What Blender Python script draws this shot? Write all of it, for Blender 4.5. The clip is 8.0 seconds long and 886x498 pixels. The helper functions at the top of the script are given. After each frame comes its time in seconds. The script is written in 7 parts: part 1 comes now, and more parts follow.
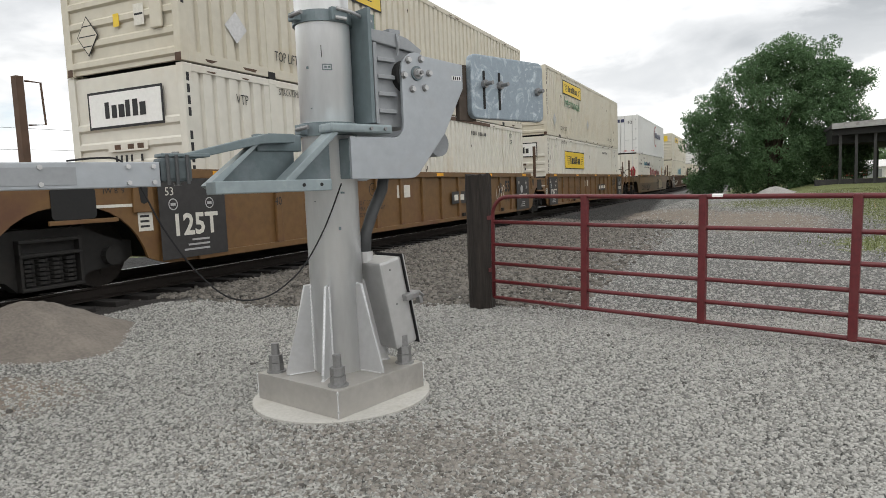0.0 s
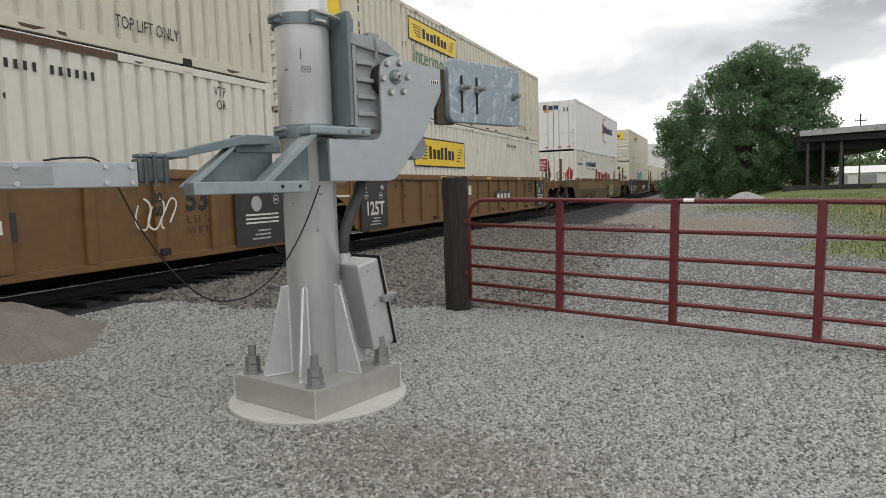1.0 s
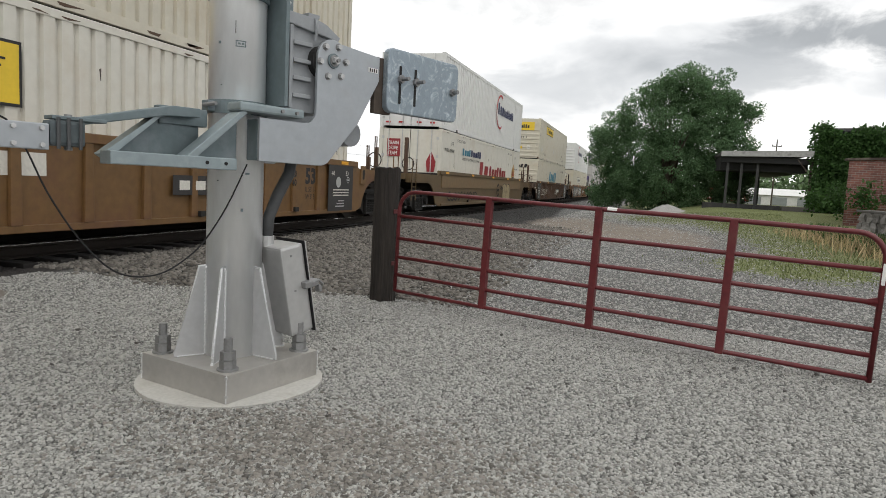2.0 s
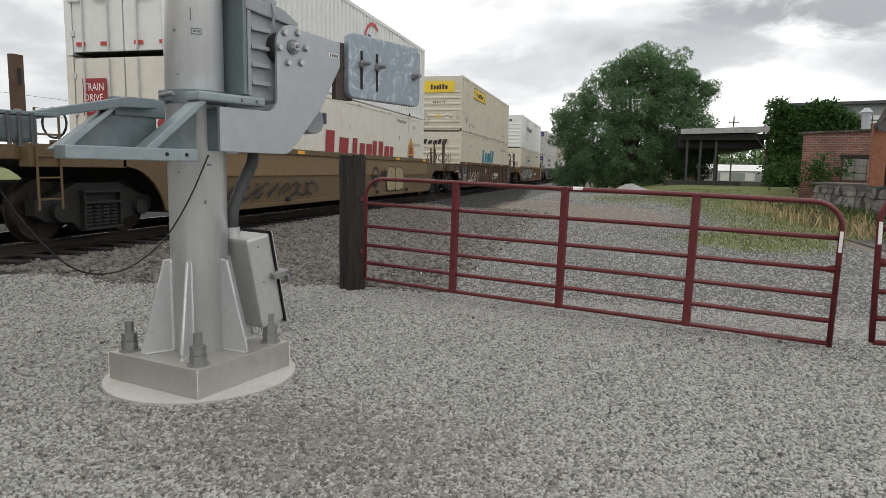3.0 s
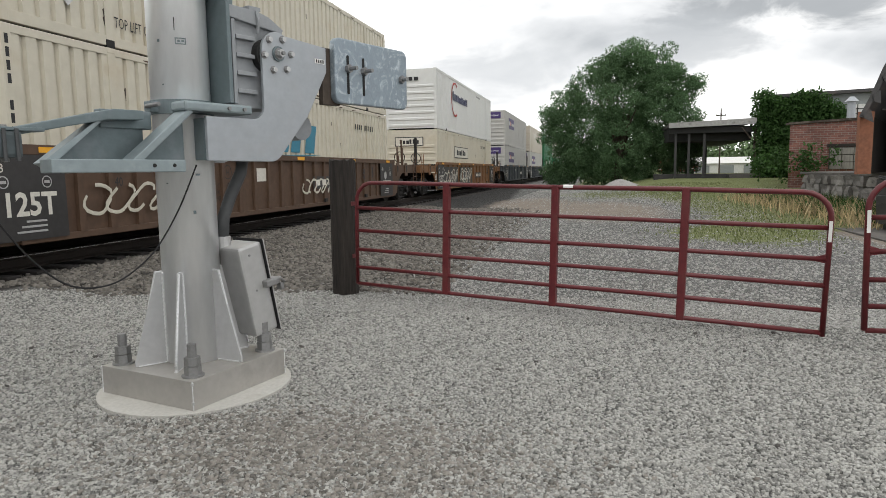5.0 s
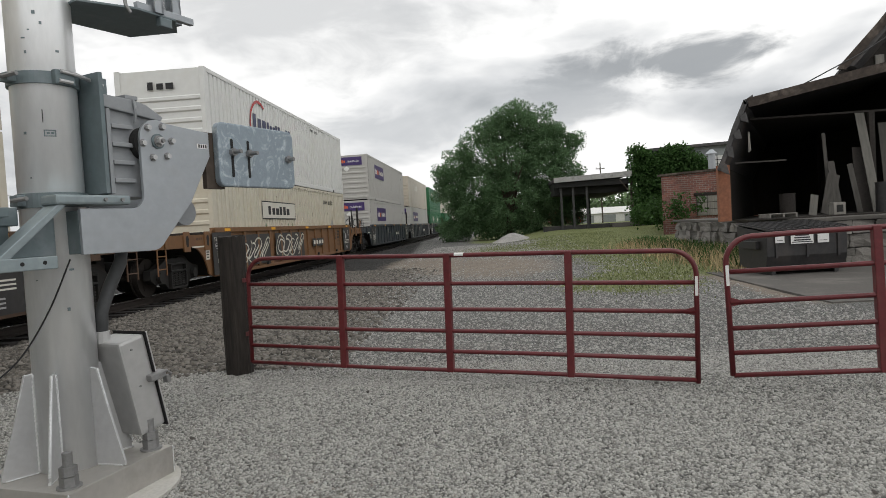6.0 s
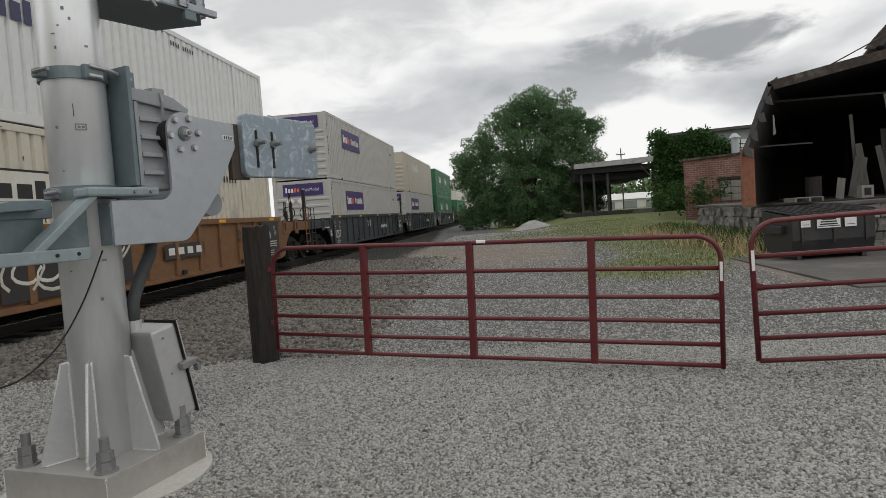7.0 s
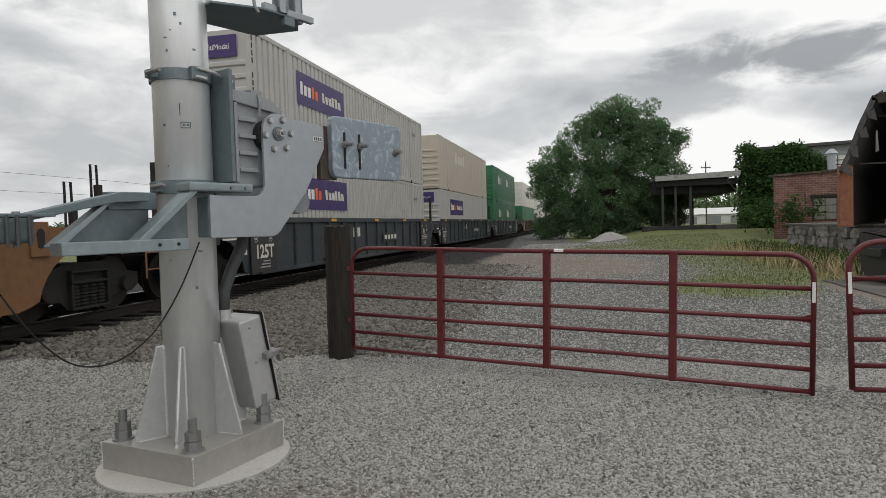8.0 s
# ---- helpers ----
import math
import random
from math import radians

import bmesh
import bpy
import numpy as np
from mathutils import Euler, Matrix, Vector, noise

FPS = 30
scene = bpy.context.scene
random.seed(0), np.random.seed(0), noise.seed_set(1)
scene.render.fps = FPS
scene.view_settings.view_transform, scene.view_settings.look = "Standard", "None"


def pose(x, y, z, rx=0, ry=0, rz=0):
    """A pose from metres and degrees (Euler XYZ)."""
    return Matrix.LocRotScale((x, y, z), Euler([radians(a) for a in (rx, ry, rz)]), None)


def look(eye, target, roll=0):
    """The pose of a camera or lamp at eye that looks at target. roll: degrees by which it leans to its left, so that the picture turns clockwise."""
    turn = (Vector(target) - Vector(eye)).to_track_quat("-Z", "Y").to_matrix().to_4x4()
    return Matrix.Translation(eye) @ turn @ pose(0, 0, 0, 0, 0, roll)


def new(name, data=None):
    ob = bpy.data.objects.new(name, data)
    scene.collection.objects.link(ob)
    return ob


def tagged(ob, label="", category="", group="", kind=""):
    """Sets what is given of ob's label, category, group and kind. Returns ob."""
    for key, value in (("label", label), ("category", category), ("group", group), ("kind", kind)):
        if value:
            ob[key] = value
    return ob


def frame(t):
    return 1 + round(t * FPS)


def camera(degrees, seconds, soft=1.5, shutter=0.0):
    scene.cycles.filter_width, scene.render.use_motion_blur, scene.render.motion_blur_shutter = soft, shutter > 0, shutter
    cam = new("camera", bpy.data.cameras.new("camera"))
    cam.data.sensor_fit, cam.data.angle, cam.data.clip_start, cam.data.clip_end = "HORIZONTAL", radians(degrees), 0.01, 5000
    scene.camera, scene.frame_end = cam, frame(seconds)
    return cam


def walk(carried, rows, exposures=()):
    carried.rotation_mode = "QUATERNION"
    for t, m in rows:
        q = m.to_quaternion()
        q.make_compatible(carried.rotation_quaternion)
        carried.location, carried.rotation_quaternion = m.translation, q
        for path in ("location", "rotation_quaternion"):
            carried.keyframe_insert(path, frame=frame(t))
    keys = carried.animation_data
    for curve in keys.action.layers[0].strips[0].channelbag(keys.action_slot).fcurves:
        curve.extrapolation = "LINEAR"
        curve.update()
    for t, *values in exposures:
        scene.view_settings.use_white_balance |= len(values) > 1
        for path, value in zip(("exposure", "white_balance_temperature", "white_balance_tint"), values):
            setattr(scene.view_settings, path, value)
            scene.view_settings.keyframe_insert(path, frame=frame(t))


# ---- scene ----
cam = camera(68.3, 8.0, 0.6)
PATH = [
    (0, (0.333, -0.274, 1.506), (-0.52, 1.526, 1.322), -2.35),
    (0.5, (0.341, -0.308, 1.511), (-0.459, 1.52, 1.384), -2.35),
    (1, (0.343, -0.326, 1.508), (-0.442, 1.505, 1.329), -1.85),
    (1.2, (0.373, -0.324, 1.516), (-0.351, 1.53, 1.325), -1.35),
    (1.5, (0.348, -0.316, 1.497), (-0.291, 1.572, 1.335), 3.9),
    (1.7, (0.372, -0.316, 1.519), (-0.233, 1.581, 1.339), 3.65),
    (2.8, (0.359, -0.325, 1.506), (-0.182, 1.587, 1.276), 1.75),
    (3, (0.358, -0.315, 1.498), (-0.128, 1.61, 1.258), 0.95),
    (3.5, (0.347, -0.322, 1.499), (-0.184, 1.591, 1.253), 0.0),
    (4, (0.345, -0.312, 1.502), (-0.164, 1.603, 1.231), -0.95),
    (4.2, (0.343, -0.322, 1.502), (-0.196, 1.587, 1.249), -0.7),
    (5.3, (0.367, -0.307, 1.515), (-0.034, 1.638, 1.288), 0.55),
    (5.5, (0.372, -0.308, 1.529), (0.005, 1.649, 1.347), 1.7),
    (5.7, (0.394, -0.318, 1.565), (0.104, 1.652, 1.39), -1.15),
    (5.8, (0.398, -0.318, 1.609), (0.161, 1.655, 1.393), -3.55),
    (6, (0.436, -0.368, 1.648), (0.276, 1.625, 1.575), -3.35),
    (6.2, (0.433, -0.365, 1.644), (0.261, 1.622, 1.591), -3.35),
    (6.5, (0.436, -0.4, 1.647), (0.27, 1.591, 1.575), 0.2),
    (6.8, (0.408, -0.397, 1.641), (0.158, 1.585, 1.635), -2.35),
    (7, (0.411, -0.398, 1.647), (0.189, 1.587, 1.542), -4.0),
    (7.5, (0.396, -0.419, 1.645), (0.069, 1.552, 1.552), -0.75),
    (8, (0.369, -0.44, 1.637), (-0.071, 1.51, 1.563), -1.7),
]
EXPOSURES = [(0, -0.09), (0.5, -0.07), (1, -0.14), (1.5, -0.18), (3, -0.23), (4, -0.21), (5.3, -0.10), (5.6, -0.08), (6, -0.42), (6.5, -0.60), (8, -0.55)]
walk(cam, [(t, look(eye, target, roll)) for t, eye, target, roll in PATH], EXPOSURES)

# ---- world and sun: a bright broken overcast ----
world = bpy.data.worlds.new("sky")
scene.world = world
world.use_nodes = True
wn, wl = world.node_tree.nodes, world.node_tree.links
wn.clear()


def wnode(kind, **values):
    n = wn.new(kind)
    for key, value in values.items():
        n.inputs[key].default_value = value
    return n


coord = wnode("ShaderNodeTexCoord")
place = wnode("ShaderNodeMapping")
place.inputs["Location"].default_value = (0.35, 0.2, 0.55)
place.inputs["Scale"].default_value = (1.0, 1.0, 2.3)
wl.new(coord.outputs["Generated"], place.inputs["Vector"])
puffs = wnode("ShaderNodeTexNoise", Scale=2.9, Detail=9.0, Roughness=0.47, Distortion=0.2)
wl.new(place.outputs[0], puffs.inputs["Vector"])
shade = wn.new("ShaderNodeValToRGB")
shade.color_ramp.elements[0].position, shade.color_ramp.elements[0].color = 0.275, (0.66, 0.69, 0.72, 1)
shade.color_ramp.elements[1].position, shade.color_ramp.elements[1].color = 0.455, (1.42, 1.42, 1.41, 1)
mid = shade.color_ramp.elements.new(0.365)
mid.color = (0.98, 1.0, 1.02, 1)
wl.new(puffs.outputs["Fac"], shade.inputs["Fac"])
gaps = wn.new("ShaderNodeValToRGB")
gaps.color_ramp.elements[0].position, gaps.color_ramp.elements[0].color = 0.66, (0, 0, 0, 1)
gaps.color_ramp.elements[1].position, gaps.color_ramp.elements[1].color = 0.72, (0.6, 0.6, 0.6, 1)
wl.new(puffs.outputs["Fac"], gaps.inputs["Fac"])
SUN_UP, SUN_ROUND = radians(55), radians(-60)



def cloud_bank(below, toward, across, high, tone, amount, soft):
    """A ragged grey cloud base about one direction of the sky, across and high in radians."""
    c = Vector(toward).normalized()
    right = c.cross(Vector((0, 0, 1))).normalized()
    up = right.cross(c)
    off = wn.new("ShaderNodeVectorMath")
    off.operation = "SUBTRACT"
    wl.new(coord.outputs["Generated"], off.inputs[0])
    off.inputs[1].default_value = c
    axes = wn.new("ShaderNodeCombineXYZ")
    for k, v in enumerate((right / across, up / high, c / across)):
        dot = wn.new("ShaderNodeVectorMath")
        dot.operation = "DOT_PRODUCT"
        wl.new(off.outputs[0], dot.inputs[0])
        dot.inputs[1].default_value = v
        wl.new(dot.outputs["Value"], axes.inputs[k])
    far = wn.new("ShaderNodeVectorMath")
    far.operation = "LENGTH"
    wl.new(axes.outputs[0], far.inputs[0])
    ragged = wn.new("ShaderNodeMath")
    ragged.operation = "MULTIPLY_ADD"
    wl.new(billow.outputs["Fac"], ragged.inputs[0])
    ragged.inputs[1].default_value = 2.6
    wl.new(far.outputs["Value"], ragged.inputs[2])
    edge = wn.new("ShaderNodeMapRange")
    edge.interpolation_type = "SMOOTHSTEP"
    for key, value in (("From Min", 2.05 - soft), ("From Max", 2.05 + soft), ("To Min", amount), ("To Max", 0.0)):
        edge.inputs[key].default_value = value
    wl.new(ragged.outputs[0], edge.inputs["Value"])
    over = wn.new("ShaderNodeMix")
    over.data_type = "RGBA"
    over.inputs["B"].default_value = (*tone, 1)
    wl.new(edge.outputs[0], over.inputs["Factor"])
    wl.new(below, over.inputs["A"])
    return over.outputs["Result"]


billow = wnode("ShaderNodeTexNoise", Scale=8.0, Detail=9.0, Roughness=0.58, Distortion=0.4)
wl.new(place.outputs[0], billow.inputs["Vector"])
clouds = shade.outputs[0]
for bank in (
    ((0.255, 0.942, 0.210), 0.155, 0.040, (0.44, 0.47, 0.50), 0.9, 0.32),
    ((0.135, 0.973, 0.170), 0.13, 0.036, (0.62, 0.65, 0.68), 0.75, 0.35),
    ((-0.30, 0.905, 0.31), 0.34, 0.08, (0.76, 0.78, 0.80), 0.7, 0.6),
    ((-0.66, 0.74, 0.13), 0.34, 0.13, (0.56, 0.59, 0.62), 0.75, 0.8),
    ((-0.136, 0.981, 0.145), 0.15, 0.040, (0.74, 0.77, 0.80), 0.7, 0.5),
    ((0.45, 0.87, 0.38), 0.30, 0.06, (0.64, 0.67, 0.70), 0.7, 0.5),
):
    clouds = cloud_bank(clouds, *bank)
air = wn.new("ShaderNodeTexSky")
air.sky_type, air.sun_disc, air.sun_elevation, air.sun_rotation = "NISHITA", False, SUN_UP, SUN_ROUND
thin = wn.new("ShaderNodeVectorMath")
thin.operation = "SCALE"
thin.inputs["Scale"].default_value = 0.12
wl.new(air.outputs[0], thin.inputs[0])
blend = wn.new("ShaderNodeMix")
blend.data_type = "RGBA"
wl.new(gaps.outputs[0], blend.inputs["Factor"])
wl.new(clouds, blend.inputs["A"])
wl.new(thin.outputs[0], blend.inputs["B"])
back = wn.new("ShaderNodeBackground")
back.inputs["Strength"].default_value = 1.0
wl.new(blend.outputs["Result"], back.inputs[0])
wout = wn.new("ShaderNodeOutputWorld")
wl.new(back.outputs[0], wout.inputs[0])

sun_data = bpy.data.lights.new("sun", "SUN")
sun_data.energy, sun_data.angle, sun_data.color = 0.7, radians(20), (1.0, 0.96, 0.9)
sun = new("sun", sun_data)
sun.matrix_basis = look((12, -14, 30), (0, 6, 0))


# ---- materials ----
def material(name, color, rough=0.6, metal=0.0, vary=0.12, grain=30.0, bump=0.15, stain=None, stain_amount=0.0, stain_scale=1.5, per="", height=0.004, stretch=(1, 1, 1)):
    """A painted, metal, stone or wooden surface: colour with two scales of noise, stains and a fine relief."""
    m = bpy.data.materials.new(name)
    m.use_nodes = True
    nodes, links = m.node_tree.nodes, m.node_tree.links
    b = nodes["Principled BSDF"]
    b.inputs["Metallic"].default_value = metal
    geo = nodes.new("ShaderNodeTexCoord")
    mp = nodes.new("ShaderNodeMapping")
    mp.inputs["Scale"].default_value = stretch
    links.new(geo.outputs["Object"], mp.inputs["Vector"])
    fine = nodes.new("ShaderNodeTexNoise")
    fine.inputs["Scale"].default_value, fine.inputs["Detail"].default_value = grain, 5
    broad = nodes.new("ShaderNodeTexNoise")
    broad.inputs["Scale"].default_value, broad.inputs["Detail"].default_value, broad.inputs["Roughness"].default_value = stain_scale, 7, 0.65
    for n in (fine, broad):
        links.new(mp.outputs[0], n.inputs["Vector"])
    tone = nodes.new("ShaderNodeMath")
    tone.operation = "ADD"
    links.new(fine.outputs["Fac"], tone.inputs[0])
    links.new(broad.outputs["Fac"], tone.inputs[1])
    if per:
        info = nodes.new("ShaderNodeObjectInfo" if per == "object" else "ShaderNodeNewGeometry")
        more = nodes.new("ShaderNodeMath")
        more.operation = "MULTIPLY_ADD"
        links.new(info.outputs["Random" if per == "object" else "Random Per Island"], more.inputs[0])
        more.inputs[1].default_value = 1.6
        links.new(tone.outputs[0], more.inputs[2])
        total, top = more, 2.3
    else:
        total, top = tone, 1.5
    rng = nodes.new("ShaderNodeMapRange")
    rng.inputs["From Min"].default_value, rng.inputs["From Max"].default_value = 0.5, top
    rng.inputs["To Min"].default_value, rng.inputs["To Max"].default_value = 1 - vary * 2, 1 + vary * 2
    links.new(total.outputs[0], rng.inputs["Value"])
    base = nodes.new("ShaderNodeVectorMath")
    base.operation = "SCALE"
    base.inputs[0].default_value = color
    links.new(rng.outputs[0], base.inputs["Scale"])
    last = base.outputs[0]
    if stain:
        ramp = nodes.new("ShaderNodeMapRange")
        ramp.inputs["From Min"].default_value, ramp.inputs["From Max"].default_value = 0.52, 0.72
        ramp.inputs["To Max"].default_value = stain_amount
        links.new(broad.outputs["Fac"], ramp.inputs["Value"])
        mix = nodes.new("ShaderNodeMix")
        mix.data_type = "RGBA"
        mix.inputs["B"].default_value = (*stain, 1)
        links.new(ramp.outputs[0], mix.inputs["Factor"])
        links.new(last, mix.inputs["A"])
        last = mix.outputs["Result"]
    links.new(last, b.inputs["Base Color"])
    rr = nodes.new("ShaderNodeMapRange")
    rr.inputs["To Min"].default_value, rr.inputs["To Max"].default_value = max(0.05, rough - 0.12), min(1, rough + 0.12)
    links.new(broad.outputs["Fac"], rr.inputs["Value"])
    links.new(rr.outputs[0], b.inputs["Roughness"])
    if bump:
        bp = nodes.new("ShaderNodeBump")
        bp.inputs["Strength"].default_value, bp.inputs["Distance"].default_value = bump, height
        links.new(fine.outputs["Fac"], bp.inputs["Height"])
        links.new(bp.outputs[0], b.inputs["Normal"])
    return m


M = {
    "galvanised": material("galvanised_steel", (0.37, 0.395, 0.42), 0.42, 0.5, 0.07, 14, 0.05, (0.36, 0.37, 0.38), 0.6, 5.0),
    "galv_teal": material("blue_grey_galvanised_steel", (0.265, 0.315, 0.33), 0.45, 0.45, 0.09, 16, 0.08, (0.36, 0.40, 0.41), 0.6, 6.0),
    "jbox_steel": material("dull_enclosure_steel", (0.47, 0.47, 0.465), 0.45, 0.5, 0.06, 18, 0.05, (0.36, 0.36, 0.355), 0.6, 3.0),
    "galv_dark": material("weathered_galvanised_steel", (0.150, 0.190, 0.202), 0.5, 0.35, 0.08, 20, 0.1, (0.24, 0.26, 0.28), 0.6, 6.0),
    "aluminium": material("brushed_aluminium", (0.80, 0.81, 0.815), 0.34, 0.55, 0.05, 25, 0.05, (0.55, 0.56, 0.56), 0.5, 3.0, stretch=(1, 1, 0.25)),
    "gusset_steel": material("dull_gusset_plate", (0.50, 0.505, 0.51), 0.45, 0.45, 0.06, 25, 0.05, (0.40, 0.41, 0.41), 0.5, 3.0),
    "zinc_plate": material("pitted_zinc_plate", (0.27, 0.325, 0.37), 0.42, 0.4, 0.08, 16, 0.35, (0.66, 0.72, 0.75), 0.9, 5.0, height=0.006),
    "cast_grey": material("grey_painted_casting", (0.29, 0.305, 0.32), 0.5, 0.1, 0.06, 40, 0.1, (0.25, 0.26, 0.27), 0.5, 6.0),
    "bolt": material("dull_bolt_steel", (0.26, 0.26, 0.26), 0.5, 0.6, 0.12, 60, 0.1),
    "weld": material("bright_weld", (0.72, 0.73, 0.74), 0.4, 0.5, 0.15, 90, 0.5),
    "pipe": material("grey_conduit", (0.062, 0.065, 0.068), 0.6, 0.0, 0.1, 30, 0.1),
    "rubber": material("black_rubber", (0.008, 0.008, 0.009), 0.75),
    "plate_steel": material("stainless_sheet", (0.46, 0.445, 0.42), 0.45, 0.6, 0.06, 18, 0.05, (0.30, 0.28, 0.25), 0.6, 3.0),
    "concrete": material("pale_concrete", (0.45, 0.44, 0.41), 0.85, 0.0, 0.1, 40, 0.4, (0.28, 0.26, 0.22), 0.6, 3.0),
    "slab": material("worn_concrete_slab", (0.086, 0.080, 0.073), 0.85, 0.0, 0.14, 18, 0.3, (0.18, 0.165, 0.15), 0.7, 0.9),
    "red": material("red_oxide_gate_paint", (0.11, 0.0135, 0.017), 0.42, 0.0, 0.18, 25, 0.1, (0.10, 0.03, 0.025), 0.6, 7.0),
    "creosote": material("creosoted_timber", (0.019, 0.015, 0.0125), 0.95, 0.0, 0.5, 34, 1.0, (0.050, 0.042, 0.035), 0.6, 7.0, height=0.02, stretch=(1, 1, 0.09)),
    "white": material("white_enamel", (0.75, 0.75, 0.73), 0.5, 0.0, 0.05, 20, 0.05),
    # ties and rails carry the shade under the train in their colour
    "tie": material("shade_dark_tie_timber", (0.014, 0.012, 0.011), 0.9, 0.0, 0.3, 20, 0.8, stretch=(0.2, 1, 1)),
    "rail": material("rusty_rail", (0.022, 0.016, 0.013), 0.75, 0.2, 0.15, 30, 0.2),
    "rail_head": material("polished_rail_head", (0.45, 0.44, 0.43), 0.25, 0.9, 0.05, 30, 0.05),
    # sooty underframe, with the shade under the cars put into its colour
    "soot_shade": material("sooty_underframe_shade", (0.022, 0.018, 0.015), 0.9, 0.0, 0.3, 9, 0.3, (0.05, 0.036, 0.025), 0.5, 2.0),
    "wheel": material("brown_wheel_steel", (0.026, 0.021, 0.018), 0.6, 0.4, 0.2, 20, 0.3),
    "hinge_iron": material("dark_galvanised_casting", (0.085, 0.105, 0.112), 0.6, 0.3, 0.2, 22, 0.3, (0.05, 0.055, 0.06), 0.6, 8.0),
    "truck": material("dusty_black_casting", (0.012, 0.011, 0.010), 0.75, 0.1, 0.3, 15, 0.3, (0.026, 0.021, 0.017), 0.6, 3.0),
    "gravel": material("limestone_gravel", (0.226, 0.225, 0.211), 0.9, 0.0, 0.44, 60, 0.5, (0.26, 0.235, 0.20), 0.4, 30.0, per="island"),
    "lane_stone": material("lane_stone", (0.245, 0.242, 0.230), 0.9, 0.0, 0.30, 50, 0.5, (0.17, 0.15, 0.125), 0.5, 25.0, per="island"),
    "spilled": material("brown_grey_gravel", (0.150, 0.140, 0.125), 0.9, 0.0, 0.40, 50, 0.5, (0.16, 0.14, 0.12), 0.5, 25.0, per="island"),
    "ballast": material("ballast_stone", (0.092, 0.085, 0.075), 0.9, 0.0, 0.50, 40, 0.6, (0.15, 0.125, 0.10), 0.5, 20.0, per="island"),
    "dark_stone": material("dark_stone", (0.07, 0.065, 0.06), 0.9, 0.0, 0.3, 40, 0.5),
    "sand": material("sand_heap", (0.15, 0.132, 0.114), 0.95, 0.0, 0.22, 30, 0.9, (0.20, 0.175, 0.15), 0.6, 2.5, height=0.01),
    "pale_heap": material("pale_stone_heap", (0.302, 0.295, 0.281), 0.95, 0.0, 0.2, 25, 0.8, height=0.04),
    "bark": material("bark", (0.075, 0.06, 0.045), 0.95, 0.0, 0.35, 20, 0.9, stretch=(1, 1, 0.3)),
    "leaf": material("dull_green_leaves", (0.092, 0.158, 0.076), 0.6, 0.0, 0.30, 0.8, 0.0, per="island"),
    "ivy": material("ivy_leaves", (0.040, 0.085, 0.024), 0.6, 0.0, 0.3, 3, 0.0, per="island"),
    "far_leaf": material("far_leaves", (0.075, 0.12, 0.05), 0.7, 0.0, 0.3, 3, 0.0, per="island"),
    "grass": material("grass_blades", (0.105, 0.122, 0.042), 0.8, 0.0, 0.2, 3, 0.0, per="island"),
    "dry_grass": material("dry_weeds", (0.30, 0.235, 0.13), 0.8, 0.0, 0.35, 3, 0.0, per="island"),
    "dock_stone": material("dock_rubble", (0.162, 0.153, 0.14), 0.9, 0.0, 0.2, 14, 0.8, (0.13, 0.125, 0.11), 0.7, 1.6, per="object", height=0.03),
    # shed boards: the shade of the interior is put into these three colours
    "dark_wood": material("weathered_boards_shade_dark", (0.026, 0.022, 0.019), 0.95, 0.0, 0.3, 14, 0.6, (0.014, 0.012, 0.011), 0.7, 1.2),
    "shed_board": material("weathered_boards_shade_grey", (0.13, 0.125, 0.112), 0.9, 0.0, 0.25, 12, 0.5, (0.08, 0.075, 0.066), 0.6, 1.4, stretch=(1, 1, 0.2)),
    "old_board": material("old_boards_shade_dulled", (0.062, 0.058, 0.052), 0.95, 0.0, 0.3, 12, 0.5, (0.03, 0.027, 0.025), 0.6, 1.4, stretch=(1, 1, 0.2)),
    "pale_wood": material("weathered_pale_boards", (0.22, 0.21, 0.19), 0.85, 0.0, 0.25, 12, 0.5, (0.16, 0.15, 0.13), 0.6, 1.4, stretch=(1, 1, 0.2)),
    "arm_rust": material("rust_brown_steel", (0.085, 0.066, 0.052), 0.8, 0.2, 0.25, 18, 0.3, (0.05, 0.04, 0.034), 0.6, 3.0),
    "fascia": material("rotten_fascia_timber", (0.050, 0.039, 0.032), 0.95, 0.0, 0.4, 10, 0.6, (0.20, 0.17, 0.145), 0.85, 1.3),
    "fascia_paint": material("peeling_grey_white_paint", (0.33, 0.33, 0.32), 0.8, 0.0, 0.2, 6, 0.3, (0.07, 0.06, 0.055), 0.9, 1.6),
    "tin": material("dark_roof_sheet", (0.07, 0.068, 0.068), 0.7, 0.2, 0.25, 10, 0.3, (0.17, 0.12, 0.09), 0.6, 1.0),
    "orange_brick": material("orange_plank_wall", (0.24, 0.098, 0.055), 0.85, 0.0, 0.2, 12, 0.5, (0.22, 0.09, 0.05), 0.6, 2.0),
    "grey_wall": material("grey_metal_wall", (0.24, 0.26, 0.26), 0.7, 0.0, 0.1, 5, 0.1, (0.17, 0.18, 0.18), 0.5, 0.4),
    "pale_shed": material("white_sheet_wall", (0.62, 0.62, 0.60), 0.7, 0.0, 0.1, 5, 0.1),
    "bin": material("black_bin_paint", (0.022, 0.021, 0.022), 0.5, 0.0, 0.3, 12, 0.2, (0.055, 0.045, 0.04), 0.6, 2.0),
    "paper": material("white_notice", (0.66, 0.66, 0.65), 0.7, 0.0, 0.06, 20, 0.05),
    "ink": material("dark_ink", (0.018, 0.018, 0.020), 0.7, 0.0, 0.1, 20, 0.0),
    "chrome_grey": material("pale_metal", (0.5, 0.5, 0.5), 0.4, 0.5, 0.1, 20, 0.05),
    "wire": material("dark_wire", (0.03, 0.03, 0.03), 0.6),
    # train
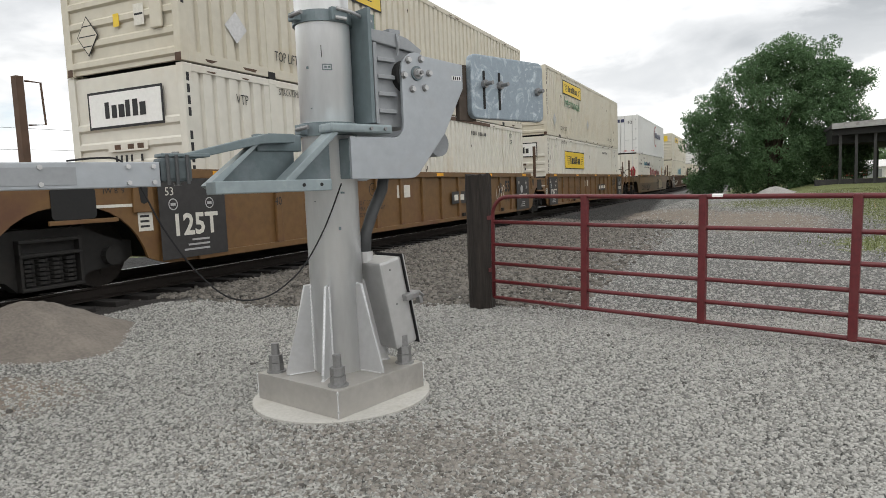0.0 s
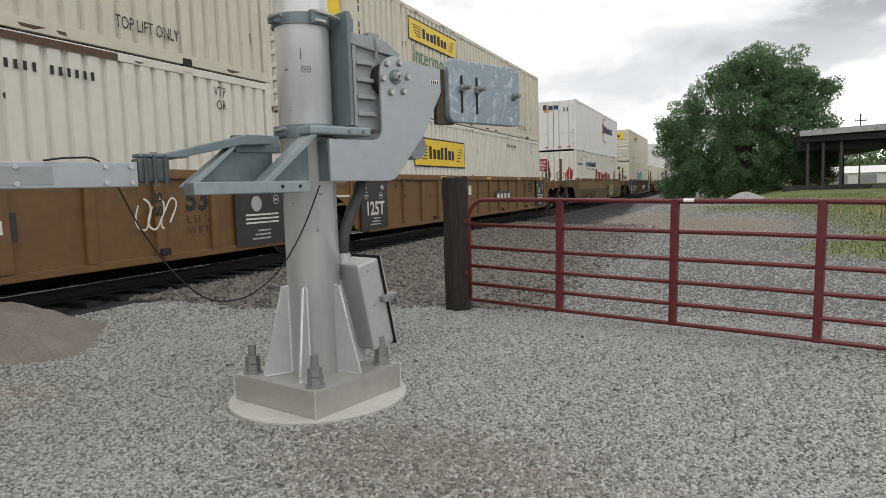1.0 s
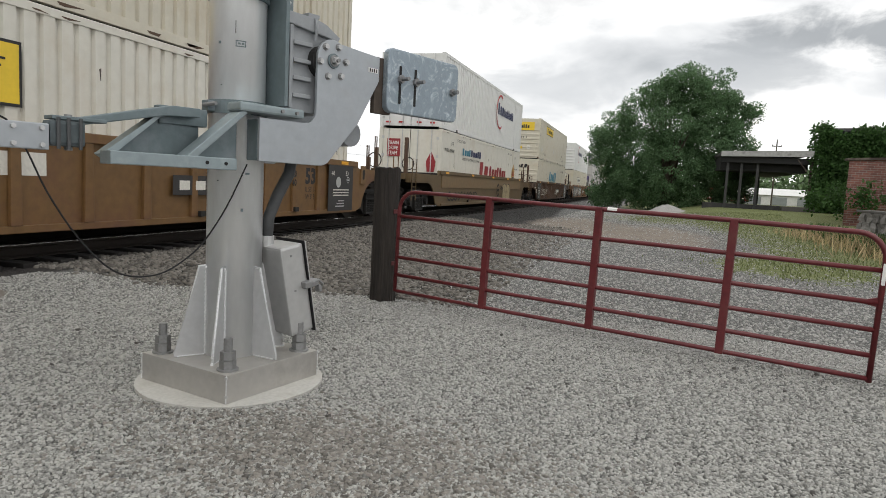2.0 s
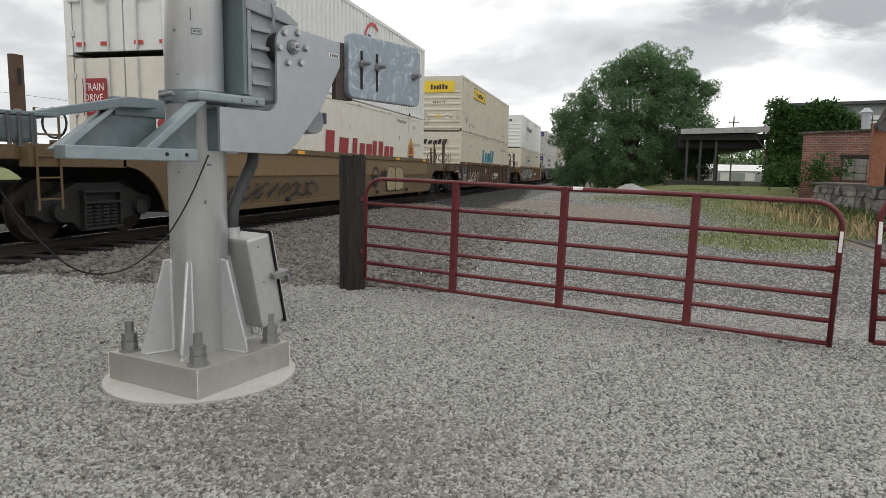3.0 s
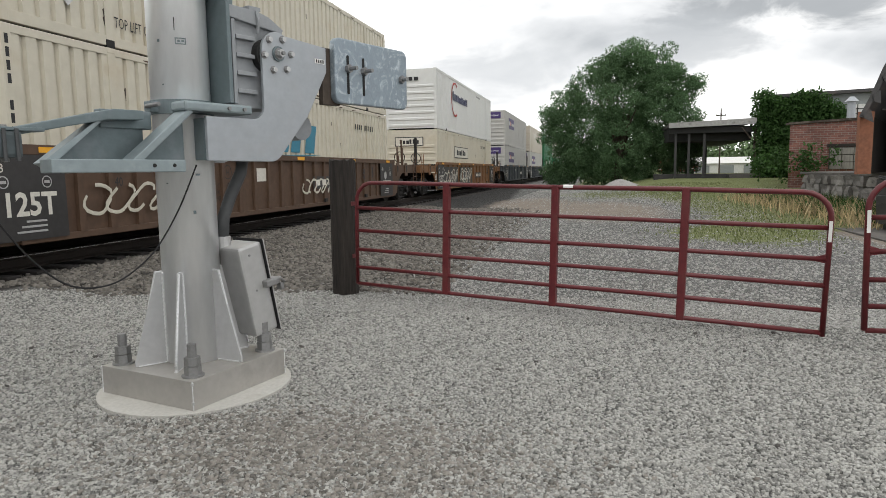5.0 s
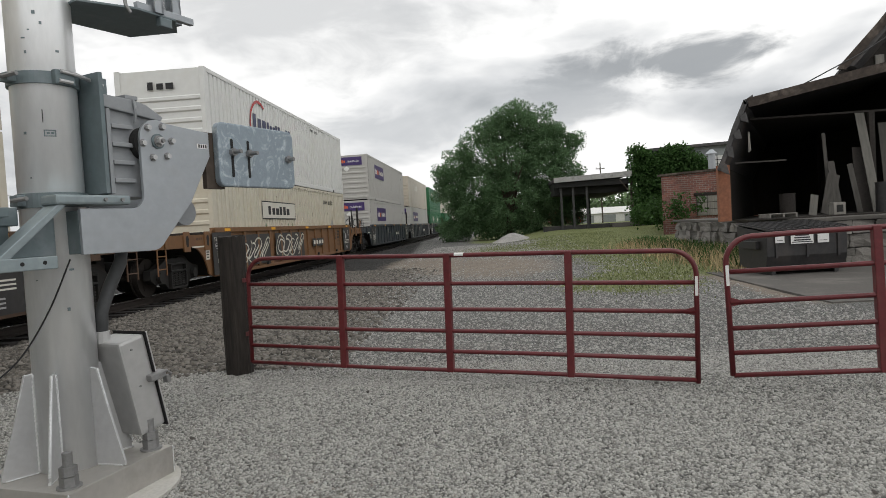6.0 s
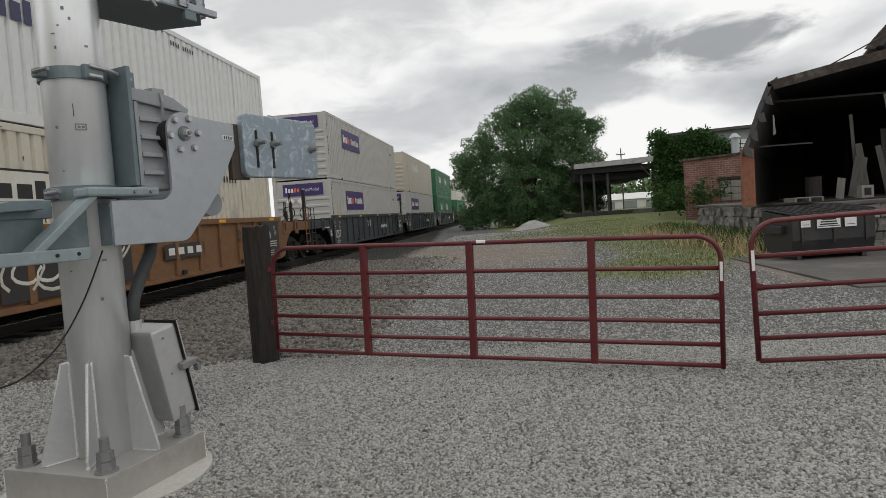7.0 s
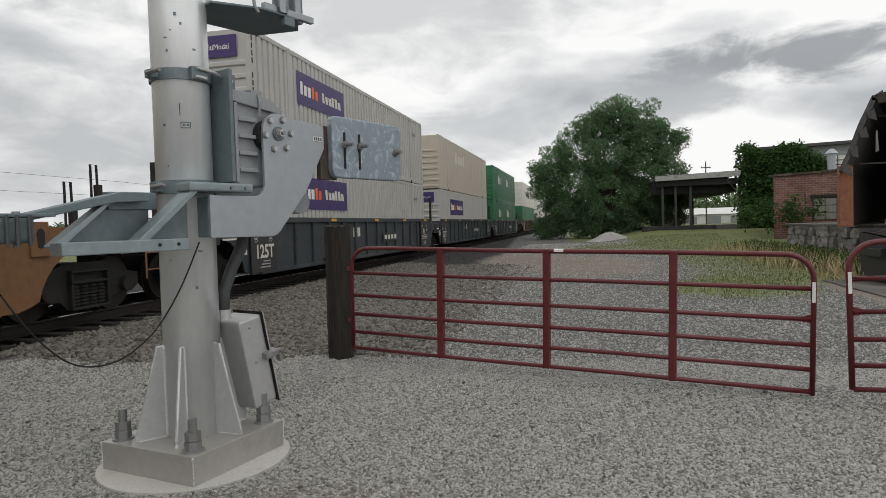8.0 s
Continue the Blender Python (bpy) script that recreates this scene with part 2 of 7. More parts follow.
    "car_yellow": material("ochre_car_paint", (0.142, 0.075, 0.025), 0.55, 0.0, 0.16, 8, 0.15, (0.105, 0.046, 0.024), 0.9, 1.1),
    "car_rust": material("rusty_brown_car_paint", (0.082, 0.046, 0.027), 0.7, 0.0, 0.2, 8, 0.2, (0.052, 0.026, 0.016), 0.8, 1.3),
    "car_brown": material("ochre_brown_car_paint", (0.102, 0.066, 0.028), 0.6, 0.0, 0.16, 8, 0.15, (0.085, 0.050, 0.027), 0.8, 0.9),
    "car_orange": material("faded_orange_car_paint", (0.165, 0.078, 0.029), 0.65, 0.0, 0.15, 8, 0.2, (0.14, 0.065, 0.04), 0.75, 0.8),
    "car_navy": material("dark_navy_car_paint", (0.028, 0.035, 0.042), 0.6, 0.0, 0.2, 8, 0.15, (0.065, 0.06, 0.055), 0.6, 0.9),
    "car_tan": material("tan_car_paint", (0.165, 0.107, 0.05), 0.6, 0.0, 0.12, 8, 0.15, (0.17, 0.10, 0.06), 0.7, 0.9),
    "panel_black": material("black_stencil_panel", (0.028, 0.026, 0.026), 0.6, 0.0, 0.2, 12, 0.1),
    "cream": material("cream_container_paint", (0.545, 0.51, 0.42), 0.5, 0.0, 0.06, 6, 0.08, (0.44, 0.37, 0.26), 0.6, 1.1),
    "off_white": material("off_white_container_paint", (0.61, 0.59, 0.525), 0.5, 0.0, 0.05, 6, 0.08, (0.50, 0.44, 0.35), 0.6, 0.9),
    "bright_white": material("white_container_paint", (0.654, 0.658, 0.645), 0.45, 0.0, 0.04, 6, 0.05, (0.58, 0.57, 0.52), 0.4, 0.8),
    "grey_box": material("grey_container_paint", (0.43, 0.42, 0.40), 0.5, 0.0, 0.05, 6, 0.08, (0.32, 0.31, 0.29), 0.4, 0.9),
    "tan_box": material("tan_container_paint", (0.47, 0.42, 0.35), 0.5, 0.0, 0.06, 6, 0.08, (0.34, 0.30, 0.25), 0.4, 0.9),
    "green_box": material("green_container_paint", (0.018, 0.13, 0.052), 0.5, 0.0, 0.1, 6, 0.08, (0.02, 0.09, 0.04), 0.4, 0.9),
    "blue_grey": material("blue_grey_container_paint", (0.20, 0.23, 0.27), 0.5, 0.0, 0.1, 6, 0.08, (0.12, 0.14, 0.17), 0.4, 0.9),
    "yellow": material("yellow_sign", (0.72, 0.50, 0.03), 0.5, 0.0, 0.05, 15, 0.05),
    "amber": material("amber_reflector", (0.75, 0.36, 0.02), 0.4, 0.0, 0.05, 15, 0.05),
    "green_ink": material("green_lettering", (0.02, 0.16, 0.06), 0.5),
    "navy_ink": material("navy_lettering", (0.025, 0.03, 0.09), 0.5),
    "red_ink": material("red_lettering", (0.42, 0.03, 0.03), 0.5),
    "maroon_ink": material("maroon_lettering", (0.25, 0.015, 0.02), 0.5),
    "teal_ink": material("teal_lettering", (0.03, 0.19, 0.28), 0.5),
    "purple": material("purple_sign", (0.045, 0.022, 0.125), 0.5, 0.0, 0.05, 15, 0.05),
    "orange": material("orange_lettering", (0.70, 0.13, 0.02), 0.5),
    "gold": material("gold_lettering", (0.45, 0.26, 0.07), 0.5),
    "pale_ink": material("pale_stencil", (0.62, 0.60, 0.54), 0.6, 0.0, 0.1, 20, 0.0),
    "bubble": material("tan_spray_fill", (0.30, 0.24, 0.135), 0.7, 0.0, 0.12, 20, 0.0),
    "graffiti": material("pale_spray_paint", (0.50, 0.48, 0.40), 0.7, 0.0, 0.15, 20, 0.0),
    # near-black for holes and slots, and for the shade painted under the canopy
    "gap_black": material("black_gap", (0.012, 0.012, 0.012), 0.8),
}

for n in M["zinc_plate"].node_tree.nodes:
    if n.type == "TEX_NOISE":
        n.inputs["Distortion"].default_value = 2.2


def brick_material(name, c1, c2, mortar, wide, high):
    m = bpy.data.materials.new(name)
    m.use_nodes = True
    nodes, links = m.node_tree.nodes, m.node_tree.links
    b = nodes["Principled BSDF"]
    b.inputs["Roughness"].default_value = 0.9
    geo = nodes.new("ShaderNodeTexCoord")
    sp = nodes.new("ShaderNodeSeparateXYZ")
    links.new(geo.outputs["Object"], sp.inputs[0])
    add = nodes.new("ShaderNodeMath")
    links.new(sp.outputs["X"], add.inputs[0])
    links.new(sp.outputs["Y"], add.inputs[1])
    cb = nodes.new("ShaderNodeCombineXYZ")
    links.new(add.outputs[0], cb.inputs["X"])
    links.new(sp.outputs["Z"], cb.inputs["Y"])
    bt = nodes.new("ShaderNodeTexBrick")
    bt.inputs["Color1"].default_value, bt.inputs["Color2"].default_value, bt.inputs["Mortar"].default_value = (*c1, 1), (*c2, 1), (*mortar, 1)
    bt.inputs["Scale"].default_value, bt.inputs["Brick Width"].default_value, bt.inputs["Row Height"].default_value, bt.inputs["Mortar Size"].default_value = 1, wide, high, 0.012
    links.new(cb.outputs[0], bt.inputs["Vector"])
    ns = nodes.new("ShaderNodeTexNoise")
    ns.inputs["Scale"].default_value, ns.inputs["Detail"].default_value = 1.3, 8
    links.new(geo.outputs["Object"], ns.inputs["Vector"])
    mr = nodes.new("ShaderNodeMapRange")
    mr.inputs["To Min"].default_value, mr.inputs["To Max"].default_value = 0.45, 1.5
    links.new(ns.outputs["Fac"], mr.inputs["Value"])
    sc = nodes.new("ShaderNodeVectorMath")
    sc.operation = "SCALE"
    links.new(bt.outputs["Color"], sc.inputs[0])
    links.new(mr.outputs[0], sc.inputs["Scale"])
    links.new(sc.outputs[0], b.inputs["Base Color"])
    bp = nodes.new("ShaderNodeBump")
    bp.inputs["Distance"].default_value = 0.01
    bp.invert = True
    links.new(bt.outputs["Fac"], bp.inputs["Height"])
    links.new(bp.outputs[0], b.inputs["Normal"])
    return m


M["brick"] = brick_material("old_red_brick", (0.25, 0.105, 0.082), (0.15, 0.070, 0.062), (0.27, 0.235, 0.21), 0.36, 0.13)


def ground_material():
    """Gravel, ballast, earth and grass, each where its weight on the sheet is high."""
    m = bpy.data.materials.new("yard_ground")
    m.use_nodes = True
    nodes, links = m.node_tree.nodes, m.node_tree.links
    b = nodes["Principled BSDF"]
    b.inputs["Roughness"].default_value = 0.95
    geo = nodes.new("ShaderNodeTexCoord")

    def noise_at(scale, detail=4, rough=0.6):
        n = nodes.new("ShaderNodeTexNoise")
        n.inputs["Scale"].default_value, n.inputs["Detail"].default_value, n.inputs["Roughness"].default_value = scale, detail, rough
        links.new(geo.outputs["Object"], n.inputs["Vector"])
        return n.outputs["Fac"]

    def cells(scale, low, high, tint):
        v = nodes.new("ShaderNodeTexVoronoi")
        v.inputs["Scale"].default_value = scale
        links.new(geo.outputs["Object"], v.inputs["Vector"])
        bw = nodes.new("ShaderNodeSeparateColor")
        links.new(v.outputs["Color"], bw.inputs[0])
        r = nodes.new("ShaderNodeMapRange")
        r.inputs["To Min"].default_value, r.inputs["To Max"].default_value = low, high
        links.new(bw.outputs[0], r.inputs["Value"])
        # Colour darkens away from each cell's centre, as painted shade between the stones.
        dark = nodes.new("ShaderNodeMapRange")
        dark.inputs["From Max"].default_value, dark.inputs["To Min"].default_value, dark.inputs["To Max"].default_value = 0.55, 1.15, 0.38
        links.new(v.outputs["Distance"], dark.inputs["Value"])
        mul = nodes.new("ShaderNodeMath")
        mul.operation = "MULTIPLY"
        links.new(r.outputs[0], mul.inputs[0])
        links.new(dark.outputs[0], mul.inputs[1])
        s = nodes.new("ShaderNodeVectorMath")
        s.operation = "SCALE"
        s.inputs[0].default_value = tint
        links.new(mul.outputs[0], s.inputs["Scale"])
        return s.outputs[0], v.outputs["Distance"]

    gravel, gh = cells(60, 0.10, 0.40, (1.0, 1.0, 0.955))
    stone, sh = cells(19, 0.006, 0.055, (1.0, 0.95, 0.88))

    def ramp(fac, *stops):
        r = nodes.new("ShaderNodeValToRGB")
        r.color_ramp.elements[0].position, r.color_ramp.elements[0].color = stops[0][0], (*stops[0][1], 1)
        r.color_ramp.elements[1].position, r.color_ramp.elements[1].color = stops[1][0], (*stops[1][1], 1)
        links.new(fac, r.inputs["Fac"])
        return r.outputs[0]

    turf = ramp(noise_at(7, 8, 0.7), (0.3, (0.085, 0.11, 0.032)), (0.7, (0.20, 0.215, 0.085)))
    earth = ramp(noise_at(5, 9, 0.7), (0.3, (0.15, 0.122, 0.098)), (0.7, (0.27, 0.232, 0.19)))
    # oily track bed, with the shade under the train painted in
    oily_bed_shade = ramp(noise_at(9, 8, 0.7), (0.3, (0.014, 0.012, 0.011)), (0.75, (0.045, 0.040, 0.036)))
    last = gravel
    for name, color, ragged in (("ballast", stone, 0.7), ("earth", earth, 1.1), ("grass", turf, 2.0), ("oily_bed_shade", oily_bed_shade, 0.6)):
        a = nodes.new("ShaderNodeAttribute")
        a.attribute_name = name
        rag = nodes.new("ShaderNodeMath")
        rag.operation = "MULTIPLY_ADD"
        links.new(noise_at(2.6 if name != "grass" else 1.4, 8, 0.75), rag.inputs[0])
        rag.inputs[1].default_value = ragged
        links.new(a.outputs["Fac"], rag.inputs[2])
        r = nodes.new("ShaderNodeMapRange")
        r.inputs["From Min"].default_value, r.inputs["From Max"].default_value = 0.45 + ragged / 2, 0.68 + ragged / 2
        links.new(rag.outputs[0], r.inputs["Value"])
        mix = nodes.new("ShaderNodeMix")
        mix.data_type = "RGBA"
        links.new(r.outputs[0], mix.inputs["Factor"])
        links.new(last, mix.inputs["A"])
        links.new(color, mix.inputs["B"])
        last = mix.outputs["Result"]
    broad = nodes.new("ShaderNodeMapRange")
    broad.inputs["To Min"].default_value, broad.inputs["To Max"].default_value = 0.72, 1.28
    links.new(noise_at(0.55, 6, 0.6), broad.inputs["Value"])
    s = nodes.new("ShaderNodeVectorMath")
    s.operation = "SCALE"
    links.new(last, s.inputs[0])
    links.new(broad.outputs[0], s.inputs["Scale"])
    links.new(s.outputs[0], b.inputs["Base Color"])
    bp = nodes.new("ShaderNodeBump")
    bp.inputs["Strength"].default_value, bp.inputs["Distance"].default_value = 0.9, 0.02
    bp.invert = True
    links.new(gh, bp.inputs["Height"])
    links.new(bp.outputs[0], b.inputs["Normal"])
    return m


M["ground"] = ground_material()


def thin_leaf(m, share):
    """Leaves let part of the light through and shine little."""
    nodes, links = m.node_tree.nodes, m.node_tree.links
    b = nodes["Principled BSDF"]
    b.inputs["Specular IOR Level"].default_value = 0.2
    t = nodes.new("ShaderNodeBsdfTranslucent")
    links.new(b.inputs["Base Color"].links[0].from_socket, t.inputs["Color"])
    mix = nodes.new("ShaderNodeMixShader")
    mix.inputs[0].default_value = share
    links.new(b.outputs[0], mix.inputs[1])
    links.new(t.outputs[0], mix.inputs[2])
    out = next(n for n in nodes if n.type == "OUTPUT_MATERIAL")
    links.new(mix.outputs[0], out.inputs["Surface"])


for leafy in ("leaf", "ivy"):
    thin_leaf(M[leafy], 0.4)


# ---- shapes ----
def mesh_of(name, bm, smooth=False):
    me = bpy.data.meshes.new(name)
    bm.normal_update()
    bm.to_mesh(me)
    bm.free()
    if smooth:
        for p in me.polygons:
            p.use_smooth = True
    return me


def part(name, bm, mat, parent, label="", smooth=False):
    """One mesh object under a thing or under a part. bm: a bmesh, or a mesh to be shared."""
    me = bm if isinstance(bm, bpy.types.Mesh) else mesh_of(name, bm, smooth)
    if not me.materials:
        me.materials.append(M[mat])
    ob = new(name, me)
    ob.parent = parent
    return tagged(ob, label)


def thing(name, label, category, m=None, group="", kind=""):
    ob = new(name)
    ob.empty_display_size = 0.2
    if m is not None:
        ob.matrix_basis = m
    return tagged(ob, label, category, group, kind)


def single(name, bm, mat, label="", category="", m=None, group="", kind="", smooth=False):
    """A thing that is one mesh."""
    me = mesh_of(name, bm, smooth)
    me.materials.append(M[mat])
    ob = new(name, me)
    if m is not None:
        ob.matrix_basis = m
    return tagged(ob, label, category, group, kind)


def box(x0, x1, y0, y1, z0, z1, bevel=0.0, bm=None):
    own = bmesh.new()
    bmesh.ops.create_cube(own, size=1)
    for v in own.verts:
        v.co = Vector(((x0 + x1) / 2 + v.co.x * (x1 - x0), (y0 + y1) / 2 + v.co.y * (y1 - y0), (z0 + z1) / 2 + v.co.z * (z1 - z0)))
    if bevel:
        bmesh.ops.bevel(own, geom=own.edges[:], offset=bevel, segments=2, affect="EDGES", profile=0.6)
    return join(bm, own)


def join(bm, own):
    if bm is None:
        return own
    me = bpy.data.meshes.new("scratch")
    own.to_mesh(me)
    own.free()
    bm.from_mesh(me)
    bpy.data.meshes.remove(me)
    return bm


def rod(p0, p1, r, seg=10, r2=None, bm=None, caps=True):
    own = bmesh.new()
    a, b = Vector(p0), Vector(p1)
    bmesh.ops.create_cone(own, cap_ends=caps, segments=seg, radius1=r, radius2=r if r2 is None else r2, depth=(b - a).length)
    turn = (b - a).to_track_quat("Z", "Y").to_matrix().to_4x4()
    bmesh.ops.transform(own, matrix=Matrix.Translation((a + b) / 2) @ turn, verts=own.verts)
    return join(bm, own)


def tube(points, r, seg=8, bm=None):
    """A round bar along a line of points."""
    own = bmesh.new() if bm is None else bm
    pts = [Vector(p) for p in points]
    rings = []
    for i, p in enumerate(pts):
        d = (pts[min(i + 1, len(pts) - 1)] - pts[max(i - 1, 0)]).normalized()
        side = d.cross(Vector((0.123, 0.456, 0.88))).normalized()
        up = side.cross(d)
        rings.append([own.verts.new(p + r * (math.cos(2 * math.pi * k / seg) * side + math.sin(2 * math.pi * k / seg) * up)) for k in range(seg)])
    for a, b in zip(rings, rings[1:]):
        for k in range(seg):
            own.faces.new((a[k], a[(k + 1) % seg], b[(k + 1) % seg], b[k]))
    own.faces.new(rings[0][::-1])
    own.faces.new(rings[-1])
    return own


def slab(outline, axis, lo, hi, bevel=0.0, bm=None):
    """An outline, thick along one axis from lo to hi. The outline gives the other two coordinates in order."""
    own = bmesh.new()

    def at(p, w):
        return {"x": (w, p[0], p[1]), "y": (p[0], w, p[1]), "z": (p[0], p[1], w)}[axis]

    f = own.faces.new([own.verts.new(at(p, lo)) for p in outline])
    new_faces = bmesh.ops.extrude_face_region(own, geom=[f])
    shift = Vector(at((0, 0), hi - lo))
    bmesh.ops.translate(own, vec=shift, verts=[v for v in new_faces["geom"] if isinstance(v, bmesh.types.BMVert)])
    bmesh.ops.recalc_face_normals(own, faces=own.faces[:])
    if bevel:
        bmesh.ops.bevel(own, geom=own.edges[:], offset=bevel, segments=2, affect="EDGES", profile=0.6)
    return join(bm, own)


def arc(cx, cy, r, a0, a1, n=8):
    return [(cx + r * math.cos(radians(a0 + (a1 - a0) * i / n)), cy + r * math.sin(radians(a0 + (a1 - a0) * i / n))) for i in range(n + 1)]


def round_box(x0, x1, y0, y1, r, n=4):
    return arc(x1 - r, y1 - r, r, 0, 90, n) + arc(x0 + r, y1 - r, r, 90, 180, n) + arc(x0 + r, y0 + r, r, 180, 270, n) + arc(x1 - r, y0 + r, r, 270, 360, n)


def letters(words, size, wide=1.0, bold=0.0):
    """A mesh of words in the built-in font, in the local xy plane, from its left end."""
    curve = bpy.data.curves.new("letters", "FONT")
    curve.body, curve.size, curve.resolution_u, curve.offset = words, size, 2, bold
    temp = bpy.data.objects.new("letters", curve)
    me = bpy.data.meshes.new_from_object(temp)
    bpy.data.objects.remove(temp)
    me.transform(Matrix.Diagonal((wide, 1, 1, 1)))
    me.materials.clear()
    return me


def scatter_mesh(name, centres, sizes, mat, flat=0.7, rng=None):
    """Many small angular stones in one mesh."""
    rng = rng or np.random.default_rng(3)
    n = len(centres)
    corners = np.array([(-1, -1, -1), (1, -1, -1), (1, 1, -1), (-1, 1, -1), (-1, -1, 1), (1, -1, 1), (1, 1, 1), (-1, 1, 1)], float)
    quads = np.array([(4, 5, 6, 7), (0, 1, 5, 4), (1, 2, 6, 5), (2, 3, 7, 6), (3, 0, 4, 7)])
    v = corners[None] * rng.uniform(0.42, 1.0, (n, 8, 3))
    v[:, :, 2] *= flat
    v *= sizes[:, None, None] * rng.uniform(0.7, 1.25, (n, 1, 3))
    a, t = rng.uniform(0, 2 * np.pi, n), rng.uniform(-0.7, 0.7, n)
    ca, sa, ct, st = np.cos(a), np.sin(a), np.cos(t), np.sin(t)
    y, z = v[:, :, 1] * ct[:, None] - v[:, :, 2] * st[:, None], v[:, :, 1] * st[:, None] + v[:, :, 2] * ct[:, None]
    x = v[:, :, 0]
    out = np.stack((x * ca[:, None] - y * sa[:, None], x * sa[:, None] + y * ca[:, None], z), -1) + centres[:, None, :]
    faces = (quads[None] + 8 * np.arange(n)[:, None, None]).reshape(-1, 4)
    me = bpy.data.meshes.new(name)
    me.vertices.add(8 * n)
    me.vertices.foreach_set("co", out.reshape(-1))
    me.loops.add(20 * n)
    me.loops.foreach_set("vertex_index", faces.reshape(-1).astype(np.int32))
    me.polygons.add(5 * n)
    me.polygons.foreach_set("loop_start", np.arange(0, 20 * n, 4, dtype=np.int32))
    me.update(calc_edges=True)
    me.materials.append(M[mat])
    return me


def blade_mesh(name, base, tip, width, mat, rng, leaf=False):
    """Many small leaves or blades in one mesh, each a bent diamond of two triangles."""
    n = len(base)
    d = tip - base
    side = np.cross(d, rng.normal(size=(n, 3)))
    side *= (width / (np.linalg.norm(side, axis=1) + 1e-9))[:, None]
    middle = base + d * (0.5 if leaf else 0.3)
    out = np.stack((base, middle + side, tip, middle - side), 1)
    me = bpy.data.meshes.new(name)
    me.vertices.add(4 * n)
    me.vertices.foreach_set("co", out.reshape(-1))
    me.loops.add(4 * n)
    me.loops.foreach_set("vertex_index", np.arange(4 * n, dtype=np.int32))
    me.polygons.add(n)
    me.polygons.foreach_set("loop_start", np.arange(0, 4 * n, 4, dtype=np.int32))
    me.update(calc_edges=True)
    me.materials.append(M[mat])
    return me


MOVING = []


def rides(ob):
    """A thing that rolls by with the train."""
    MOVING.append(ob)
    return ob

# ---- ground: one sheet out to the horizon ----
TRACK, RAIL = -8.67, 0.35


def smooth(a, b, x):
    t = np.clip((x - a) / (b - a), 0, 1)
    return t * t * (3 - 2 * t)


def hill(x, y, cx, cy, rx, ry):
    return np.exp(-(((x - cx) / rx) ** 2 + ((y - cy) / ry) ** 2))


def lay(x, y):
    """The ground's height."""
    bed = 0.12 * smooth(-5.3, -7.0, x) * (1 - smooth(-10.5, -12.5, x))
    rise = 0.75 * smooth(30, 62, y) * smooth(0.5, 6, x)
    rough = 0.018 * np.sin(x * 1.7 + 0.6 * y) * np.sin(y * 1.3 - 0.4 * x) * (1 - smooth(2, 5, np.abs(x) - 4))
    pad = 0.05 * hill(x, y, -2.38, 3.63, 1.2, 1.2) + 0.07 * hill(x, y, -1.05, 2.8, 0.7, 0.45)
    return bed + rise + rough * 0.6 + pad - 0.02


def edge_line(x):
    """Where the fresh gravel stops and the ballast begins."""
    return np.where(x < -3.1, 7.4 + 0.25 * (x + 3.1), 7.4)


def ballast_at(x, y):
    return smooth(-0.25, 0.35, y - edge_line(x)) * (1 - smooth(0.0, 2.6, x + 3.2 + 0.085 * np.maximum(y - 8, 0)))


def grass_at(x, y):
    g = 1.25 * hill(x, y, 3.7, 15.8, 1.9, 2.3) + 0.9 * hill(x, y, 1.2, 40, 4, 7) + 0.78 * smooth(2.2, 4.6, x) * smooth(15, 19, y) + smooth(44, 60, y) * smooth(-4, 0, x) + smooth(-13, -16, x)
    g = g * (1 - smooth(5.0, 5.8, x) * (1 - smooth(15.8, 17, y)))
    return np.clip(g, 0, 1)


def earth_at(x, y):
    e = 0.9 * hill(x, y, -5.2, 2.7, 1.1, 0.9) + 1.1 * hill(x, y, 0.6, 25, 2.6, 7) + 0.8 * smooth(4.6, 6, x) * smooth(9, 12, y) + 0.9 * hill(x, y, -3.0, 30, 2.0, 8) + 0.7 * smooth(12, 30, np.abs(x)) 
    return np.clip(e, 0, 1)


def oily_bed_shade_at(x, y):
    """Oily stone along the track bed, also darkened for the shade under the train."""
    return smooth(-6.55, -7.15, x) * (1 - smooth(-10.2, -11, x))


def spaced(*spans):
    out = []
    for a, b, n in spans:
        out += [a + (b - a) * i / n for i in range(n)]
    return np.array(out + [spans[-1][1]])


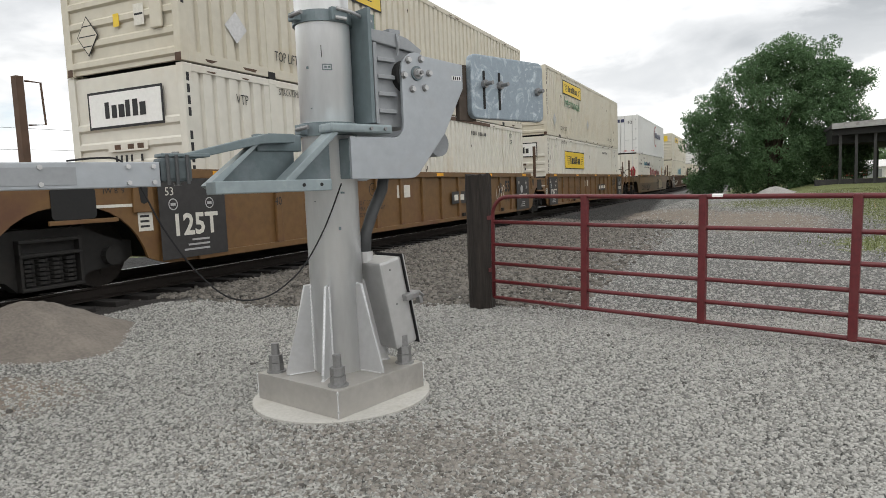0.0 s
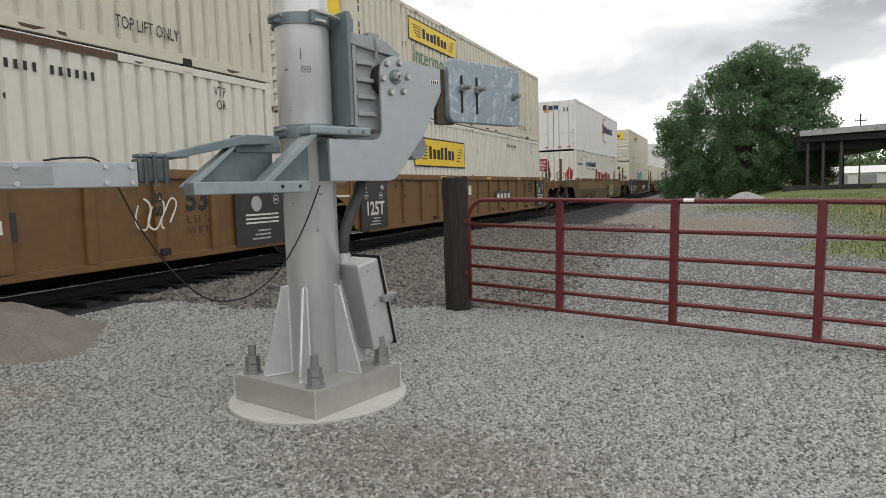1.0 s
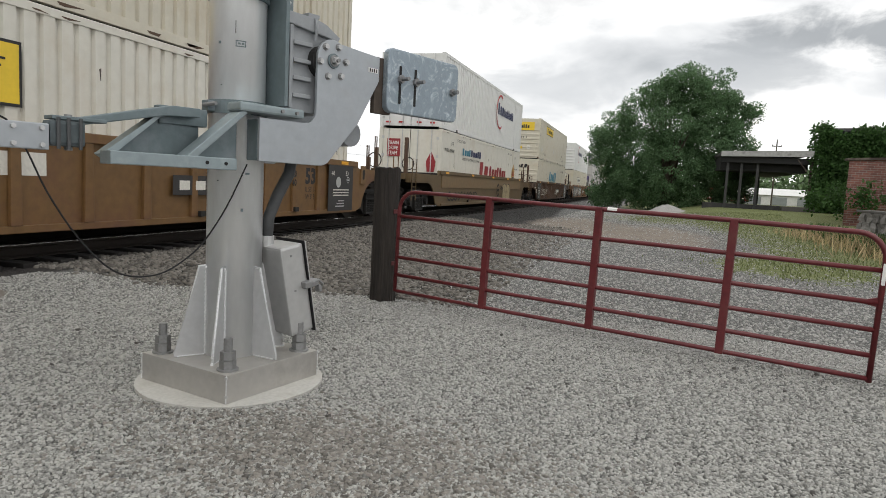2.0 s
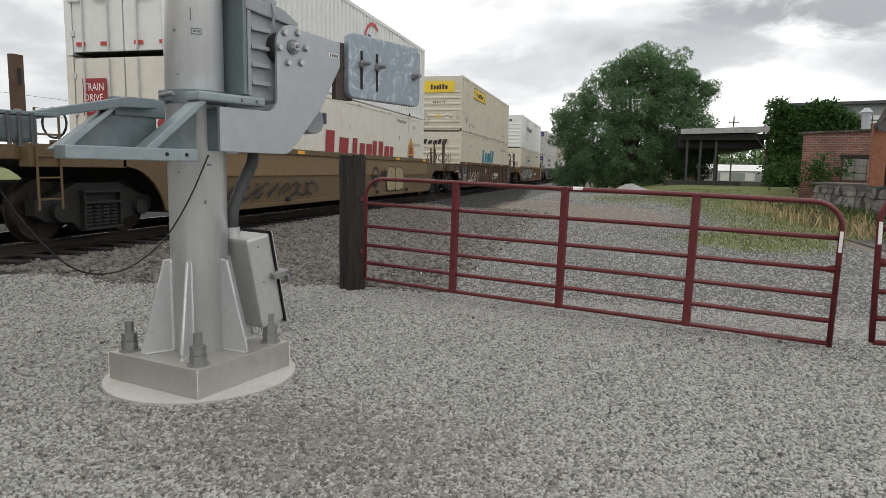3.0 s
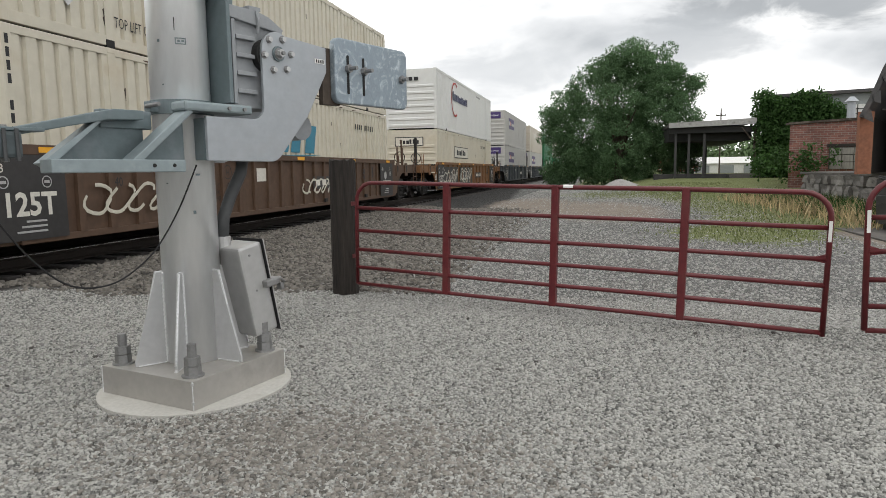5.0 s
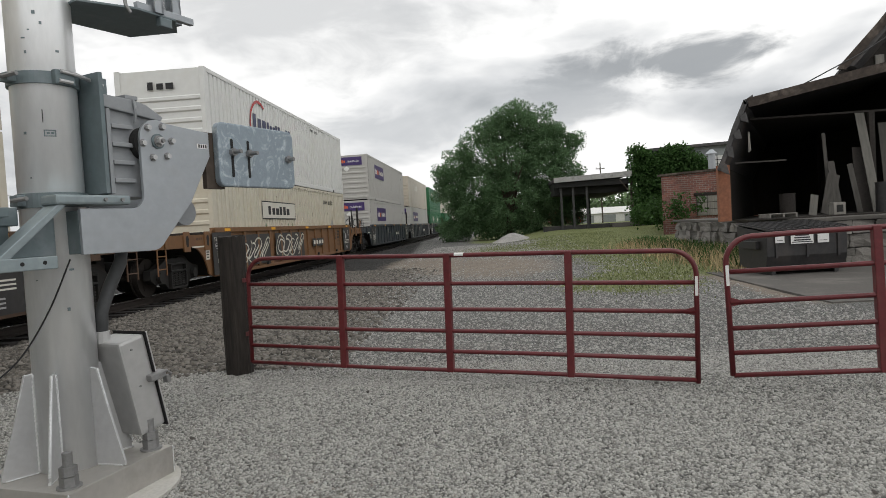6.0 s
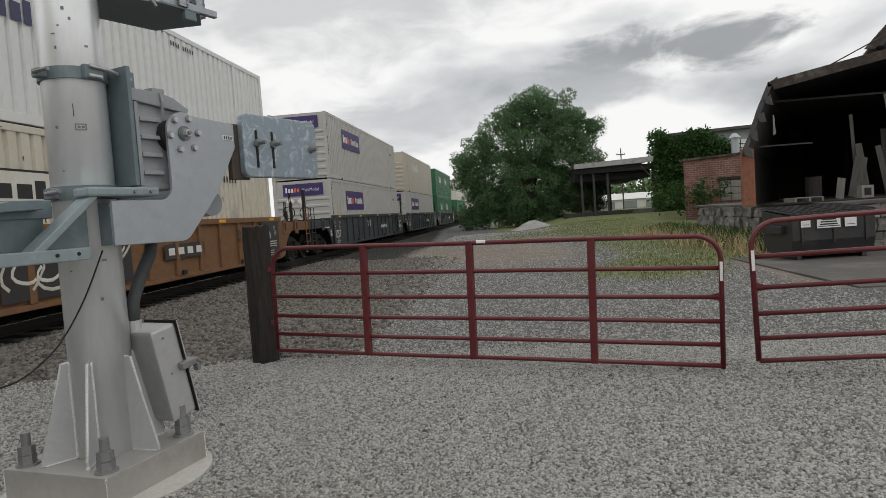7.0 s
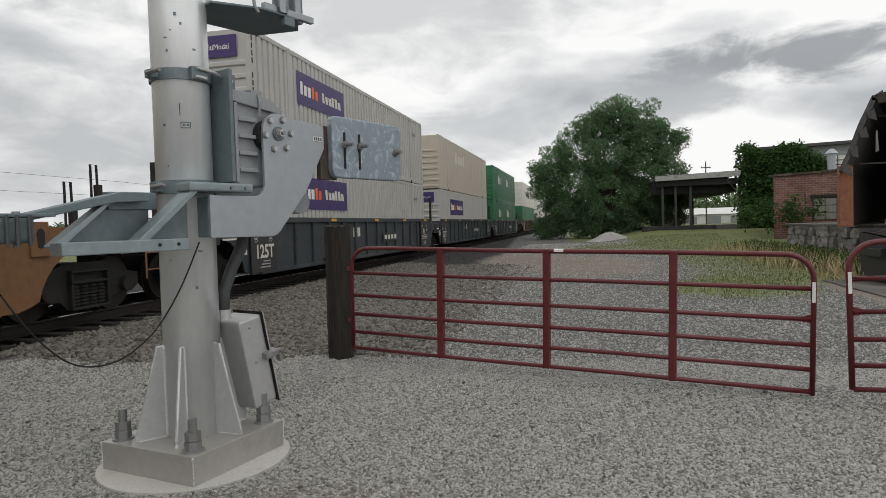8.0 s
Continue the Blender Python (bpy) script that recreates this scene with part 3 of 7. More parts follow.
def build_ground():
    xs = spaced((-2600, -300, 5), (-300, -40, 8), (-40, -14, 10), (-14, 9, 92), (9, 40, 20), (40, 300, 8), (300, 2600, 5))
    ys = spaced((-2600, -200, 5), (-200, -20, 8), (-20, 0, 16), (0, 20, 80), (20, 70, 70), (70, 300, 20), (300, 2600, 6))
    gx, gy = np.meshgrid(xs, ys)
    gz = lay(gx, gy)
    nx, ny = len(xs), len(ys)
    verts = np.stack((gx, gy, gz), -1).reshape(-1, 3)
    i = np.arange(nx * ny).reshape(ny, nx)
    faces = np.stack((i[:-1, :-1], i[:-1, 1:], i[1:, 1:], i[1:, :-1]), -1).reshape(-1, 4)
    me = bpy.data.meshes.new("ground")
    me.from_pydata(verts.tolist(), [], faces.tolist())
    for name, weight in (("ballast", ballast_at(gx, gy)), ("grass", grass_at(gx, gy)), ("earth", earth_at(gx, gy)), ("oily_bed_shade", oily_bed_shade_at(gx, gy))):
        me.attributes.new(name, "FLOAT", "POINT").data.foreach_set("value", weight.reshape(-1).astype(np.float32))
    for p in me.polygons:
        p.use_smooth = True
    me.materials.append(M["ground"])
    tagged(new("ground", me), "grey crushed-stone yard with patches of grass and bare earth", "ground", kind="structure")


build_ground()


def build_stones():
    rng = np.random.default_rng(11)
    n = 236000
    d, a = 2.6 + 6.4 * rng.random(n) ** 1.12, rng.uniform(radians(48), radians(153), n)
    x, y = 0.35 + d * np.cos(a) - 0.9 * (d / 8), -0.35 + d * np.sin(a)
    keep = (y < edge_line(x) + rng.normal(0, 0.12, n)) & (np.hypot(x + 2.38, y - 3.63) > 0.6) & (x > -7.0) & (rng.random(n) > 0.9 * earth_at(x, y))
    x, y = x[keep], y[keep]
    size = rng.uniform(0.0060, 0.0112, len(x)) * (1 + 0.35 * rng.random(len(x)) ** 6) * (1 + 0.03 * y)
    c = np.stack((x, y, lay(x, y) + size * 0.3), -1)
    tagged(new("gravel", scatter_mesh("gravel", c, size, "gravel", 0.75, rng)), "loose angular light grey limestone gravel", "gravel", kind="stuff")
    n = 50000
    x, y = rng.uniform(-7.6, -1.6, n), 4.6 + 21 * rng.random(n) ** 1.6
    keep = (y > edge_line(x) + rng.normal(0, 0.14, n)) & (rng.random(n) < ballast_at(x, y) + 0.05) & (np.abs(x + 2.76) + np.abs(y - 7.35) > 0.3)
    x, y = x[keep], y[keep]
    size = rng.uniform(0.018, 0.046, len(x))
    c = np.stack((x, y, lay(x, y) + size * 0.15), -1)
    tagged(new("ballast", scatter_mesh("ballast", c, size, "ballast", 0.8, rng)), "coarse brown-grey railway ballast on the shoulder", "ballast", kind="stuff")
    n = 70000
    x, y = rng.uniform(-4.0, 6.0, n), 6.4 + 42 * rng.random(n) ** 2.1
    keep = (y > 6.4) & (rng.random(n) > 0.85 * grass_at(x, y)) & (rng.random(n) > 0.92 * earth_at(x, y)) & ~((x > 5.7) & (y > 10.6)) & (np.abs(x + 2.76) + np.abs(y - 7.35) > 0.3)
    x, y = x[keep], y[keep]
    size = rng.uniform(0.008, 0.0145, len(x)) * (1 + y / 34)
    c = np.stack((x, y, lay(x, y) + size * 0.2), -1)
    tagged(new("lane_gravel", scatter_mesh("lane_gravel", c, size, "lane_stone", 0.7, rng)), "loose grey stone on the lane beyond the gate", "gravel", kind="stuff")
    n = 5200
    x, y = -1.05 + rng.normal(0, 0.62, n), 2.75 + rng.normal(0, 0.36, n)
    keep = np.hypot(x + 2.38, y - 3.63) > 0.66
    x, y = x[keep], y[keep]
    size = rng.uniform(0.009, 0.016, len(x))
    c = np.stack((x, y, lay(x, y) + size * 0.45), -1)
    tagged(new("brown_gravel", scatter_mesh("brown_gravel", c, size, "spilled", 0.75, rng)), "darker brown-grey gravel spilled beside the mast", "gravel", kind="stuff")
    n = 60
    x, y = rng.uniform(-5, 4, n), rng.uniform(2, 7, n)
    c = np.stack((x, y, lay(x, y) + 0.008), -1)
    tagged(new("dark_pebbles", scatter_mesh("dark_pebbles", c, rng.uniform(0.012, 0.026, n), "dark_stone", 0.7, rng)), "scattered dark stones on the gravel", "stones", kind="stuff")


build_stones()


def heap(name, cx, cy, rx, ry, high, mat, label, seed):
    rng = random.Random(seed)
    bm = bmesh.new()
    rings, seg, rows = 9, 28, []
    for i in range(rings + 1):
        f = i / rings
        row = []
        for k in range(seg):
            a = 2 * math.pi * k / seg
            w = 1 + 0.14 * math.sin(2 * a + seed) + 0.08 * math.sin(5 * a + seed)
            x, y = cx + rx * f * w * math.cos(a), cy + ry * f * w * math.sin(a)
            z = high * (math.cos(f * math.pi) + 1) / 2 * (1 + 0.08 * rng.uniform(-1, 1)) + float(lay(np.array(x), np.array(y))) - 0.03 * f
            row.append(bm.verts.new((x, y, z)))
            if i == 0:
                break
        rows.append(row)
    for k in range(seg):
        bm.faces.new((rows[0][0], rows[1][k], rows[1][(k + 1) % seg]))
    for a, b in zip(rows[1:], rows[2:]):
        for k in range(seg):
            bm.faces.new((a[k], b[k], b[(k + 1) % seg], a[(k + 1) % seg]))
    return single(name, bm, mat, label, "heap", smooth=True)


heap("sand_mound", -6.75, 4.15, 1.2, 1.35, 0.36, "sand", "low brown sand heap beside the track", 2)
heap("stone_mound", 1.7, 52, 2.0, 1.6, 0.62, "pale_heap", "pale crushed-stone heap before the tree", 5)


# ---- track ----
def build_track():
    t = thing("railway_track", "rusty steel rails on timber ties, darkened for the shade under the train", "railway track", kind="structure")
    for side in (-0.75, 0.75):
        x = TRACK + side
        prof = [(-0.07, -0.18), (0.07, -0.18), (0.07, -0.165), (0.012, -0.14), (0.012, -0.045), (0.036, -0.03), (0.036, -0.004), (-0.036, -0.004), (-0.036, -0.03), (-0.012, -0.045), (-0.012, -0.14), (-0.07, -0.165)]
        part("rail", slab([(x + a, RAIL + b) for a, b in prof], "y", -30, 400), "rail", t)
        part("rail_head", box(x - 0.033, x + 0.033, -30, 400, RAIL - 0.004, RAIL), "rail_head", t, "polished running surface")
    tie = mesh_of("tie", box(-1.3, 1.3, -0.11, 0.11, -0.17, 0.0, 0.012))
    for i in range(150):
        ob = part("tie", tie, "tie", t)
        ob.location = (TRACK + 0.03 * math.sin(i * 2.3), -8 + 0.53 * i, RAIL - 0.18)


build_track()


# ---- crossing-gate mast ----
MAST = pose(-2.38, 3.63, 0.0, 0, 0, 68)   # local x runs along the mechanism plate, local -y faces the yard


def build_mast():
    t = thing("crossing_gate_mast", "galvanised steel crossing-gate mast with mechanism and bolted base", "crossing gate", MAST)
    B = 0.03
    part("foundation", rod((0, 0, -0.25), (0, 0, B + 0.02), 0.64, 48), "concrete", t, "round pale concrete foundation", True).data.polygons.foreach_set("use_smooth", [False] * 50)
    # the square base box, its corners turned to the mast
    r = 0.60
    turn = -58.5 - 68
    sq = [(r * math.cos(radians(turn + 90 * k)), r * math.sin(radians(turn + 90 * k))) for k in range(4)]
    part("base_box", slab(sq, "z", B + 0.02, 0.237, 0.004), "plate_steel", t, "folded stainless base shroud")
    for k in range(4):
        a = radians(turn + 90 * k)
        x, y = 0.465 * math.cos(a), 0.465 * math.sin(a)
        bolt = part("anchor_bolt", rod((x, y, 0.237), (x, y, 0.445), 0.029, 14), "bolt", t)
        part("washer", rod((x, y, 0.237), (x, y, 0.248), 0.07, 20), "bolt", bolt)
        part("nut", rod((x, y, 0.248), (x, y, 0.305), 0.053, 6), "bolt", bolt)
        part("lock_nut", rod((x, y, 0.308), (x, y, 0.362), 0.050, 6), "bolt", bolt)
    for z in (0.10, 0.22):
        for k in range(4):
            x, y = sq[k][0] * 1.002, sq[k][1] * 1.002
            part("rivet", rod((x, y, z - 0.008), (x, y, z + 0.008), 0.010, 8), "chrome_grey", t)
    for k in range(4):
        x, y = sq[k][0] * 0.9995, sq[k][1] * 0.9995
        part("corner_seam", rod((x, y, B + 0.025), (x, y, 0.236), 0.0035, 6), "weld", t, "bright folded corner seam")
    # pipe with a raised seam band
    part("pipe", rod((0, 0, 0.237), (0, 0, 6.2), 0.19, 56, 0.186), "aluminium", t, "brushed pipe mast", True)
    # scuffs, stamps and marker strokes on the pipe
    rng = random.Random(31)

    def pipe_mark(angle, z, wide, high, ink, name="scuff"):
        a0, a1 = radians(angle - wide / 2), radians(angle + wide / 2)
        outer = [(0.1925 * math.cos(a0 + (a1 - a0) * i / 5), 0.1925 * math.sin(a0 + (a1 - a0) * i / 5)) for i in range(6)]
        inner = [(0.1905 * math.cos(a1 - (a1 - a0) * i / 5), 0.1905 * math.sin(a1 - (a1 - a0) * i / 5)) for i in range(6)]
        part(name, slab(outer + inner, "z", z, z + high), ink, t)

    for a, z, w, h in ((-118, 2.335, 20, 0.006), (-118, 2.37, 20, 0.006), (-127, 2.341, 1.6, 0.03), (-109, 2.341, 1.6, 0.03), (-121, 2.35, 5, 0.012), (-114, 2.35, 5, 0.012)):
        pipe_mark(a, z, w, h, "galv_dark", "stamp")
    pipe_mark(-128, 2.42, 1.4, 0.08, "ink", "marker_stroke")
    for a, z in ((-155, 2.08), (-160, 2.35), (-140, 2.98), (-120, 3.02), (-148, 2.84), (-150, 2.93), (-95, 2.86), (-130, 3.08), (-160, 1.45), (-100, 1.5), (-135, 1.72), (-110, 1.25)):
        pipe_mark(a, z, rng.uniform(3, 9), rng.uniform(0.006, 0.022), "galv_dark")
    # gusset plates with welds
    for k, a in enumerate((-196, -143, -77, -16, 44, 104)):
        bm = slab([(0.185, 0.24), (0.37 if k % 2 else 0.40, 0.24), (0.37 if k % 2 else 0.40, 0.27), (0.235, 0.86), (0.185, 0.86)], "y", -0.009, 0.009, 0.003)
        bmesh.ops.transform(bm, matrix=pose(0, 0, 0, 0, 0, a), verts=bm.verts)
        g = part("gusset", bm, "gusset_steel", t)
        c, s = math.cos(radians(a)), math.sin(radians(a))
        w = tube([(0.194 * c - 0.010 * s + 0.002 * (-1) ** i, 0.194 * s + 0.010 * c, 0.25 + 0.61 * i / 40) for i in range(41)], 0.0095, 5)
        part("weld", w, "weld", g, "bright weld bead")
        part("weld", tube([(0.192 * c, 0.192 * s, 0.864), (0.236 * c, 0.236 * s, 0.864), (0.376 * c, 0.376 * s, 0.28)], 0.009, 5), "weld", g)
        part("weld", tube([(0.2 * c, 0.2 * s, 0.243), (0.3 * c, 0.3 * s, 0.244), (0.38 * c, 0.38 * s, 0.243)], 0.012, 5), "weld", g)
    # clamp bands
    for z, high in ((1.90, 0.09), (2.66, 0.075)):
        band = part("clamp_band", slab(arc(0, 0, 0.205, 0, 360, 40)[:-1], "z", z, z + high), "galv_dark", t)
        part("clamp_ear", box(-0.25, -0.19, -0.05, 0.03, z + 0.01, z + high - 0.01, 0.006), "galv_dark", band)
        part("clamp_bolt", rod((-0.26, -0.01, z + high / 2), (-0.235, -0.12, z + high / 2 + 0.01), 0.014, 8), "bolt", band)
    part("clamp_saddle", box(-0.07, 0.06, -0.235, -0.19, 2.655, 2.745, 0.008), "galv_dark", t)
    part("u_bolt", tube([(-0.04, -0.24, 2.735), (0.07, -0.245, 2.725), (0.28, -0.19, 2.70)], 0.012, 8), "chrome_grey", t)
    part("u_bolt", tube([(-0.05, -0.24, 2.675), (0.03, -0.25, 2.67)], 0.012, 8), "chrome_grey", t)
    # flange plate on the mast and the mechanism box
    part("flange_plate", box(0.17, 0.20, -0.30, 0.10, 1.98, 2.76, 0.004), "galv_dark", t)
    part("flange_ear", box(0.20, 0.33, -0.165, -0.145, 2.60, 2.76, 0.006), "galv_dark", t)
    for z in (2.08, 2.45, 2.71):
        part("flange_bolt", rod((0.235, -0.17, z), (0.235, -0.20, z), 0.02, 6), "bolt", t)
    mech = part("mechanism_case", slab(round_box(0.22, 0.62, 1.96, 2.56, 0.03), "y", -0.24, 0.16, 0.01), "cast_grey", t, "grey cast mechanism case")
    part("case_lid", slab([(0.20, 2.55), (0.66, 2.50), (0.68, 2.53), (0.55, 2.60), (0.44, 2.625), (0.22, 2.63), (0.20, 2.61)], "y", -0.27, 0.18, 0.008), "cast_grey", mech, "hinged grey lid")
    part("lid_hasp", tube([(0.44, -0.275, 2.62), (0.445, -0.285, 2.56), (0.45, -0.265, 2.47)], 0.012, 6), "cast_grey", mech)
    part("lid_tab", box(0.38, 0.48, -0.27, -0.15, 2.622, 2.65, 0.004), "cast_grey", mech)
    for z in (2.07, 2.19, 2.31, 2.43):
        part("case_rib", box(0.26, 0.42, -0.275, -0.235, z - 0.014, z + 0.014, 0.005), "cast_grey", mech)
    part("case_cheek", box(0.225, 0.255, -0.275, -0.235, 1.98, 2.54, 0.005), "cast_grey", mech)
    part("drive_hub", rod((0.52, -0.235, 2.33), (0.52, -0.298, 2.33), 0.115, 24), "gap_black", mech, "dark drive shaft hub")
    # the big side plate that carries the arm
    edge = [(-0.04, 1.595), (0.44, 1.59)] + arc(0.47, 1.72, 0.13, -80, -35, 5) + [(0.83, 1.92), (1.04, 2.27), (1.04, 2.45), (0.68, 2.475)] + arc(0.57, 2.355, 0.14, 60, 180, 8) + [(0.43, 2.05)] + arc(0.335, 1.975, 0.095, 0, -90, 6) + [(-0.04, 1.88)]
    plate = part("side_plate", slab(edge, "y", -0.325, -0.30, 0.004), "galvanised", t, "thick galvanised crank plate")
    edge2 = [(-0.04, 1.595), (0.44, 1.59), (0.60, 1.66), (0.83, 1.92), (1.04, 2.27), (1.04, 2.45), (0.68, 2.475), (0.43, 2.35), (0.43, 2.05), (0.335, 1.88), (-0.04, 1.88)]
    part("rear_plate", slab(edge2, "y", 0.17, 0.19, 0.003), "galvanised", t)
    part("plate_spacer", box(-0.04, 0.06, -0.295, 0.165, 1.60, 1.87, 0.006), "galv_dark", t)
    part("hub_boss", rod((0.57, -0.325, 2.345), (0.57, -0.337, 2.345), 0.052, 24), "galv_dark", plate)
    part("hub_washer", rod((0.57, -0.337, 2.345), (0.57, -0.342, 2.345), 0.04, 24), "bolt", plate)
    part("hub_nut", rod((0.57, -0.342, 2.345), (0.57, -0.375, 2.345), 0.028, 6), "chrome_grey", plate)
    part("hub_stud", rod((0.57, -0.375, 2.345), (0.57, -0.392, 2.345), 0.014, 10), "bolt", plate)
    for k in range(6):
        a = radians(60 * k + 8)
        x, z = 0.57 + 0.122 * math.cos(a), 2.34 + 0.118 * math.sin(a)
        bolt = part("hub_bolt", rod((x, -0.322, z), (x, -0.350, z), 0.019, 6), "chrome_grey", plate)
        part("bolt_washer", rod((x, -0.324, z), (x, -0.330, z), 0.027, 14), "bolt", bolt)
    slot = part("slot_label", box(0.92, 1.02, -0.3285, -0.326, 2.325, 2.36), "white", plate, "small white scale plate")
    for i in range(4):
        part("label_mark", box(0.932 + 0.022 * i, 0.944 + 0.022 * i, -0.3305, -0.329, 2.33, 2.355), "ink", slot)
    # counterweight paddle
    part("paddle_arm", box(1.02, 1.20, -0.30, -0.255, 2.03, 2.46, 0.004), "arm_rust", t, "rust-brown arm stub")
    paddle = part("counterweight", slab(round_box(1.10, 1.985, 2.045, 2.545, 0.06), "y", -0.36, -0.302, 0.012), "zinc_plate", t, "pitted zinc counterweight plate")
    for x in (1.24, 1.42):
        part("slot", slab(round_box(x - 0.012, x + 0.012, 2.12, 2.42, 0.011), "y", -0.364, -0.3605), "gap_black", paddle)
        part("slot_bolt", rod((x, -0.36, 2.315), (x, -0.46, 2.315), 0.016, 10), "bolt", paddle)
        part("slot_nut", rod((x, -0.36, 2.315), (x, -0.39, 2.315), 0.034, 6), "bolt", paddle)
    part("slot_bolt", rod((1.90, -0.36, 2.30), (1.90, -0.43, 2.30), 0.018, 10), "bolt", paddle)
    part("slot_nut", rod((1.90, -0.36, 2.30), (1.90, -0.385, 2.30), 0.034, 6), "bolt", paddle)
    part("weight_block", rod((0.93, -0.15, 1.86), (0.93, 0.1, 1.86), 0.10, 20), "cast_grey", t)
    # lower clamp rail to the plate
    part("clamp_rail", box(-0.20, 0.31, -0.345, -0.19, 1.905, 1.965, 0.014), "galv_teal", t)
    for x in (0.12, 0.24):
        part("rail_bolt", rod((x, -0.345, 1.935), (x, -0.36, 1.935), 0.012, 8), "bolt", t)
    # V bracket on the mast and the arm beam with its pad
    bracket = part("bracket_web", slab([(-0.14, 1.60), (-0.14, 1.89), (-0.20, 1.89), (-0.50, 1.60)], "y", -0.215, -0.20, 0.003), "galv_dark", t)
    part("bracket_strut", slab([(-0.13, 1.90), (-0.17, 1.915), (-0.55, 1.60), (-0.50, 1.58)], "y", -0.33, -0.20, 0.005), "galv_teal", t)
    part("bracket_foot", box(-1.0, -0.21, -0.335, -0.20, 1.525, 1.60, 0.006), "galv_teal", t)
    for x in (-0.42, -0.29):
        part("foot_hole", rod((x, -0.334, 1.565), (x, -0.338, 1.565), 0.012, 10), "gap_black", t)
    part("bracket_web", slab([(-0.35, 1.66), (-0.35, 1.885), (-0.58, 1.885), (-0.88, 1.60), (-0.84, 1.57), (-0.35, 1.60)], "y", -0.11, -0.095, 0.003), "galv_dark", t)
    part("bracket_strut", slab([(-0.56, 1.895), (-0.60, 1.885), (-0.99, 1.58), (-0.95, 1.555)], "y", -0.20, -0.095, 0.004), "galv_teal", t)
    part("bracket_cap", box(-0.62, -0.30, -0.13, -0.06, 1.79, 1.90, 0.006), "galv_dark", t)
    for x in (-0.50, -0.39):
        part("cap_bolt", rod((x, -0.13, 1.86), (x, -0.142, 1.86), 0.012, 8), "bolt", t)
    part("cross_bar", box(-0.52, -0.18, -0.10, 0.12, 1.60, 1.64, 0.005), "galv_dark", t)
    part("top_channel", slab([(-1.22, 1.70), (-1.20, 1.745), (-0.58, 1.895), (-0.40, 1.895), (-0.40, 1.84), (-0.62, 1.83)], "y", -0.22, -0.09, 0.006), "galv_dark", t)
    part("hinge_block", box(-1.28, -1.10, -0.275, -0.16, 1.605, 1.74, 0.02), "hinge_iron", t, "dark cast hinge block")
    part("hinge_pin", rod((-1.17, -0.22, 1.585), (-1.17, -0.22, 1.775), 0.02, 10), "bolt", t)
    for x in (-1.24, -1.19, -1.13):
        part("hinge_bolt", rod((x, -0.282, 1.59), (x, -0.282, 1.755), 0.010, 6), "pipe", t)
    part("hinge_cap", box(-1.26, -0.98, -0.25, -0.14, 1.745, 1.765, 0.004), "galv_dark", t)
    beam = part("arm_beam", box(-3.4, -1.285, -0.285, -0.235, 1.58, 1.715, 0.006), "galvanised", t, "pale galvanised gate-arm beam")
    part("beam_patch", box(-2.35, -1.70, -0.289, -0.2855, 1.60, 1.69, 0.001), "cast_grey", beam, "darker grey stiffener plate")
    for x in (-1.32, -1.45, -1.86):
        for z in (1.605, 1.69):
            part("beam_bolt", rod((x, -0.285, z), (x, -0.30, z), 0.013, 6), "chrome_grey", beam)
    # sagging cable
    hang = [(-1.74, 1.72), (-1.60, 1.735), (-1.48, 1.72), (-1.39, 1.58), (-1.29, 1.36), (-1.139, 1.118), (-0.98, 0.945), (-0.835, 0.877), (-0.66, 0.88), (-0.50, 0.955), (-0.362, 1.069), (-0.20, 1.29), (-0.05, 1.57)]
    pts = []
    for i in range(len(hang) - 1):
        p0, p1, p2, p3 = (Vector(hang[max(0, min(len(hang) - 1, i + k))]) for k in (-1, 0, 1, 2))
        for j in range(4):
            f = j / 4
            q = 0.5 * (2 * p1 + (p2 - p0) * f + (2 * p0 - 5 * p1 + 4 * p2 - p3) * f * f + (3 * p1 - p0 - 3 * p2 + p3) * f ** 3)
            pts.append((q.x, -0.295 + 0.09 * (i + f) / 12, q.y))
    part("cable", tube(pts + [(-0.05, -0.205, 1.57)], 0.0052, 6), "rubber", t, "sagging black cable")
    # leaning junction box and its conduit
    jb = part("junction_box", box(-0.10, 0.10, -0.15, 0.15, -0.33, 0.33, 0.02), "jbox_steel", t, "tilted grey junction box")
    jb.matrix_basis = pose(0.335, -0.14, 0.69, 0, -11, 0)
    part("box_flange", box(0.101, 0.107, -0.165, 0.165, -0.345, 0.345, 0.002), "rubber", jb, "black door gasket")
    part("box_door", box(0.1075, 0.122, -0.16, 0.16, -0.34, 0.34, 0.005), "jbox_steel", jb)
    for z in (-0.24, 0.24):
        part("door_hinge", rod((0.115, 0.165, z - 0.04), (0.115, 0.165, z + 0.04), 0.012, 8), "bolt", jb)
    for z in (-0.26, 0.0, 0.26):
        part("cover_screw", rod((-0.02, -0.15, z), (-0.02, -0.156, z), 0.008, 8), "bolt", jb)
    part("latch", box(0.04, 0.16, -0.20, -0.12, 0.0, 0.05, 0.008), "bolt", jb)
    part("latch_bolt", tube([(0.10, -0.19, 0.03), (0.16, -0.205, 0.04), (0.20, -0.19, 0.0), (0.19, -0.17, -0.04)], 0.012, 6), "bolt", jb)
    part("padlock", box(0.165, 0.195, -0.19, -0.14, -0.06, -0.005, 0.008), "bolt", jb)
    part("conduit", tube([(0.40, -0.10, 1.62), (0.385, -0.09, 1.52), (0.30, -0.075, 1.36), (0.235, -0.065, 1.20), (0.22, -0.065, 1.04)], 0.043, 12), "pipe", t, "dark flexible conduit", True)
    part("conduit_gland", rod((0.22, -0.065, 0.99), (0.22, -0.065, 1.07), 0.055, 14), "chrome_grey", t)
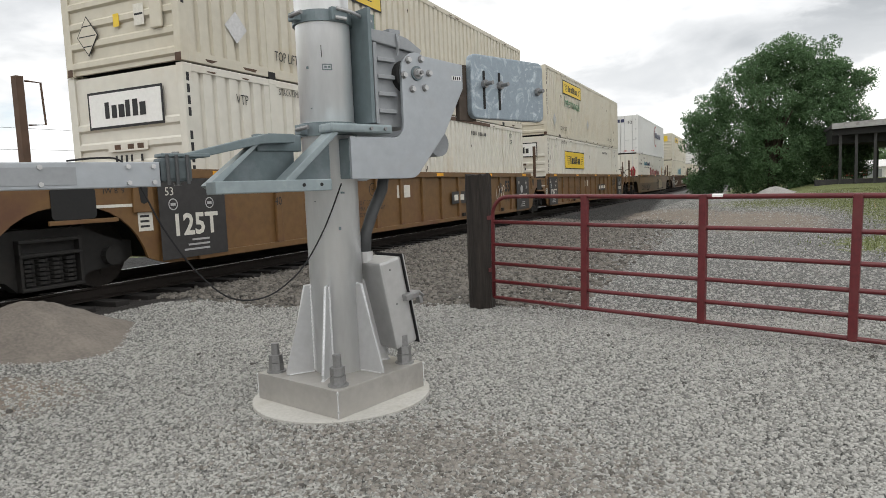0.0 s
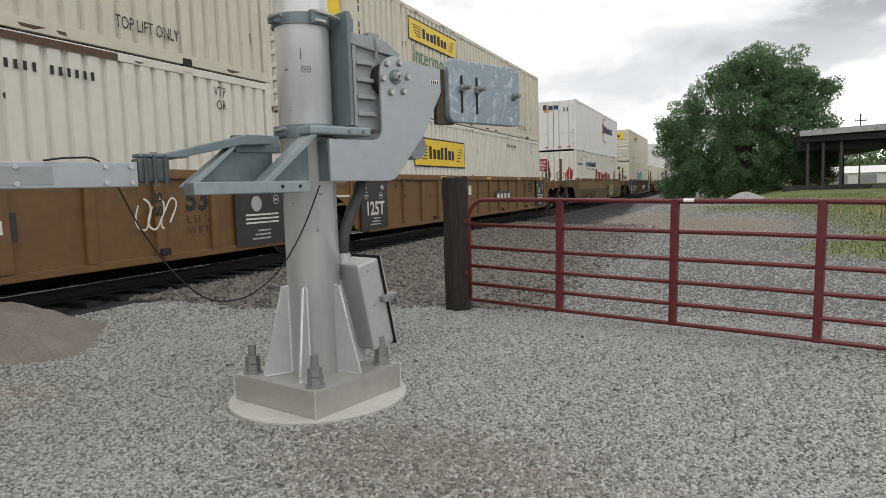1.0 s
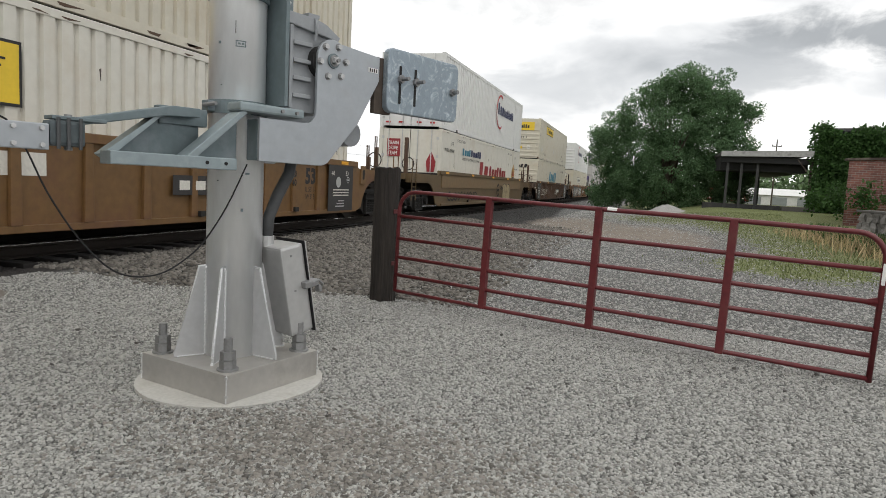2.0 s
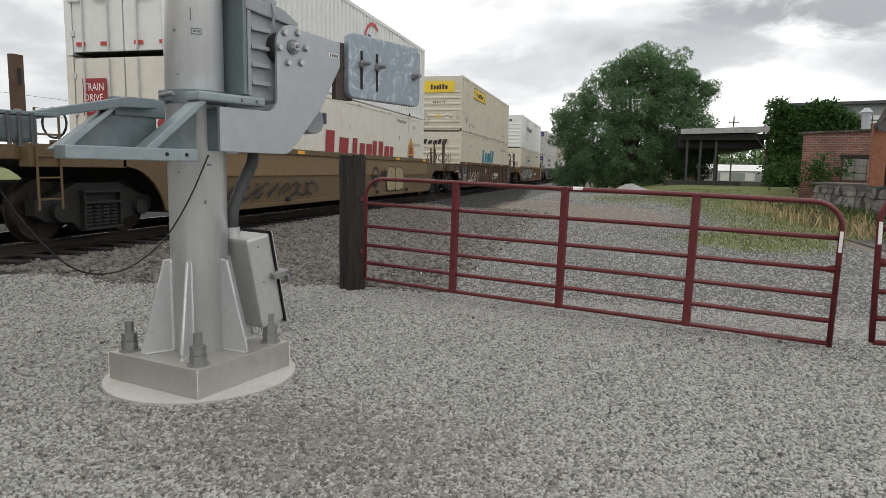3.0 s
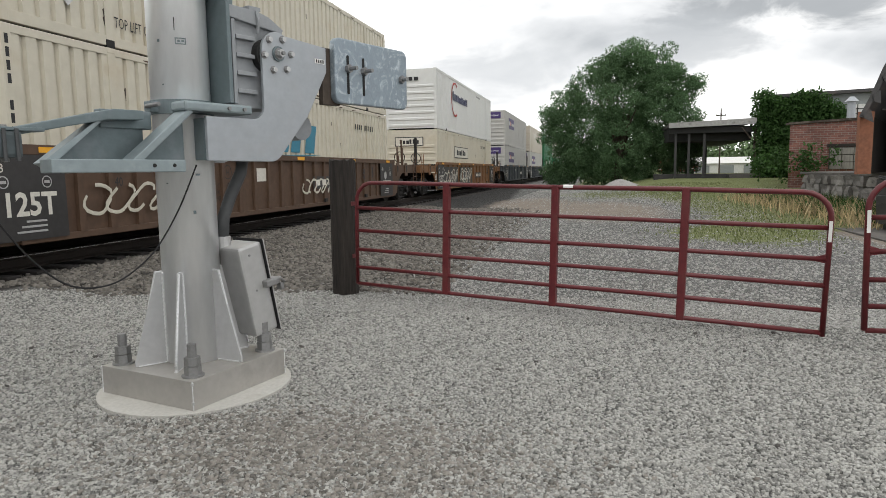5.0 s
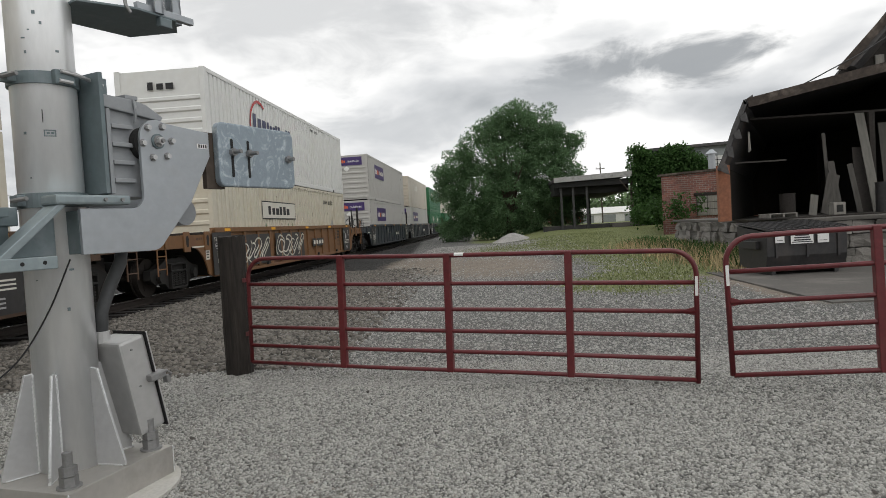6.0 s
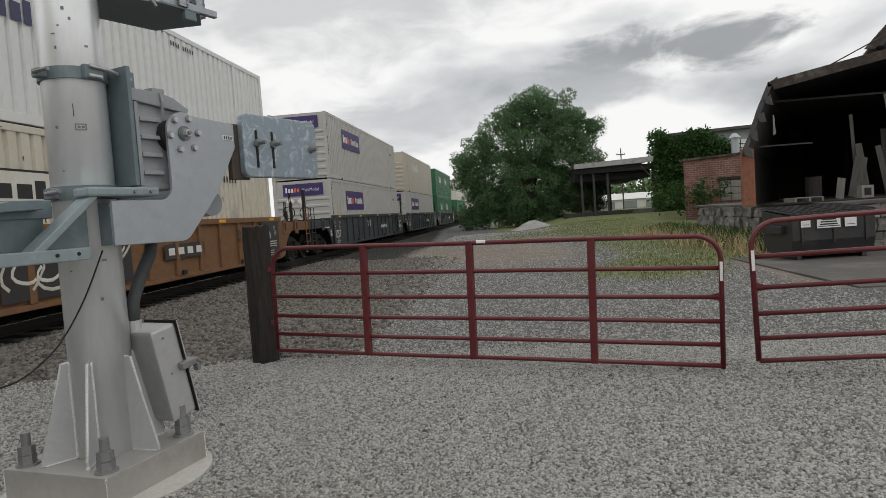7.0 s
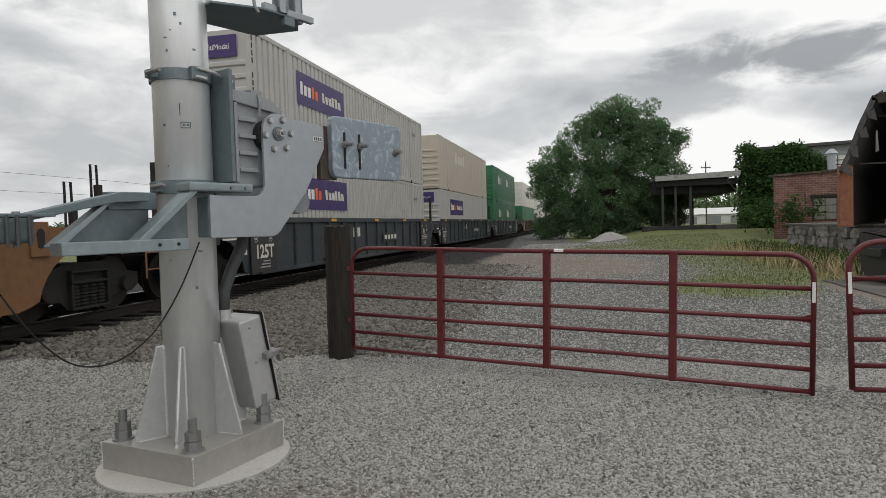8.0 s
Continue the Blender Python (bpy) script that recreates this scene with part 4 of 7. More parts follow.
    # bracket table of the signal lights, high on the mast
    lamp = part("light_bracket", slab([(0.10, -0.24), (0.42, -0.40), (0.74, -0.40), (0.93, -0.20), (0.80, 0.15), (0.15, 0.20)], "z", 3.20, 3.216, 0.004), "galv_dark", t, "underside of the signal-light bracket plate")
    part("bracket_channel", box(0.16, 0.86, -0.10, -0.02, 3.217, 3.275, 0.005), "galvanised", lamp)
    part("bracket_channel", box(0.44, 0.92, -0.385, -0.345, 3.217, 3.265, 0.005), "galvanised", lamp)
    for x, y, high in ((0.62, -0.37, 3.62), (0.86, -0.27, 3.70)):
        leg = part("channel_leg", box(x - 0.012, x + 0.012, y - 0.045, y + 0.045, 3.217, high, 0.003), "galvanised", lamp)
        for d in (-0.045, 0.033):
            part("leg_flange", box(x - 0.06, x + 0.012, y + d, y + d + 0.012, 3.217, high, 0.003), "galvanised", leg)
        for z in (3.27, 3.33):
            part("leg_bolt", rod((x + 0.012, y, z), (x + 0.045, y, z), 0.014, 6), "bolt", leg)
    part("bracket_lug", box(0.60, 0.70, -0.41, -0.36, 3.135, 3.198, 0.008), "galv_dark", lamp)
    part("bracket_hook", tube([(0.36, -0.36, 3.30), (0.36, -0.37, 3.22), (0.38, -0.39, 3.17)], 0.012, 6), "bolt", lamp)


build_mast()


# ---- farm gates and the post ----
def build_gate(m, length, label):
    g = thing("tube_gate", label, "gate", m, "red farm gates")
    H, R = 1.22, 0.024
    rc = 0.22
    hoop = [(0, 0, 0), (0, 0, H - rc)] + [(rc - rc * math.cos(a), 0, H - rc + rc * math.sin(a)) for a in [radians(15 * i) for i in range(1, 6)]] + [(rc, 0, H)]
    hoop += [(length * i / 8, 0, H + 0.004 * math.sin(i * 1.3)) for i in range(1, 8)]
    hoop += [(length - rc, 0, H)] + [(length - rc + rc * math.sin(a), 0, H - rc + rc * math.cos(a)) for a in [radians(15 * i) for i in range(1, 7)]] + [(length, 0, -0.03)]
    part("outer_tube", tube(hoop, R, 10), "red", g, "bent red outer tube", True)
    for f in (0.0, 0.164, 0.343, 0.531, 0.754):
        part("rail", tube([(0.01, 0, H * f), (length * 0.33, 0, H * f - 0.004), (length * 0.66, 0, H * f + 0.003), (length - 0.01, 0, H * f)], R * 0.92, 10), "red", g, "", True)
    for x in (1.22, 2.475, 3.74):
        part("upright", box(x - 0.036, x + 0.036, -0.034, 0.034, -0.02, H + 0.02, 0.008), "red", g)
    return g


yaw = math.degrees(math.atan2(-1.25, 4.85))
gate_1 = build_gate(pose(-2.50, 7.10, 0.165, 0, 1.25, yaw), 4.92, "red-painted six-rail tube gate, closed, hung at a timber post")
gate_2 = build_gate(pose(2.47, 5.55, 0.17, 0, -1.2, -5), 4.98, "red-painted six-rail tube gate, closed, chained to its pair")
for g, x in ((gate_1, 4.92), (gate_2, 0.0)):
    part("reflector", box(x - 0.014, x + 0.014, -0.031, -0.026, 0.80, 0.98, 0.002), "white", g, "white reflector strip")
    s = -1 if x else 1
    part("chain_bracket", slab([(x, 0.70), (x + s * 0.12, 0.66), (x + s * 0.12, 0.63), (x, 0.61)], "y", -0.012, 0.012, 0.003), "red", g)
part("paint_chip", tube([(2.56, -0.002, 1.2225), (2.66, -0.002, 1.2226)], 0.0243, 8), "white", gate_1, "worn pale patch of paint")


def build_chain():
    bm = bmesh.new()
    a, b = Vector((2.30, 5.84, 0.72)), Vector((2.50, 5.53, 0.80))
    for i in range(9):
        f = (i + 0.5) / 9
        c = a.lerp(b, f) - Vector((0, 0, 0.05 * math.sin(math.pi * f)))
        tube([c + Vector((0.022 * math.cos(k * math.pi / 4), 0.012 * math.sin(k * math.pi / 4) * (i % 2), 0.014 * math.sin(k * math.pi / 4))) for k in range(9)], 0.004, 5, bm)
    single("gate_chain", bm, "bolt", "short steel chain between two gates", "chain")


build_chain()


def build_post():
    bm = bmesh.new()
    rng = random.Random(4)
    seg, rows = 20, []
    for i in range(12):
        z = -0.3 + 1.96 * i / 11
        rows.append([bm.verts.new(((0.158 + 0.012 * math.sin(3 * 2 * math.pi * k / seg + 1) + 0.008 * rng.uniform(-1, 1)) * math.cos(2 * math.pi * k / seg), 0.152 * (1 + 0.05 * rng.uniform(-1, 1)) * math.sin(2 * math.pi * k / seg), z + (0.02 * rng.uniform(-1, 1) if i == 11 else 0))) for k in range(seg)])
    for a, b in zip(rows, rows[1:]):
        for k in range(seg):
            bm.faces.new((a[k], a[(k + 1) % seg], b[(k + 1) % seg], b[k]))
    bm.faces.new(rows[-1])
    post = single("timber_post", bm, "creosote", "thick dark creosoted timber gate post", "post", pose(-2.76, 7.33, 0))
    for z in (0.45, 1.1):
        part("hinge_strap", slab(arc(0, 0, 0.172, -30, 60, 8) + arc(0, 0, 0.165, 60, -30, 8), "z", z, z + 0.05), "red", post)


build_post()

# ---- the stack train ----
SIDE = Matrix(((0, 0, 1, 0), (1, 0, 0, 0), (0, 1, 0, 0), (0, 0, 0, 1)))
FRONT = pose(0, 0, 0, 90, 0, 0)
LONG, WIDE, TALL = 16.15, 1.295, 2.87
CACHE = {}


def shared(key, paint, build):
    """A mesh made once for each key and paint."""
    if (key, paint) not in CACHE:
        me = mesh_of(key, build())
        me.materials.append(M[paint])
        CACHE[(key, paint)] = me
    return CACHE[(key, paint)]


def corrugated(y0, y1, z0, z1, pitch=0.285, deep=0.052, side=1):
    """A side panel with upright trapezoid ribs, thick enough to have a back."""
    bm = bmesh.new()
    line, n = [], round((y1 - y0) / pitch)
    p = (y1 - y0) / n
    for i in range(n):
        y = y0 + i * p
        line += [(y, 0), (y + 0.62 * p, 0), (y + 0.70 * p, -deep), (y + 0.92 * p, -deep)]
    line.append((y1, 0))
    cols = [[bm.verts.new((side * (WIDE - 0.012 + d), y, z)) for z in (z0, z1)] for y, d in line]
    for a, b in zip(cols, cols[1:]):
        bm.faces.new((a[0], b[0], b[1], a[1]) if side > 0 else (a[0], a[1], b[1], b[0]))
    return bm


def ribbed_end(z0, z1, bars):
    """A front end wall with lying pressed ribs, in one pressing."""
    line = [(0.10, z0), (0.038, z0)]
    for i in range(bars):
        z = z0 + 0.14 + (z1 - z0 - 0.95) * i / max(1, bars - 1)
        line += [(0.038, z - 0.075), (0.002, z - 0.04), (0.002, z + 0.04), (0.038, z + 0.075)]
    return slab(line + [(0.038, z1), (0.10, z1)], "x", -WIDE + 0.14, WIDE - 0.14)


def smooth_side(side):
    """A plain riveted side: flat sheets with lapped seams, in one skin."""
    line = [(WIDE - 0.03, 0.1)]
    for i in range(13):
        y = 0.1 + (LONG - 0.2) * i / 13
        line += [(WIDE - 0.012, y + 0.001), (WIDE - 0.012, y + 1.17), (WIDE - 0.007, y + 1.175), (WIDE - 0.007, y + 1.225)]
    line.append((WIDE - 0.03, LONG - 0.1))
    return slab([(side * a, b) for a, b in line], "z", 0.16, TALL - 0.12)


def lettering(parent, words, y, z, size, ink, wide=1.0, end=False):
    ob = tagged(part("lettering", letters(words, size, wide), ink, parent), kind="stuff")
    ob.matrix_basis = (pose(y, -0.008, z) @ FRONT) if end else (pose(WIDE + 0.004, y, z) @ SIDE)
    return ob


def patch(parent, name, y0, y1, z0, z1, ink, lift=0.004, end=False, label=""):
    if end:
        return part(name, box(y0, y1, -0.004 - lift, -lift, z0, z1), ink, parent, label)
    return part(name, box(WIDE + lift - 0.003, WIDE + lift, y0, y1, z0, z1), ink, parent, label)


def blocks(parent, y0, y1, z0, z1, ink, n, lift=0.009, end=False, lean=0.0):
    """A row of plain upright bars where a name stands."""
    w = (y1 - y0) / n
    joined = bmesh.new() if n > 9 else None
    for i in range(n):
        a, b = y0 + i * w, y0 + i * w + w * (0.72 + 0.10 * ((i * 7) % 3 - 1))
        h = z1 - (z1 - z0) * (0.0, 0.22, 0.22, 0.0)[i % 4]
        outline = [(a, z0), (b, z0), (b + lean, h), (a + lean, h)]
        bm = slab(outline, "y", -lift - 0.003, -lift, 0, joined) if end else slab(outline, "x", WIDE + lift - 0.003, WIDE + lift, 0, joined)
        if joined is None:
            part("lettering_bar", bm, ink, parent)
    if joined is not None:
        tagged(part("lettering_strip", joined, ink, parent), kind="stuff")


def yellow_sign(parent, y0, y1, z0, z1, outline="ink"):
    s = patch(parent, "sign_panel", y0, y1, z0, z1, outline, 0.004, label="yellow sign with dark border")
    f = 0.04
    patch(s, "sign_field", y0 + f, y1 - f, z0 + f, z1 - f, "yellow", 0.007)
    h = z1 - z0
    blocks(s, y0 + 0.26 * (y1 - y0), y0 + 0.78 * (y1 - y0), z0 + 0.28 * h, z0 + 0.72 * h, "ink", 7, 0.011)
    for i in range(5):
        z = z0 + h * (0.25 + 0.11 * i)
        patch(s, "stripe", y0 + (y1 - y0) * (0.80 + 0.015 * i), y1 - (y1 - y0) * (0.12 - 0.015 * i), z, z + 0.035 * h, "ink", 0.011)
        patch(s, "stripe", y0 + (y1 - y0) * (0.07 + 0.015 * (4 - i)), y0 + (y1 - y0) * (0.22 + 0.004 * i), z, z + 0.035 * h, "ink", 0.011)
    return s


def purple_sign(parent, y0, y1, z0, z1, end=False):
    s = patch(parent, "sign_panel", y0, y1, z0, z1, "purple", 0.004, end, "purple sign with white and orange bars")
    w, h = y1 - y0, z1 - z0
    blocks(s, y0 + 0.06 * w, y0 + 0.27 * w, z0 + 0.32 * h, z0 + 0.72 * h, "white", 3, 0.009, end)
    blocks(s, y0 + 0.28 * w, y0 + 0.42 * w, z0 + 0.32 * h, z0 + 0.70 * h, "orange", 2, 0.009, end)
    if end:
        lettering(s, "MultiModal", y0 + 0.47 * w, z0 + 0.36 * h, 0.36 * h, "white", 0.9, True).location.y = -0.012
    else:
        blocks(s, y0 + 0.50 * w, y0 + 0.93 * w, z0 + 0.34 * h, z0 + 0.66 * h, "pale_ink", 6, 0.009, end, -0.05)
    return s


def id_bars(parent, y, z, ink="ink", upright=False, n=10, size=0.13, end=False):
    bm = bmesh.new()
    for i in range(n):
        if i == 4:
            continue
        a, b = (y, z - i * size * 1.35) if upright else (y + i * size * 1.05, z)
        if end:
            box(a, a + size * 0.42, -0.011, -0.008, b, b + size, 0, bm)
        else:
            box(WIDE + 0.003, WIDE + 0.006, a, a + size * 0.42, b, b + size, 0, bm)
    return tagged(part("number_strip", bm, ink, parent), kind="stuff")


def placard(parent, y, z, ink="ink"):
    bm = slab([(y - 0.26, z), (y, z - 0.26), (y + 0.26, z), (y, z + 0.26)], "x", WIDE + 0.002, WIDE + 0.005)
    p = part("placard_holder", bm, "chrome_grey", parent)
    return p


def container(y, level, paint, label, style="ribs", doors=False):
    """A stacked container; local y runs back from its front end."""
    c = rides(thing("shipping_container", label, "container", pose(TRACK, y, 0.69 + (2.90 if level else 0)), "containers on the train"))
    x = WIDE
    if paint in ("cream", "off_white"):
        rng = random.Random(int(y * 10) + level)
        for z, hang in ((0.03, 0.05), (TALL - 0.10, 0.03)):
            for i in range(9):
                a = rng.uniform(0.2, LONG - 0.8)
                part("rust_patch", slab([(a, z + hang), (a + rng.uniform(0.1, 0.5), z + hang), (a + rng.uniform(0.08, 0.3), z), (a + 0.04, z + 0.01)], "x", WIDE + 0.001, WIDE + 0.003), "car_rust", c)
        for i in range(10):
            a, z = rng.uniform(0.3, LONG - 0.4), rng.uniform(0.4, 2.4)
            part("scrape", slab([(a, z), (a + 0.03, z + 0.02), (a + 0.025, z - rng.uniform(0.06, 0.2)), (a + 0.008, z - 0.05)], "x", WIDE - 0.010, WIDE - 0.002), "fascia", c)
    for s in (-1, 1):
        key = ("corrugated_side" if style == "ribs" else "plain_side") + str(s)
        part("side_panel", shared(key, paint, (lambda: corrugated(0.12, LONG - 0.12, 0.16, TALL - 0.12, side=s)) if style == "ribs" else (lambda: smooth_side(s))), paint, c)
        part("top_rail", shared("top_rail" + str(s), paint, lambda: box(s * (x - 0.09), s * x, 0.1, LONG - 0.1, TALL - 0.12, TALL, 0.008)), paint, c)
        part("bottom_rail", shared("bottom_rail" + str(s), paint, lambda: box(s * (x - 0.09), s * x, 0.1, LONG - 0.1, 0.0, 0.16, 0.008)), paint, c)
        for i, py in enumerate((0.0, LONG - 0.16)):
            part("corner_post", shared(f"corner_post{s}{i}", paint, lambda: box(s * (x - 0.14), s * (x + 0.002), py, py + 0.16, 0.0, TALL + 0.002, 0.01)), paint, c)
        for i, py in enumerate((1.95, LONG - 2.13)):
            part("lift_post", shared(f"lift_post{s}{i}", paint, lambda: box(s * (x - 0.10), s * (x + 0.004), py, py + 0.18, 0.0, TALL + 0.003, 0.008)), paint, c)
            for z in (0.0, TALL - 0.115):
                part("corner_casting", shared(f"casting{s}{i}{z > 1}", "gap_black" if z < 1 else paint, lambda: box(s * (x - 0.12), s * (x + 0.008), py - 0.01, py + 0.18, z - 0.03 + 0.06 * (z > 1), z + 0.10, 0.01)), paint, c)
    part("roof_panel", shared("roof_panel", paint, lambda: box(-x + 0.09, x - 0.09, 0.1, LONG - 0.1, TALL - 0.06, TALL - 0.02)), paint, c)
    part("floor_pan", shared("floor_pan", "gap_black", lambda: box(-x + 0.09, x - 0.09, 0.1, LONG - 0.1, 0.04, 0.14)), "gap_black", c)
    part("rear_panel", shared("rear_panel", paint, lambda: box(-x + 0.14, x - 0.14, LONG - 0.10, LONG - 0.04, 0.02, TALL - 0.02)), paint, c)
    if not doors:
        part("front_panel", shared("front_panel", paint, lambda: ribbed_end(0.02, TALL - 0.02, 7)), paint, c, "end wall with pressed ribs")
    else:
        for s in (-1, 1):
            d = part("door", shared("door" + str(s), paint, lambda: box(min(s * 0.015, s * (x - 0.15)), max(s * 0.015, s * (x - 0.15)), 0.02, 0.08, 0.05, TALL - 0.05, 0.01)), paint, c, "container door with lock rods")
            for f in (0.28, 0.78):
                px = s * (x - 0.15) * f
                part("lock_rod", rod((px, -0.015, 0.06), (px, -0.015, TALL - 0.06), 0.02, 8), "chrome_grey", d)
                part("lock_handle", box(px - 0.02, px + 0.30 * s, -0.035, -0.015, 0.98, 1.02) if s > 0 else box(px + 0.30 * s, px + 0.02, -0.035, -0.015, 0.98, 1.02), "chrome_grey", d)
            for z in (0.4, 1.1, 1.8, 2.5):
                part("hinge", box(s * (x - 0.15) - 0.05, s * (x - 0.15) + 0.05, -0.01, 0.02, z - 0.05, z + 0.05), "chrome_grey", d)
    return c


def arched_side(ahead, behind, s, lo=0.25, hi=1.55):
    """The side sill of a well: deep along the well, curved up over the wheels; ahead and behind are its two ends from the middle."""
    def rise(end):
        return [(end - 1.15, lo + 0.05)] + arc(end, 0.10, 1.02, 165, 95, 7) + [(end + 0.02, 1.12)]

    far = rise(behind)
    near = [(-p, q) for p, q in reversed(rise(ahead))]
    outline = [(-ahead + 1.35, lo), (behind - 1.35, lo)] + far + [(behind + 0.02, 1.42), (behind - 1.2, 1.42), (behind - 1.35, hi)] + [(-ahead + 1.35, hi), (-ahead + 1.2, 1.42), (-ahead - 0.02, 1.42)] + near
    return slab(outline, "x", s * 1.36, s * 1.40)


def build_truck(parent, y, z=0.0):
    """A two-axle truck; its wheels turn."""
    frame_bm = bmesh.new()
    for s in (-1, 1):
        o = [(-1.22, 0.40), (-1.05, 0.30), (-0.55, 0.26), (-0.40, 0.12), (0.40, 0.12), (0.55, 0.26), (1.05, 0.30), (1.22, 0.40), (1.22, 0.62), (0.95, 0.66), (0.45, 0.86), (-0.45, 0.86), (-0.95, 0.66), (-1.22, 0.62)]
        slab([(y + a, b) for a, b in o], "x", s * 0.92, s * 1.10, 0, frame_bm)
        for k in range(6):
            for w in (-0.27, -0.09, 0.09, 0.27):
                rod((s * 1.10, y + w, 0.19 + 0.055 * k), (s * 1.10, y + w, 0.225 + 0.055 * k), 0.082, 8, None, frame_bm)
        for o in (-0.40, 0.37):
            box(min(s * 1.08, s * 1.19), max(s * 1.08, s * 1.19), y + o, y + o + 0.04, 0.14, 0.72, 0.01, frame_bm)
        for z in (0.12, 0.53, 0.70):
            box(min(s * 1.08, s * 1.20), max(s * 1.08, s * 1.20), y - 0.40, y + 0.41, z, z + 0.045, 0.01, frame_bm)
        for w in (-0.86, 0.86):
            rod((s * 1.10, y + w, 0.44), (s * 1.20, y + w, 0.44), 0.13, 12, None, frame_bm)
    box(-0.92, 0.92, y - 0.25, y + 0.25, 0.45, 0.85, 0.02, frame_bm)
    t = part("truck", frame_bm, "truck", parent, "dusty black two-axle truck")
    wheels = []
    for w in (-0.88, 0.88):
        bm = bmesh.new()
        rod((-1.05, 0, 0), (1.05, 0, 0), 0.08, 10, None, bm)
        for s in (-1, 1):
            rod((s * 0.70, 0, 0), (s * 0.83, 0, 0), 0.455, 28, None, bm)
            rod((s * 0.675, 0, 0), (s * 0.70, 0, 0), 0.485, 28, None, bm)
            for k in range(5):
                a = 2 * math.pi * k / 5
                rod((s * 0.832, 0.27 * math.cos(a), 0.27 * math.sin(a)), (s * 0.84, 0.27 * math.cos(a), 0.27 * math.sin(a)), 0.07, 8, None, bm)
        wh = part("wheelset", bm, "wheel", t)
        wheels.append((wh, (0, y + w, 0.456)))
    return wheels


WHEELS = []


def well_car(front, rear, paint, label, ends=(False, False), posts=True, reach=(1.75, 1.75)):
    """A well car for a container from front to rear. ends: whether the front and the rear end carry a coupler and platform of their own."""
    c = rides(thing("well_car", label, "rail car", pose(TRACK, (front + rear) / 2, RAIL), "well cars of the train"))
    half = (rear - front) / 2 + 0.1
    ahead, behind = half - 0.1 + reach[0], half - 0.1 + reach[1]
    for s in (-1, 1):
        # The far sill is coloured near black for the shade inside the car.
        side = part("side_sill", arched_side(ahead, behind, s), paint if s > 0 else "soot_shade", c, "" if s > 0 else "inner face of the far sill, sooty and darkened for shade under the car")
        part("top_chord", box(min(s * 1.30, s * 1.47), max(s * 1.30, s * 1.47), -half - 0.25, half + 0.25, 1.46, 1.60, 0.012), paint, side)
        part("bottom_chord", box(min(s * 1.20, s * 1.45), max(s * 1.20, s * 1.45), -half, half, 0.24, 0.34, 0.01), paint, side)
        if posts:
            post = shared("post" + str(s), paint, lambda: slab([(-0.085, 0.34), (0.085, 0.34), (0.07, 1.46), (-0.07, 1.46)], "x", s * 1.40, s * 1.462, 0.010) if paint != "car_rust" else slab([(-0.07, 0.34), (0.07, 0.34), (0.05, 1.46), (-0.05, 1.46)], "x", s * 1.40, s * 1.462))
            n = 25 if paint == "car_rust" else 12
            for i in range(n):
                ob = part("side_post", post, paint, side)
                ob.location.y = -half + (0.45 if n == 25 else 1.92) + (2 * half - (0.9 if n == 25 else 3.84)) * i / (n - 1)
        else:
            part("side_band", box(min(s * 1.40, s * 1.43), max(s * 1.40, s * 1.43), -half, half, 0.95, 1.46, 0.008), "car_tan", side, "paler upper band")
        if s > 0:
            for f in (-0.93, -0.45, 0.05, 0.5, 0.93):
                part("reflector", box(1.471, 1.476, half * f - 0.2, half * f + 0.2, 1.49, 1.57), "amber", side, "amber reflector strip")
            for f in (-0.55, 0.22, 0.62):
                part("tie_down", box(1.455, 1.52, half * f, half * f + 0.16, 0.34, 0.44, 0.01), "truck", side)
    for i in range(9):
        y = -half + 0.3 + (2 * half - 0.6) * i / 8
        part("cross_beam", shared("cross_beam", paint, lambda: box(-1.36, 1.36, -0.12, 0.12, 0.25, 0.33)), "soot_shade", c).location.y = y
    wheels = []
    for s, own, end in zip((-1, 1), ends, (ahead, behind)):
        y0, y1 = s * (half + 0.15), s * (end + (1.9 if own else 0.1))
        deck = part("end_platform", box(-1.25, 1.25, min(y0, y1), max(y0, y1), 1.20, 1.40, 0.01), paint, c)
        part("bulkhead", box(-1.36, 1.36, min(s * half, s * (half + 0.1)), max(s * half, s * (half + 0.1)), 0.3, 1.5, 0.01), "soot_shade", c)
        dark = "truck" if paint in ("car_orange", "car_navy") else "car_rust"
        if not own and s > 0:
            for x, high, run in ((1.18, 2.68, 1.52), (-1.0, 2.60, 1.30)):
                post = part("stanchion", box(x - 0.05, x + 0.05, y0 + run - 0.045, y0 + run + 0.045, 1.40, high, 0.006), dark, deck)
                part("grab_rail", tube([(x + 0.03, y0 + run + 0.07, high - 0.05), (x + 0.03, y0 + run + 0.26, high - 0.05), (x + 0.03, y0 + run + 0.28, high - 0.55), (x + 0.03, y0 + run + 0.07, high - 0.57)], 0.013, 6), dark, post)
        if own and s > 0:
            for x, high, run in ((1.18, 2.12, 1.30), (1.18, 2.43, 1.86)):
                part("grab_rail", tube([(x, y0 + run, 1.40), (x, y0 + run, high), (x, y0 + run + 0.13, high), (x, y0 + run + 0.15, 1.40)], 0.02, 6), dark, deck)
                part("rail_stop", box(x - 0.04, x + 0.04, y0 + run + 0.09, y0 + run + 0.21, 1.40, high - 0.32, 0.01), dark, deck)
        if own and s < 0:
            x, run = 1.18, -(end + 1.72)
            post = part("stanchion", box(x - 0.05, x + 0.05, run - 0.08, run + 0.08, 1.40, 2.60, 0.006), dark, deck)
            part("stanchion_slot", box(x + 0.051, x + 0.054, run - 0.03, run + 0.03, 2.20, 2.42), "gap_black", post)
